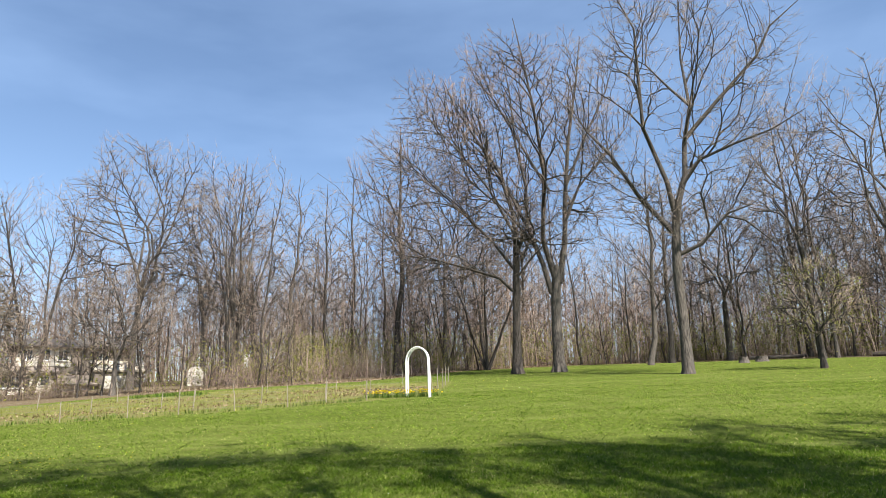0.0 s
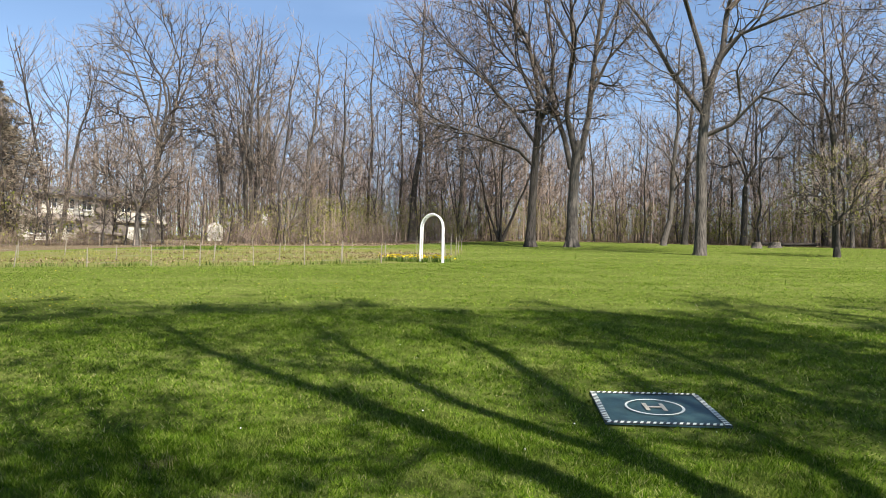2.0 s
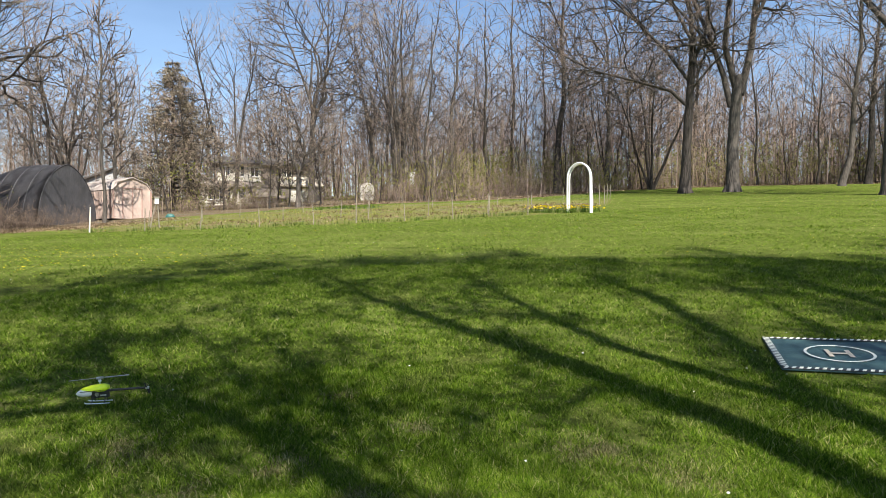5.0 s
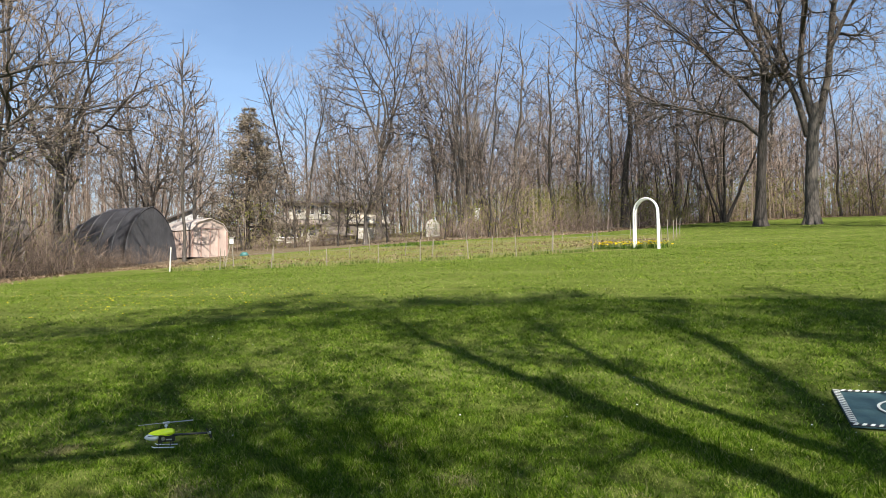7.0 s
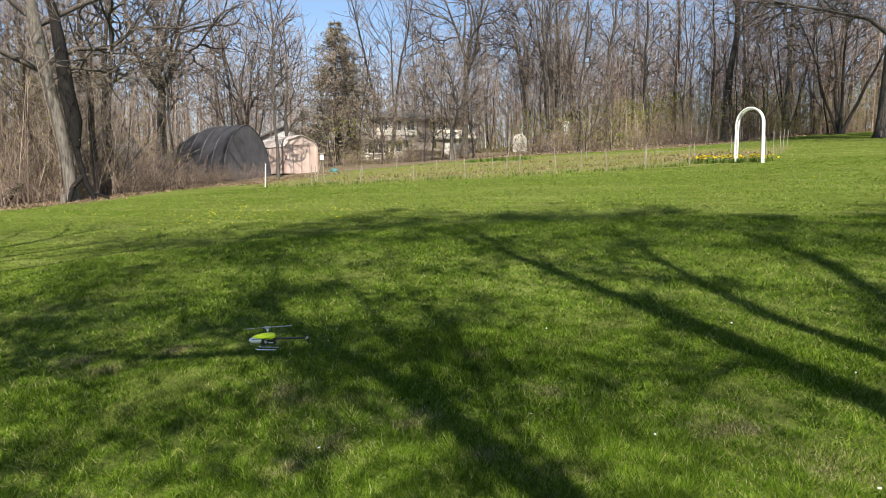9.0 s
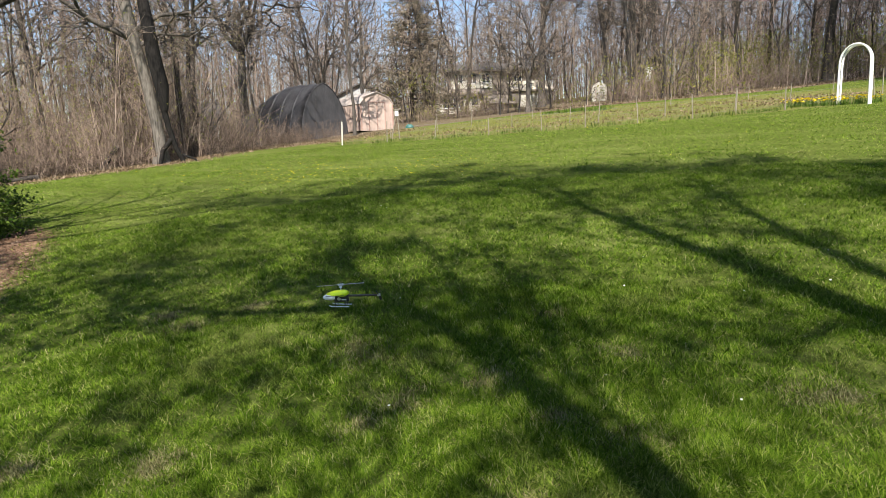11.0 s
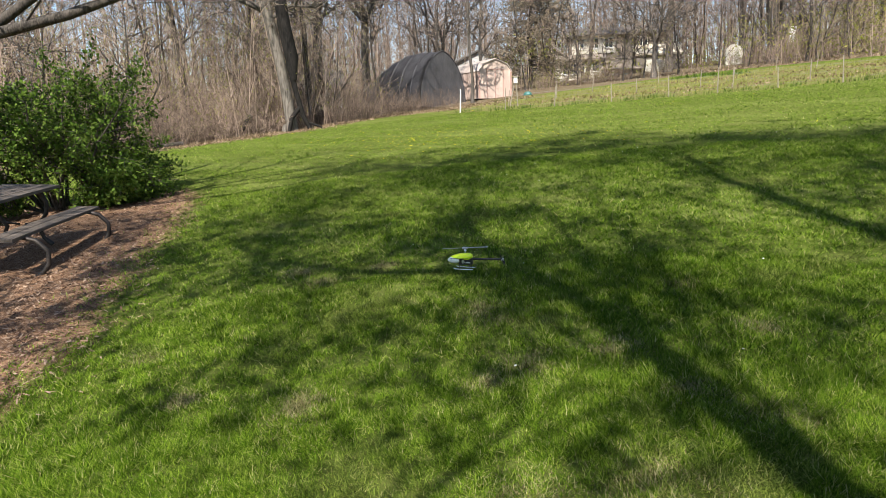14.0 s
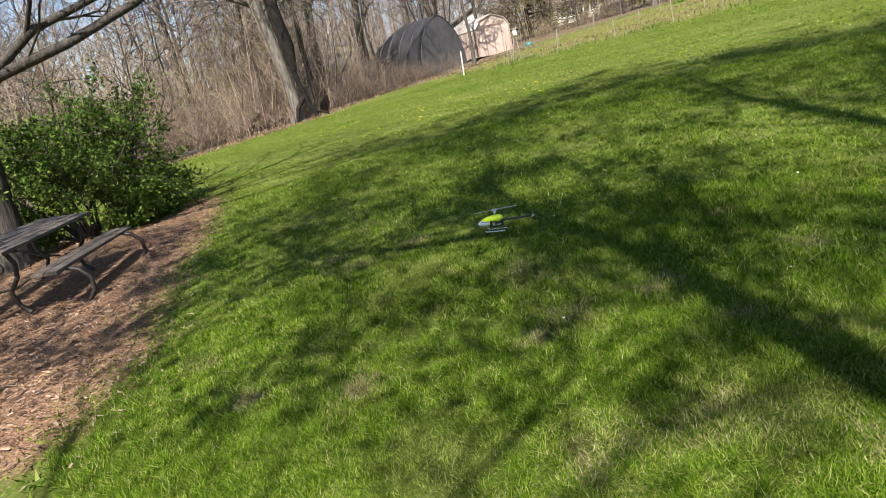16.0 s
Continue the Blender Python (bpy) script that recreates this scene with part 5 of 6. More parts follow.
    add_cyl(bm, 0.016, 0.012, 0.018, (0, 0, 0.19), (0, 0, 0), 12)
    part("rotor_head", bm, M_ALLOY, e)
    for a in (20, 200):
        bm = bmesh.new()
        add_box(bm, (0.2, 0.022, 0.004), (0.135, 0, 0), (6, 0, 0), 0.0015)
        bmesh.ops.transform(bm, matrix=pose(0, 0, 0.213, 0, 0, a), verts=bm.verts[:])
        part("rotor_blade", bm, M_ROTOR, e, "grey rotor blade")
    return e


helicopter(-3.68, 3.98, 208)


def garden_arch():
    x, y = -1.0, 27.85
    rz = math.degrees(math.atan2(-0.62, 1.02))
    e = thing("garden_arch", "white round-topped garden arch at the garden's entrance", "garden arch", pose(x, y, gz(x, y), 0, 0, rz))
    w, top = 0.56, 1.5
    pts = [(-w - 0.02, 0, -0.12), (-w - 0.01, 0, 0.7), (-w, 0, top)]
    pts += [(-w * math.cos(a), 0, top + 0.6 * math.sin(a)) for a in [math.pi * k / 14 for k in range(1, 14)]]
    pts += [(w, 0, top), (w + 0.01, 0, 0.7), (w + 0.02, 0, -0.2)]
    for dy in (-0.06, 0.06):
        smooth(tube_part("hoop", [(p[0] * (1 if dy < 0 else 0.97), p[1] + dy, p[2] - (0 if dy < 0 else 0.03)) for p in pts], [0.037] * len(pts), 10, M_WHITE, e))
    for k in range(2, len(pts) - 2, 2):
        p = pts[k]
        tube_part("rung", [(p[0] * 0.985, -0.06, p[2]), (p[0] * 0.985, 0.06, p[2])], [0.02, 0.02], 6, M_WHITE, e)
    return e


garden_arch()


def garden_fence():
    near = [(-20.4, 22.1), (-18.1, 22.5), (-15.6, 22.6), (-13.4, 23.3), (-11.35, 23.95), (-9.7, 24.4), (-7.8, 24.9), (-5.95, 25.5), (-4.6, 26.2), (-3.1, 27.2)]
    right = [(-0.55, 29.6), (-0.45, 31.4), (-0.2, 33.2), (0.05, 35.4), (0.2, 37.3), (0.4, 40.7)]
    back = [(-2.4, 40.4), (-6.2, 38.6), (-10.0, 37.6), (-12.3, 38.8), (-13.6, 36.2), (-17.4, 35.4), (-19.2, 31.4), (-19.6, 28.6), (-20.2, 25.4)]
    inner = [(-14.1, 26.6), (-11.8, 27.8), (-10.3, 27.4), (-7.7, 28.2), (-5.2, 29.4), (-3.6, 33.2)]
    g2 = random.Random(5)
    e = thing("garden_fence", "low fence of pale stakes and thin wire round the garden", "fence", Matrix.Identity(4))
    tops = []
    for i, (x, y) in enumerate(near + right + back + inner):
        h = 1.05 if i == 0 else g2.uniform(0.68, 0.92) + (0.25 if 10 <= i < 16 else 0)
        w = 0.045 if i == 0 else 0.03
        bm = bmesh.new()
        add_box(bm, (w, w, h + 0.2), (0, 0, h / 2 - 0.1), (0, 0, 0), 0.004, 0.92)
        bmesh.ops.transform(bm, matrix=pose(x, y, gz(x, y), g2.uniform(-4, 4), g2.uniform(-4, 4), g2.uniform(0, 90)), verts=bm.verts[:])
        part("post", bm, M_SIDING if i == 0 else M_STAKE, e, "taller pale corner post" if i == 0 else "")
        tops.append((x, y, gz(x, y)))
    run = tops[:10] + [(-1.55, 28.1, gz(-1.55, 28.1))]
    run2 = tops[10:25]
    for row in (run, run2):
        for z in (0.15, 0.4, 0.62):
            tube_part("wire", [(a, b, c + z) for a, b, c in row], [0.0018] * len(row), 4, M_METAL, e)
    return e


garden_fence()


def leaning_stakes():
    x, y = -18.85, 23.9
    e = thing("nest_box", "white nest box on two leaning stakes", "nest box", pose(x, y, gz(x, y), 0, 0, facing(x, y)))
    tube_part("stake", [(-0.1, 0, -0.15), (0.02, 0, 0.5), (0.16, 0, 1.1)], [0.025, 0.024, 0.02], 7, M_STAKE, e)
    tube_part("stake", [(0.3, 0.05, -0.15), (0.26, 0.03, 0.5), (0.22, 0, 1.15)], [0.025, 0.024, 0.02], 7, M_STAKE, e)
    bm = bmesh.new()
    add_box(bm, (0.17, 0.16, 0.26), (0.19, 0, 1.18), (0, 0, 0), 0.008)
    part("box", bm, M_WHITE, e)
    bm = bmesh.new()
    add_box(bm, (0.22, 0.22, 0.02), (0.19, -0.02, 1.33), (10, 0, 0), 0.004)
    part("lid", bm, M_STAKE, e)


leaning_stakes()


def picnic_table():
    # the bench nearest the lawn runs from a to b; the table lies behind it
    a, c = Vector((-8.3, 1.55)), Vector((-9.95, 2.93))
    u = (c - a).normalized()
    mid = (a + c) / 2
    rz = math.degrees(math.atan2(u.y, u.x))
    e = thing("picnic_table", "weathered picnic table with attached benches on curled iron legs", "picnic table", pose(mid.x, mid.y, gz(mid.x, mid.y) + 0.02, 3.0, -2.0, rz))
    half = (c - a).length / 2 + 0.06
    # local x runs along the bench, local y from the near bench across to the far one
    for name, y0, z, n, w in (("bench_plank", 0.0, 0.44, 2, 0.14), ("table_plank", 0.72, 0.74, 5, 0.14), ("bench_plank", 1.52, 0.44, 2, 0.14)):
        for k in range(n):
            y = y0 + (k - (n - 1) / 2) * (w + 0.008)
            bm = bmesh.new()
            add_box(bm, (2 * half, w, 0.04), (0, y, z), (0, 0, 0), 0.008)
            bmesh.ops.subdivide_edges(bm, edges=[q for q in bm.edges if q.calc_length() > 1], cuts=4)
            g2 = random.Random(k + int(y0 * 100))
            for v in bm.verts:
                v.co.z += g2.uniform(-0.003, 0.003)
            part(name, bm, M_WEATHERED, e)
    for sx in (-half + 0.28, half - 0.28):
        for sgn, y0 in ((1, 0.0), (-1, 1.52)):
            o = lambda d: y0 + sgn * d
            smooth(tube_part("curled_leg", [(sx, o(0.16), 0.42), (sx, o(-0.06), 0.43), (sx, o(-0.24), 0.39), (sx, o(-0.36), 0.27), (sx, o(-0.36), 0.12), (sx, o(-0.28), 0.0), (sx, o(-0.2), -0.04)], [0.02, 0.026, 0.029, 0.029, 0.029, 0.029, 0.032], 8, M_IRON, e))
            smooth(tube_part("brace", [(sx, o(0.14), 0.42), (sx, o(0.32), 0.36), (sx, o(0.48), 0.28), (sx, o(0.72), 0.25)], [0.016] * 4, 8, M_IRON, e))
            smooth(tube_part("table_leg", [(sx, o(0.5), 0.72), (sx, o(0.42), 0.56), (sx, o(0.44), 0.4), (sx, o(0.56), 0.22), (sx, o(0.5), 0.06), (sx, o(0.4), -0.03)], [0.026, 0.028, 0.028, 0.028, 0.028, 0.034], 8, M_IRON, e))
            scroll = [(sx, o(0.62) + sgn * 0.085 * (1 - k / 16) * math.cos(k * 0.75), 0.52 + 0.085 * (1 - k / 16) * math.sin(k * 0.75)) for k in range(14)]
            tube_part("scroll", scroll, [0.009] * 14, 6, M_IRON, e)
        tube_part("cross_bar", [(sx, 0.36, 0.71), (sx, 1.16, 0.71)], [0.018, 0.018], 8, M_IRON, e)
        tube_part("cross_bar", [(sx, -0.08, 0.405), (sx, 0.2, 0.405)], [0.015, 0.015], 8, M_IRON, e)
        tube_part("cross_bar", [(sx, 1.32, 0.405), (sx, 1.6, 0.405)], [0.015, 0.015], 8, M_IRON, e)
    return e


picnic_table()


# ---- buildings beyond the garden ----
def hoop_house():
    """Pointed tunnel under black shade cloth; x runs along its length."""
    cx, cy = -30.75, 28.75
    rz = 4
    e = thing("hoop_house", "pointed hoop greenhouse covered in black shade cloth", "greenhouse", pose(cx, cy, gz(cx, cy) - 0.05, 0, 0, rz))
    w, h, ln = 2.1, 3.3, 5.5

    def fall(x):
        # the tunnel sinks and narrows towards its far end
        k = max(0.0, (0.5 - x) / (ln / 2 + 0.5))
        return 1 - 0.16 * k ** 1.6, 1 - 0.42 * k ** 1.7

    def rib(k):
        # k from 0 to 1 over the pointed arch
        s = -1 if k < 0.5 else 1
        q = k * 2 if k < 0.5 else 2 - k * 2
        a = q * math.pi / 2
        return s * w * math.cos(a) ** 0.95, h * (0.78 * math.sin(a) ** 0.9 + 0.22 * q ** 1.2)
    n, m = 24, 12
    bm = bmesh.new()
    grid = []
    g2 = random.Random(8)
    for i in range(m + 1):
        x = -ln / 2 + ln * i / m
        sag = 0.012 if i % 2 else 0.0
        fy, fz = fall(x)
        grid.append([bm.verts.new((x, rib(k / n)[0] * fy * (1 - sag * 0.6), rib(k / n)[1] * fz * (1 - sag * 0.4) + g2.uniform(-0.012, 0.012))) for k in range(n + 1)])
    for i in range(m):
        for k in range(n):
            bm.faces.new((grid[i][k], grid[i + 1][k], grid[i + 1][k + 1], grid[i][k + 1]))
    bmesh.ops.solidify(bm, geom=bm.faces[:], thickness=0.015)
    smooth(part("cover", bm, M_SHADE, e, "taut black shade cloth"))
    for i in range(0, m + 1, 2):
        x = -ln / 2 + ln * i / m
        fy, fz = fall(x)
        tube_part("rib", [(x, rib(k / n)[0] * fy * 1.006, rib(k / n)[1] * fz * 1.006) for k in range(n + 1)], [0.02] * (n + 1), 6, M_SHADE, e)
    for x in (-ln / 2 + 0.02, ln / 2 - 0.02):
        bm = bmesh.new()
        fy, fz = fall(x)
        vs = [bm.verts.new((x, rib(k / n)[0] * fy * 0.985, rib(k / n)[1] * fz * 0.985)) for k in range(n + 1)]
        f = bm.faces.new(vs)
        r = bmesh.ops.extrude_face_region(bm, geom=[f])
        bmesh.ops.translate(bm, vec=(0.02, 0, 0), verts=[v for v in r["geom"] if isinstance(v, bmesh.types.BMVert)])
        part("end_panel", bm, M_SHADE, e)
    for sy in (-1, 1):
        tube_part("base_rail", [(-ln / 2 + ln * k / 8, sy * w * fall(-ln / 2 + ln * k / 8)[0], 0.08) for k in range(9)], [0.06] * 9, 6, M_WEATHERED, e)
    return e


hoop_house()


def pink_shed():
    cx, cy = -28.8, 33.4
    e = thing("garden_shed", "faded pink panelled shed with a barn-shaped roof", "shed", pose(cx, cy, gz(cx, cy) - 0.04, 0, 0, 163))
    w, ln = 1.25, 3.2
    prof = [(-w, 0.0), (-w, 1.65), (-w * 0.72, 2.12), (0, 2.42), (w * 0.72, 2.12), (w, 1.65), (w, 0.0)]
    # end walls
    for x in (-ln / 2, ln / 2):
        bm = bmesh.new()
        f = bm.faces.new([bm.verts.new((x, y, z)) for y, z in prof])
        r = bmesh.ops.extrude_face_region(bm, geom=[f])
        bmesh.ops.translate(bm, vec=(0.06 if x < 0 else -0.06, 0, 0), verts=[v for v in r["geom"] if isinstance(v, bmesh.types.BMVert)])
        part("end_wall", bm, M_PINK, e)
    for s in (-1, 1):
        box_part("side_wall", (ln - 0.14, 0.06, 1.64), (0, s * (w - 0.035), 0.82), M_PINK, e)
        for i in range(8):
            box_part("panel_rib", (0.05, 0.03, 1.6), (-ln / 2 + 0.2 + i * (ln - 0.4) / 7, s * (w + 0.012), 0.82), M_PINK_TRIM if i in (0, 7) else M_PINK, e, bevel=0.005)
    for s in (-1, 1):
        for (y0, z0), (y1, z1) in ((prof[1], prof[2]), (prof[2], prof[3])):
            L = math.hypot(y1 - y0, z1 - z0)
            ang = math.degrees(math.atan2(z1 - z0, y1 - y0))
            ym, zm = (y0 + y1) / 2, (z0 + z1) / 2
            box_part("roof_panel", (ln + 0.16, L + 0.05, 0.045), (0, ym if s < 0 else -ym, zm + 0.04), M_PINK_ROOF, e, (ang if s < 0 else -ang, 0, 0), 0.008)
    for y in (-0.62, 0.0, 0.62):
        box_part("door_batten", (0.03, 0.06, 1.75), (-ln / 2 - 0.012, y, 0.9), M_PINK_TRIM, e, bevel=0.004)
    box_part("door_head", (0.03, 1.34, 0.07), (-ln / 2 - 0.012, 0, 1.81), M_PINK_TRIM, e, bevel=0.004)
    for s in (-1, 1):
        box_part("corner_trim", (0.05, 0.09, 1.66), (-ln / 2 - 0.012, s * (w - 0.04), 0.83), M_PINK_TRIM, e, bevel=0.004)
    return e


pink_shed()


def gable_roof(e, cx, cy, lx, ly, z, rise, mat, over=0.35):
    """A pitched roof with its ridge along x."""
    bm = bmesh.new()
    x0, x1 = cx - lx / 2 - over, cx + lx / 2 + over
    y0, y1 = cy - ly / 2 - over, cy + ly / 2 + over
    t = 0.16
    low = z - rise * over / (ly / 2)
    pts = [(y0, low), (cy, z + rise), (y1, low), (y1, low + t), (cy, z + rise + t), (y0, low + t)]
    a = [bm.verts.new((x0, y, q)) for y, q in pts]
    c = [bm.verts.new((x1, y, q)) for y, q in pts]
    for k in range(6):
        bm.faces.new((a[k], a[(k + 1) % 6], c[(k + 1) % 6], c[k]))
    bm.faces.new(a[::-1])
    bm.faces.new(c)
    bmesh.ops.recalc_face_normals(bm, faces=bm.faces[:])
    return part("roof", bm, mat, e)


def window_unit(e, x, y, z, w, h, panes=2):
    fr = box_part("window", (w, 0.06, h), (x, y - 0.01, z), M_WHITE, e, bevel=0.01, label="white framed window")
    pw = (w - 0.08 - 0.05 * (panes - 1)) / panes
    for k in range(panes):
        p = box_part("pane", (pw, 0.02, h - 0.1), (x - w / 2 + 0.04 + pw / 2 + k * (pw + 0.05), y - 0.045, z), M_GLASS, fr)
    box_part("sill", (w + 0.1, 0.12, 0.05), (x, y - 0.06, z - h / 2 - 0.03), M_WHITE, fr)


def gable_wall(e, x, cy, ly, z, rise, mat, thick=0.12):
    bm = bmesh.new()
    f = bm.faces.new([bm.verts.new((x, cy - ly / 2, z)), bm.verts.new((x, cy + ly / 2, z)), bm.verts.new((x, cy, z + rise))])
    r = bmesh.ops.extrude_face_region(bm, geom=[f])
    bmesh.ops.translate(bm, vec=(thick, 0, 0), verts=[v for v in r["geom"] if isinstance(v, bmesh.types.BMVert)])
    bmesh.ops.recalc_face_normals(bm, faces=bm.faces[:])
    part("gable", bm, mat, e)


def neighbour_house():
    x, y = -37.6, 54.6
    e = thing("house", "split-level house in cream and brown siding behind the trees", "house", pose(x, y, gz(x, y) + 0.1, 0, 0, 33.5))
    # lower front wing
    box_part("wall", (4.6, 4.4, 2.0), (2.3, 2.2, 0.85), M_SIDING, e, label="cream siding of the lower wing")
    window_unit(e, 1.8, -0.02, 1.05, 2.1, 1.0, 4)
    window_unit(e, 3.9, -0.02, 1.15, 0.7, 0.8, 1)
    bm = bmesh.new()
    add_box(bm, (5.2, 2.9, 0.14), (2.3, 0.9, 2.2), (13, 0, 0), 0.01)
    part("lower_roof", bm, M_ROOF_BROWN, e, "brown lower roof")
    # upper storey
    box_part("wall", (9.2, 5.0, 4.6), (6.2, 4.8, 2.2), M_BROWN_SIDING, e, label="brown siding")
    box_part("upper_front", (4.2, 0.08, 1.75), (3.75, 2.25, 3.5), M_SIDING, e, label="cream upper front")
    for k, wx in enumerate((2.4, 3.8, 5.2)):
        window_unit(e, wx, 2.2, 3.6, 0.8, 0.95, 2)
    window_unit(e, 8.4, 2.28, 3.6, 1.0, 0.9, 2)
    gable_roof(e, 6.2, 4.8, 9.2, 5.0, 4.5, 0.75, M_ROOF, 0.75)
    for gx in (1.66, 10.62):
        gable_wall(e, gx, 4.8, 5.0, 4.5, 0.72, M_BROWN_SIDING)
    # lean-to and garage
    box_part("lean_to_wall", (3.4, 2.0, 0.9), (6.3, 0.9, 0.35), M_SIDING, e)
    bm = bmesh.new()
    add_box(bm, (3.8, 2.9, 0.14), (6.3, 0.8, 1.3), (20, 0, 0), 0.01)
    part("lean_to_roof", bm, M_ROOF_BROWN, e, "brown lean-to roof")
    box_part("garage_wall", (4.0, 3.0, 2.2), (9.6, 1.2, 0.95), M_BROWN_SIDING, e)
    bm = bmesh.new()
    add_box(bm, (4.4, 2.9, 0.16), (9.6, 0.8, 2.6), (22, 0, 0), 0.01)
    part("garage_roof", bm, M_ROOF_TAN, e, "tan garage roof")
    box_part("garage_door", (2.4, 0.05, 1.7), (9.6, -0.32, 0.75), M_SIDING, e, label="cream garage door")
    return e


neighbour_house()


def far_house(name, label, x, y, rz, lx, ly, h, rise, wall, roof, trim=M_WHITE):
    e = thing(name, label, "house", pose(x, y, gz(x, y), 0, 0, rz))
    box_part("wall", (lx, ly, h + 0.4), (0, 0, h / 2 - 0.2), wall, e)
    gable_roof(e, 0, 0, lx, ly, h, rise, roof)
    for gx in (-lx / 2, lx / 2 - 0.12):
        gable_wall(e, gx, 0, ly, h, rise * 0.97, wall)
    window_unit(e, -lx * 0.25, -ly / 2, h * 0.55, 1.0, 1.1, 2)
    window_unit(e, lx * 0.22, -ly / 2, h * 0.55, 1.4, 1.1, 2)
    for sx in (-1, 1):
        for sy in (-1, 1):
            box_part("corner_board", (0.14, 0.14, h), (sx * lx / 2, sy * ly / 2, h / 2), trim, e)
    return e


far_house("house", "low grey house with a shingle roof behind the wood", -43.0, 27.4, 56, 8.0, 5.0, 2.0, 1.2, M_GREY_SIDING, M_ROOF)
far_house("house", "dark-roofed house with white gable trim beyond the shed", -48.5, 56.0, 130, 5.0, 5.5, 2.5, 1.3, M_GREY_SIDING, M_ROOF)


def white_playhouse():
    x, y = -21.6, 57.4
    e = thing("playhouse", "small white round-topped shed among the trees", "shed", pose(x, y, gz(x, y) - 0.05, 0, 0, 24))
    bm = bmesh.new()
    prof = [(-0.62, 0), (-0.66, 0.9)] + [(-0.62 * math.cos(a), 1.15 + 0.5 * math.sin(a)) for a in [math.pi * k / 10 for k in range(11)]] + [(0.66, 0.9), (0.62, 0)]
    f = bm.faces.new([bm.verts.new((a, -0.6, c)) for a, c in prof])
    r = bmesh.ops.extrude_face_region(bm, geom=[f])
    bmesh.ops.translate(bm, vec=(0, 1.3, 0), verts=[v for v in r["geom"] if isinstance(v, bmesh.types.BMVert)])
    bmesh.ops.recalc_face_normals(bm, faces=bm.faces[:])
    part("body", bm, M_SIDING, e)
    for z in (0.35, 0.75, 1.15):
        box_part("board_line", (1.22, 0.02, 0.03), (0, -0.612, z), M_GREY_SIDING, e)
    e2 = thing("white_panel", "white upright board among the stems", "board", pose(-17.6, 59.0, gz(-17.6, 59.0), 0, 0, 16))
    box_part("panel", (0.5, 0.06, 1.2), (0, 0, 1.9), M_WHITE, e2, bevel=0.01)
    for s in (-0.2, 0.2):
        box_part("leg", (0.08, 0.08, 1.4), (s, 0.02, 0.65), M_STAKE, e2, bevel=0.005)


white_playhouse()


def stump(x, y, r, h, rz):
    e = thing("tree_stump", "sawn grey tree stump on the lawn's edge", "stump", pose(x, y, gz(x, y), 0, 0, rz), "stumps")
    bm = bmesh.new()
    n = 14
    g2 = random.Random(int(r * 1000))
    rings = []
    for z, k in ((-0.1, 1.35), (0.06, 1.12), (h * 0.5, 1.0), (h, 0.96)):
        rings.append([bm.verts.new((r * k * (1 + g2.uniform(-0.06, 0.06)) * math.cos(2 * math.pi * i / n), r * k * (1 + g2.uniform(-0.06, 0.06)) * math.sin(2 * math.pi * i / n), z)) for i in range(n)])
    for a, c in zip(rings, rings[1:]):
        for i in range(n):
            bm.faces.new((a[i], a[(i + 1) % n], c[(i + 1) % n], c[i]))
    part("bark", bm, M_BARK, e)
    bm = bmesh.new()
    add_cyl(bm, r * 0.94, r * 0.93, 0.03, (0, 0, h - 0.005), (0, 0, 0), 14)
    part("sawn_top", bm, M_STONE, e)


stump(23.5, 50.6, 0.36, 0.42, 20)
stump(25.6, 52.0, 0.46, 0.4, 70)


def log(label, a, c, r):
    e = thing("fallen_log", label, "log", Matrix.Identity(4), "fallen logs")
    g2 = random.Random(int(a[0] * 10))
    pts = [tuple(a[i] + (c[i] - a[i]) * t + (g2.uniform(-0.04, 0.04) if i == 2 else 0) for i in range(3)) for t in (0, 0.3, 0.6, 1)]
    tube_part("bark", pts, [r, r * 0.95, r * 0.85, r * 0.75], 10, M_BARK_DARK, e)
    for p, q in ((pts[0], r), (pts[-1], r * 0.75)):
        bm = bmesh.new()
        d = Vector(pts[-1]) - Vector(pts[0])
        add_cyl(bm, q * 0.96, q * 0.96, 0.02, (0, 0, 0), (0, 0, 0), 10)
        bmesh.ops.transform(bm, matrix=Matrix.Translation(p) @ d.to_track_quat("Z", "Y").to_matrix().to_4x4(), verts=bm.verts[:])
        part("cut_end", bm, M_STONE, e)


def on(x, y, h=0.0):
    return (x, y, gz(x, y) + h)


log("dark broken log leaning at the wood's edge", on(-28.9, 15.55, 0.0), on(-28.3, 16.05, 0.95), 0.13)
log("pale log lying along the wood's edge", on(-28.2, 12.6, 0.08), on(-28.9, 11.6, 0.1), 0.12)
log("fallen trunk lying at the far edge of the lawn", on(34.5, 52.0, 0.15), on(39.0, 50.0, 0.2), 0.22)
log("fallen trunk lying under the trees", on(26.8, 56.5, 0.15), on(31.0, 55.2, 0.2), 0.18)


def tarp_heap():
    x, y = -25.2, 33.6
    e = thing("tarp_heap", "small heap under a teal tarp", "tarp", pose(x, y, gz(x, y), 0, 0, 30))
    bm = bmesh.new()
    bmesh.ops.create_uvsphere(bm, u_segments=16, v_segments=10, radius=0.22)
    g2 = random.Random(3)
    for v in bm.verts:
        v.co = Vector((v.co.x * 1.2, v.co.y * 0.8, max(-0.05, v.co.z * 1.0))) * (1 + g2.uniform(-0.12, 0.12))
    smooth(part("tarp", bm, M_TEAL, e))


tarp_heap()


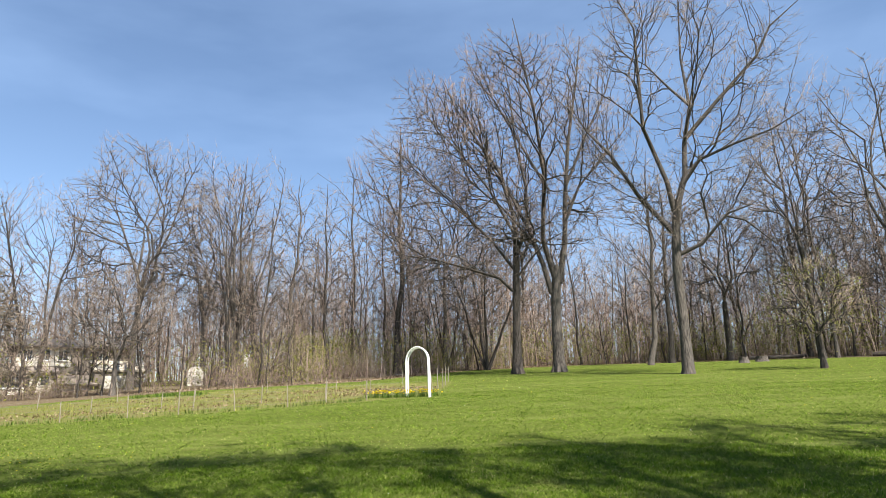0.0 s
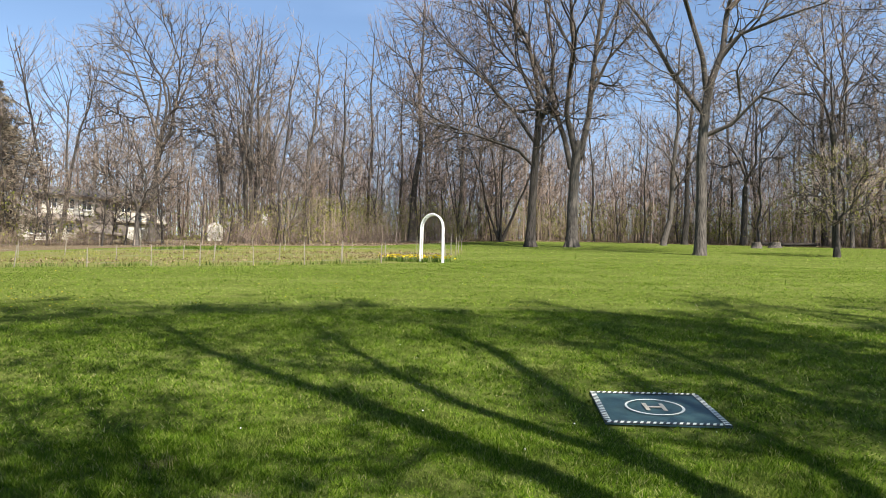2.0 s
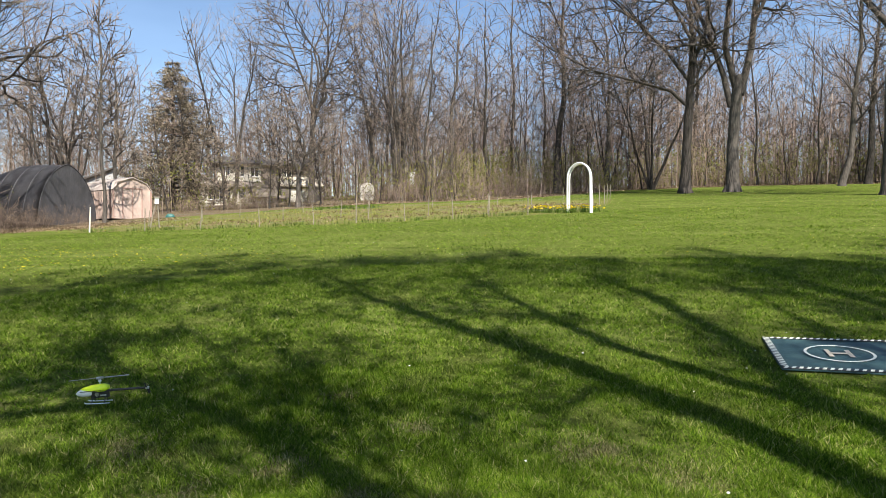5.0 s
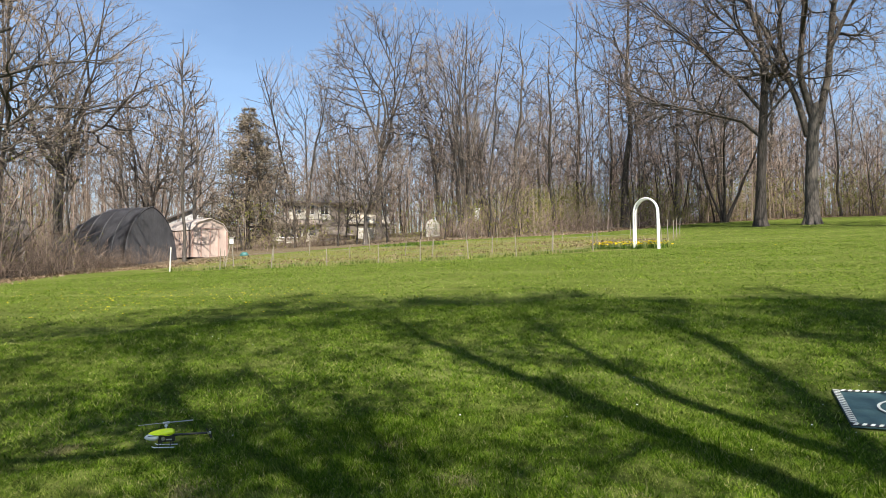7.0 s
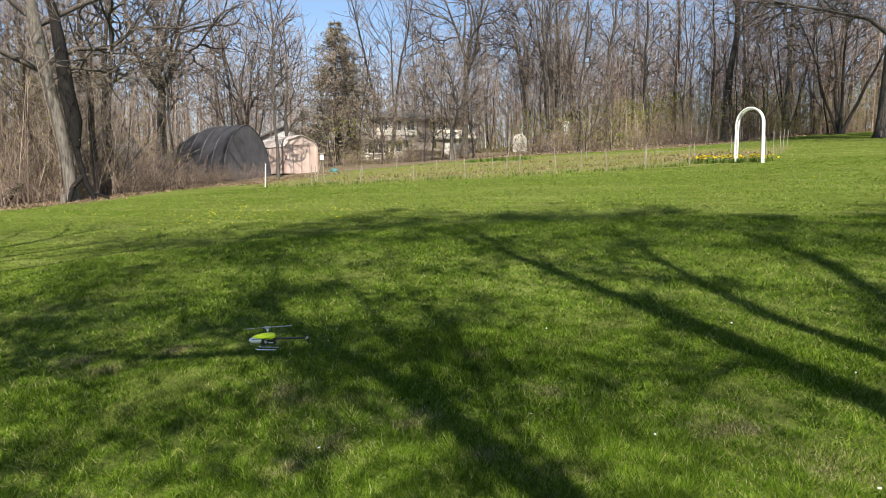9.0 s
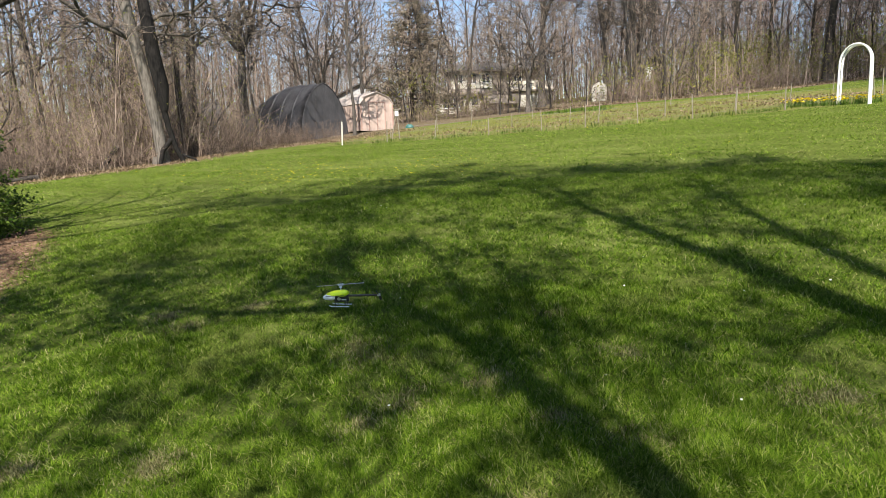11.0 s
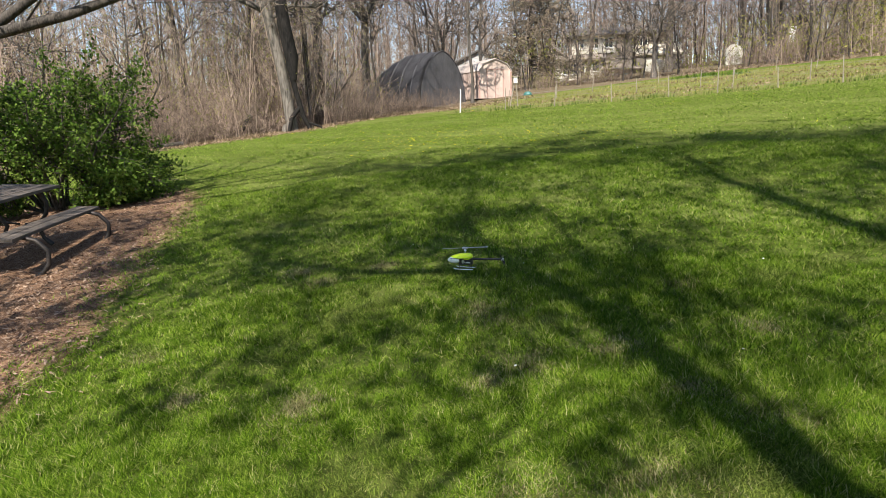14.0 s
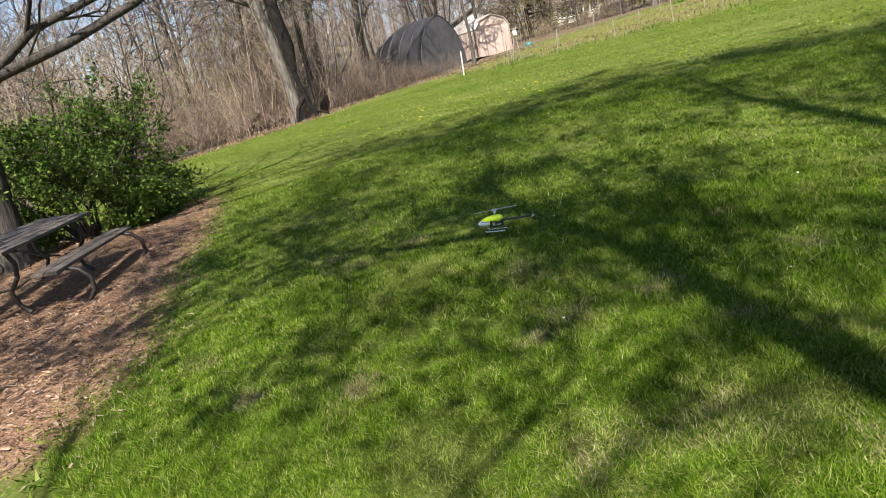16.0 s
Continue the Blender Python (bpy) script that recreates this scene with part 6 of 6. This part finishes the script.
# ---- evergreen, leafing tree and shrub ----
def spruce(x, y, h, r):
    g2 = random.Random(130)
    e = thing("spruce_tree", "ragged brown-green spruce beside the shed", "tree", on_land(x, y))
    tube_part("trunk", [(0, 0, -0.3), (0, 0, h * 0.4), (0, 0, h)], [0.2, 0.14, 0.02], 8, M_BARK_DARK, e)
    br, need = [], []
    z = 0.7
    while z < h - 0.2:
        reach = r * (1 - z / h) ** 0.8
        for _ in range(9):
            a = g2.uniform(0, 6.283)
            ln = reach * g2.uniform(0.45, 1.25) + 0.15
            p = path_from(g2, (0, 0, z + g2.uniform(-0.15, 0.15)), (math.cos(a), math.sin(a), 0.1), ln, 3, 0.08, -0.09)
            q = (p, taper(4, 0.025, 0.006))
            br.append(q)
            for s in sprout(g2, q, 9, 0.4, 0.8, 1, 0.1, -0.16, 0.15, 0.5, 0.008, 0.5, 0.7):
                need.append((s[0], [0.036, 0.014]))
                for w in sprout(g2, s, 5, 0.6, 0.7, 1, 0.1, -0.1, 0.1, 0.5, 0.02, 0.5, 0.3):
                    need.append((w[0], [0.028, 0.012]))
        z += 0.37
    b = new("bough_work", tubes_mesh("spruce_boughs", {(4, 4): br}, M_BARK_DARK))
    b.parent = e
    b["kind"] = "stuff"
    n = new("needle_spray", cone_mesh("spruce_needles", need, M_NEEDLE))
    n.parent = e
    n["kind"] = "stuff"
    return e


spruce(-32.6, 43.9, 11.8, 5.6)


def leaf_quads(centres, size, seed, flat=0.0):
    r2 = np.random.RandomState(seed)
    c = np.asarray(centres)
    u = r2.normal(size=c.shape)
    u /= np.linalg.norm(u, axis=1)[:, None]
    w = np.cross(u, r2.normal(size=c.shape) + np.array([0, 0, flat]))
    w /= np.linalg.norm(w, axis=1)[:, None]
    s = r2.uniform(size[0], size[1], (len(c), 1))
    return np.stack([c - u * s, c + w * s * 0.55, c + u * s, c - w * s * 0.55], axis=1)


def leafing_tree(x, y):
    tp, tr, lm, tw = vase_tree(140, 5.6, 1.5, 6, 0.2, 0.85, n2=5, n3=7, n4=8, name="leafing", wig=0.14, twig=0.5)
    e = tree_thing("leafing_tree", "low tree coming into yellow-green leaf on the lawn", (tp, tr), lm, tw, on_land(x, y, 30, 1.15), M_BARK_DARK, (), TREE_GROUP)
    v = np.zeros(len(tw.vertices) * 3, dtype=np.float32)
    tw.vertices.foreach_get("co", v)
    v = v.reshape(-1, 3)[3::4]
    r2 = np.random.RandomState(141)
    v = v[r2.uniform(0, 1, len(v)) < 0.6]
    c = v + r2.normal(0, 0.10, v.shape)
    lv = new("foliage", quad_mesh("leafing_foliage", leaf_quads(c, (0.025, 0.055), 142), M_SPRING))
    lv.parent = e
    lv["kind"] = "stuff"
    return e


leafing_tree(21.3, 36.3)


def green_shrub(x, y):
    g2 = random.Random(150)
    stems, l2, l3 = [], [], []
    for _ in range(24):
        a = g2.uniform(0, 6.283)
        k = g2.uniform(0.05, 0.8)
        stems.append((path_from(g2, (math.cos(a) * 0.25, math.sin(a) * 0.25, -0.1), unit((math.cos(a) * k, math.sin(a) * k, 1)), g2.uniform(1.9, 2.9), 5, 0.12, 0.0), taper(6, 0.03, 0.008)))
    for k in range(24):
        a = g2.uniform(0.2, 2.3) if k % 2 else g2.uniform(-2.4, 1.9)
        stems.append((path_from(g2, (math.cos(a) * 0.3, math.sin(a) * 0.3, -0.05), unit((math.cos(a) * 1.8, math.sin(a) * 1.8, 1)), g2.uniform(1.3, 2.1) if k % 2 else g2.uniform(0.9, 1.4), 5, 0.12, -0.06), taper(6, 0.02, 0.006)))
    for s in stems:
        l2 += sprout(g2, s, 9, 0.4, 0.8, 3, 0.15, 0.02, 0.2, 0.5, 0.006)
    for s in l2:
        l3 += sprout(g2, s, 6, 0.5, 0.7, 2, 0.15, 0.02, 0.15, 0.6, 0.004)
    e = thing("green_shrub", "dense shrub in fresh green leaf beside the picnic table", "shrub", on_land(x, y, 0, 1.05))
    for s in stems:
        tube_part("stem", s[0], s[1], 6, M_LIMB, e)
    t = new("twig_spray", tubes_mesh("shrub_twigs", {(4, 3): l2, (3, 3): l3}, M_LIMB))
    t.parent = e
    t["kind"] = "stuff"
    c = []
    for s in l3:
        for _ in range(18):
            p = along(s[0], s[1], g2.uniform(0.05, 0.99))[0]
            c.append((p[0] + g2.gauss(0, 0.05), p[1] + g2.gauss(0, 0.05), p[2] + g2.gauss(0, 0.05)))
    f = new("foliage", quad_mesh("shrub_foliage", leaf_quads(c, (0.02, 0.046), 151, 1.0), M_BUSH))
    f.parent = e
    f["kind"] = "stuff"
    return e


green_shrub(-14.0, 3.75)


# ---- small plants ----
def flower_mesh(name, spots_xyz, r, mat, seed, rise=0.4):
    """Little cupped five-sided blossoms."""
    r2 = np.random.RandomState(seed)
    c = np.asarray(spots_xyz)
    n = len(c)
    rad = r * r2.uniform(0.7, 1.2, (n, 1))
    tilt = r2.normal(0, 0.25, (n, 2))
    up = np.stack([tilt[:, 0], tilt[:, 1], np.ones(n)], axis=1)
    up /= np.linalg.norm(up, axis=1)[:, None]
    u = np.cross(up, np.array([1.0, 0.1, 0]))
    u /= np.linalg.norm(u, axis=1)[:, None]
    w = np.cross(up, u)
    ring = [c + up * rad * rise + rad * (math.cos(t) * u + math.sin(t) * w) for t in np.arange(6) * math.pi / 3]
    v = np.stack([c] + ring, axis=1).reshape(-1, 3)
    i = np.arange(n)[:, None] * 7
    tri = np.concatenate([i + np.array([[0, k + 1, (k + 1) % 6 + 1]]) for k in range(6)], axis=1)
    return np_mesh(name, v, tri, np.full(n * 6, 3), mat)


r2 = np.random.RandomState(160)
# dandelions, thick in one patch of the lawn and thin elsewhere
p = np.concatenate([r2.normal((-11.8, 12.6), (2.8, 1.3), (230, 2)), r2.uniform((-24, 9), (14, 26), (110, 2)), r2.normal((-16, 13.5), (3, 1.2), (70, 2)), r2.uniform((2, 18), (24, 42), (90, 2))])
p = p[~inside(p[:, 0], p[:, 1], GARDEN) & ~inside(p[:, 0], p[:, 1], WOODS)]
z = land(p[:, 0], p[:, 1]) + 0.075
tagged(new("dandelions", flower_mesh("dandelions", np.column_stack([p, z]), 0.017, M_YELLOW, 161)), "yellow dandelions scattered through the lawn", "flowers", kind="stuff")
p = np.concatenate([r2.uniform((-12, 2.2), (6, 13), (130, 2)), r2.uniform((-20, 10), (22, 34), (260, 2))])
p = p[~inside(p[:, 0], p[:, 1], GARDEN) & ~inside(p[:, 0], p[:, 1], MULCH)]
z = land(p[:, 0], p[:, 1]) + 0.055
tagged(new("daisies", flower_mesh("daisies", np.column_stack([p, z]), 0.008, M_WHITE_PETAL, 162)), "small white flowers dotted in the grass", "flowers", kind="stuff")


def daffodil_bed():
    r3 = np.random.RandomState(170)
    n = 130
    t = r3.uniform(0, 1, n)
    x = -3.2 + t * 2.9 + r3.normal(0, 0.2, n)
    y = 28.5 - t * 0.5 + r3.normal(0, 0.25, n)
    z = land(x, y)
    h = r3.uniform(0.16, 0.3, n)
    tagged(new("daffodils", flower_mesh("daffodils", np.column_stack([x, y, z + h]), 0.05, M_YELLOW, 171, 0.6)), "yellow daffodils round the foot of the arch", "flowers", kind="stuff")
    blades = []
    for k in range(n * 6):
        i = k % n
        a = r3.uniform(0, 6.283)
        l2 = r3.uniform(0.15, 0.32)
        b = np.array([x[i] + r3.normal(0, 0.07), y[i] + r3.normal(0, 0.07), z[i]])
        d = np.array([math.cos(a), math.sin(a), 0])
        s = np.array([-d[1], d[0], 0]) * 0.012
        blades.append([b - s, b + s, b + d * l2 * 0.4 + np.array([0, 0, l2])])
    tagged(new("daffodil_leaves", tri_mesh("daffodil_leaves", np.array(blades), M_BUSH)), "green strap leaves of the daffodils", "leaves", kind="stuff")


daffodil_bed()


def tufts(name, label, spots_xy, height, per, mat, seed, width=0.012, spread=0.14):
    r3 = np.random.RandomState(seed)
    c = np.repeat(np.asarray(spots_xy), per, axis=0) + r3.normal(0, spread, (len(spots_xy) * per, 2))
    z = land(c[:, 0], c[:, 1])
    a = r3.uniform(0, 6.283, len(c))
    l2 = height * r3.uniform(0.5, 1.2, len(c))
    k = r3.uniform(0.2, 0.8, len(c)) if height > 0.05 else r3.uniform(0.6, 1.8, len(c))
    b = np.column_stack([c, z - 0.01])
    d = np.column_stack([np.cos(a), np.sin(a), np.zeros(len(c))])
    s = np.column_stack([-d[:, 1], d[:, 0], d[:, 2]]) * width
    tip = b + d * (l2 * k)[:, None] + np.column_stack([np.zeros((len(c), 2)), l2])
    tagged(new(name, tri_mesh(name, np.stack([b - s, b + s, tip], axis=1), mat)), label, "plants", kind="stuff")


g = random.Random(175)
line = [(-21.5, 22.4), (-15.7, 22.7), (-11.3, 23.9), (-5.9, 25.5), (-3.2, 27.2)]
sp = []
for (xa, ya), (xb, yb) in zip(line, line[1:]):
    for _ in range(26):
        t = g.random()
        sp.append((xa + (xb - xa) * t, ya + (yb - ya) * t + g.gauss(0.1, 0.15)))
tufts("fence_weeds", "green weeds along the foot of the fence", sp, 0.2, 10, M_BUSH, 176)
sp = [(-18.4 + g.uniform(0, 4.4), 38.7 + g.gauss(0, 0.35)) for _ in range(45)]
tufts("lily_row", "row of low green plants in the garden", sp, 0.28, 12, M_BUSH, 177, 0.02)
sp = [(g.uniform(-22, 0), 23 + g.uniform(0, 19)) for _ in range(600)]
sp = [q for q in sp if bool(inside(q[0], q[1], GARDEN))]
tufts("garden_weeds", "pale weeds and straw in the garden soil", sp, 0.14, 9, M_SPRING, 178, 0.012)


def litter(name, label, poly_pts, count, size, mat, seed):
    r3 = np.random.RandomState(seed)
    out = []
    per = count // (len(poly_pts) - 1)
    for (xa, ya, wa), (xb, yb, wb) in zip(poly_pts, poly_pts[1:]):
        t = r3.uniform(0, 1, per)
        out.append(np.column_stack([xa + (xb - xa) * t + r3.normal(0, 1, per) * wa, ya + (yb - ya) * t + r3.normal(0, 1, per) * wb]))
    c = np.concatenate(out)
    z = land(c[:, 0], c[:, 1]) + r3.uniform(0.01, 0.06, len(c))
    tagged(new(name, quad_mesh(name, leaf_quads(np.column_stack([c, z]), size, seed + 1, 3.0), mat)), label, "leaves", kind="stuff")


litter("leaf_litter", "dry brown leaves along the edge of the wood", [(-29.5, 8, 0.8, ), (-27.5, 13, 0.8), (-25.8, 17, 0.7), (-27.0, 22.5, 0.8), (-23.5, 25.0, 0.9), (-24.0, 31, 1.0)], 9000, (0.03, 0.06), M_LITTER, 180)
litter("garden_litter", "pale dead leaves lying in rows in the garden", [(-19.5, 25.6, 1.0), (-12, 27.4, 1.2), (-4, 31.2, 1.1), (-1.8, 36, 0.5), (-8, 35.8, 1.3), (-17, 33.4, 1.3)], 4200, (0.03, 0.06), M_LITTER, 182)
litter("woodland_litter", "dry leaves and sticks under the far trees", [(-22, 46, 1.0), (-6, 50, 1.0), (2, 66, 1.0), (14, 67, 1.0), (24, 60, 1.2), (32, 55, 1.2)], 5000, (0.05, 0.1), M_LITTER, 184)


def mulch_chips():
    r3 = np.random.RandomState(190)
    n = 60000
    c = np.column_stack([r3.uniform(-16, -4, n), r3.uniform(-1.5, 6, n)])
    d = edge_distance(c[:, 0], c[:, 1], MULCH)
    far = np.hypot(c[:, 0], c[:, 1])
    c = c[(d + r3.normal(0, 0.22, n) > 0.05) & (r3.uniform(0, 1, n) < np.clip(1.5 - far / 14, 0.35, 1))]
    n = len(c)
    a = r3.normal(0.5, 1.0, n)
    u = np.column_stack([np.cos(a), np.sin(a), r3.normal(0, 0.25, n)])
    w = np.column_stack([-np.sin(a), np.cos(a), r3.normal(0, 0.3, n)])
    ln = r3.uniform(0.006, 0.03, (n, 1))
    wd = r3.uniform(0.003, 0.008, (n, 1))
    b = np.column_stack([c, land(c[:, 0], c[:, 1]) + r3.uniform(0.005, 0.035, n)])
    q = np.stack([b - u * ln - w * wd, b + u * ln - w * wd, b + u * ln + w * wd, b - u * ln + w * wd], axis=1)
    tagged(new("mulch_chips", quad_mesh("mulch_chips", q, M_CHIP)), "reddish wood chips of the mulch bed", "wood chips", kind="stuff")


mulch_chips()


# ---- grass ----
g = random.Random(210)
BARE = [(g.uniform(-5.2, 0.4), g.uniform(1.3, 4.4), g.uniform(0.09, 0.24)) for _ in range(24)]
sp = [(bx + g.gauss(0, br * 0.5), by + g.gauss(0, br * 0.5)) for bx, by, br in BARE for _ in range(int(480 * br))]
tufts("dead_grass", "dry grey-brown thatch in worn patches of lawn", sp, 0.034, 16, M_THATCH, 211, 0.0034, 0.04)


def grass(name, d0, d1, density, height, width, seed, bent, turn0=-38, turn1=84, lay=0.4):
    r3 = np.random.RandomState(seed)
    az0, az1 = radians(turn0), radians(turn1)
    n = int(0.5 * (az1 - az0) * (d1 * d1 - d0 * d0) * density)
    a = r3.uniform(az0, az1, n)
    d = np.sqrt(r3.uniform(d0 * d0, d1 * d1, n))
    x, y = -np.sin(a) * d, np.cos(a) * d
    clump = np.sin(x * 17.1 + 1.6 * np.sin(y * 7.7) + y * 5) * np.sin(y * 15.3 + 1.5 * np.sin(x * 8.1) - x * 4)
    patch = np.sin(x * 1.7 + np.sin(y * 1.1) * 1.5) * np.sin(y * 1.9 + np.sin(x * 1.3) * 1.4)
    keep = r3.uniform(0, 1, n) < 0.78 + 0.22 * clump + 0.1 * patch
    keep &= edge_distance(x, y, MULCH) + r3.normal(0, 0.3, n) < 0.05
    keep &= ~inside(x, y, GARDEN) & ~inside(x, y, WOODS)
    for bx, by, br in BARE:
        keep &= (np.hypot(x - bx, y - by) > br * r3.uniform(0.3, 1.2, n)) | (r3.uniform(0, 1, n) < 0.55)
    px, py = x - 1.83, y - 5.97
    keep &= ~((np.abs(px) < 0.53) & (np.abs(py) < 0.53))
    x, y, patch, clump = x[keep], y[keep], patch[keep], clump[keep]
    n = len(x)
    h = height * r3.uniform(0.4, 1.25, n) * (1 + 0.25 * patch + 0.4 * clump)
    t = r3.uniform(0, 6.283, n)
    lean = r3.uniform(lay, lay + 1.3, n)
    dirv = np.column_stack([np.cos(t), np.sin(t), np.zeros(n)])
    face = t + r3.normal(0, 0.5, n) + 1.57
    s = np.column_stack([np.cos(face), np.sin(face), np.zeros(n)]) * (width * r3.uniform(0.6, 1.3, n))[:, None]
    b = np.column_stack([x, y, land(x, y) - 0.003])
    up = np.array([0, 0, 1.0])
    tip = b + dirv * (h * lean)[:, None] + up * (h * (1.08 - 0.36 * lean))[:, None]
    if not bent:
        me = tri_mesh(name, np.stack([b - s, b + s, tip], axis=1), M_GRASS)
    else:
        m = b + dirv * (h * lean * 0.35)[:, None] + up * (h * 0.62)[:, None]
        v = np.stack([b - s, b + s, m + s * 0.75, m - s * 0.75, tip], axis=1).reshape(-1, 3)
        i = np.arange(n)[:, None] * 5
        loops = np.concatenate([i + np.array([[0, 1, 2, 3]]), i + np.array([[3, 2, 4]])], axis=1)
        sizes = np.tile([4, 3], n)
        me = np_mesh(name, v, loops, sizes, M_GRASS)
    tagged(new(name, me), "mown green grass with dry yellowish blades", "grass", kind="stuff")


grass("grass_near", 1.8, 3.7, 34000, 0.043, 0.0027, 200, False, lay=0.4)
grass("grass_front", 3.7, 5.6, 16000, 0.045, 0.0036, 207, False, lay=0.4)
grass("grass_middle", 5.6, 12.5, 3200, 0.048, 0.0054, 201, False, lay=0.5)
grass("grass_far", 12.5, 30, 320, 0.05, 0.010, 202, False, lay=0.7)
grass("grass_distant", 30, 60, 42, 0.05, 0.022, 206, False, -38, 30, 0.9)
grass("grass_underfoot", 0.0, 1.8, 7000, 0.045, 0.005, 203, False, 0, 360)
grass("grass_behind", 1.8, 9, 550, 0.06, 0.012, 204, False, 84, 322)
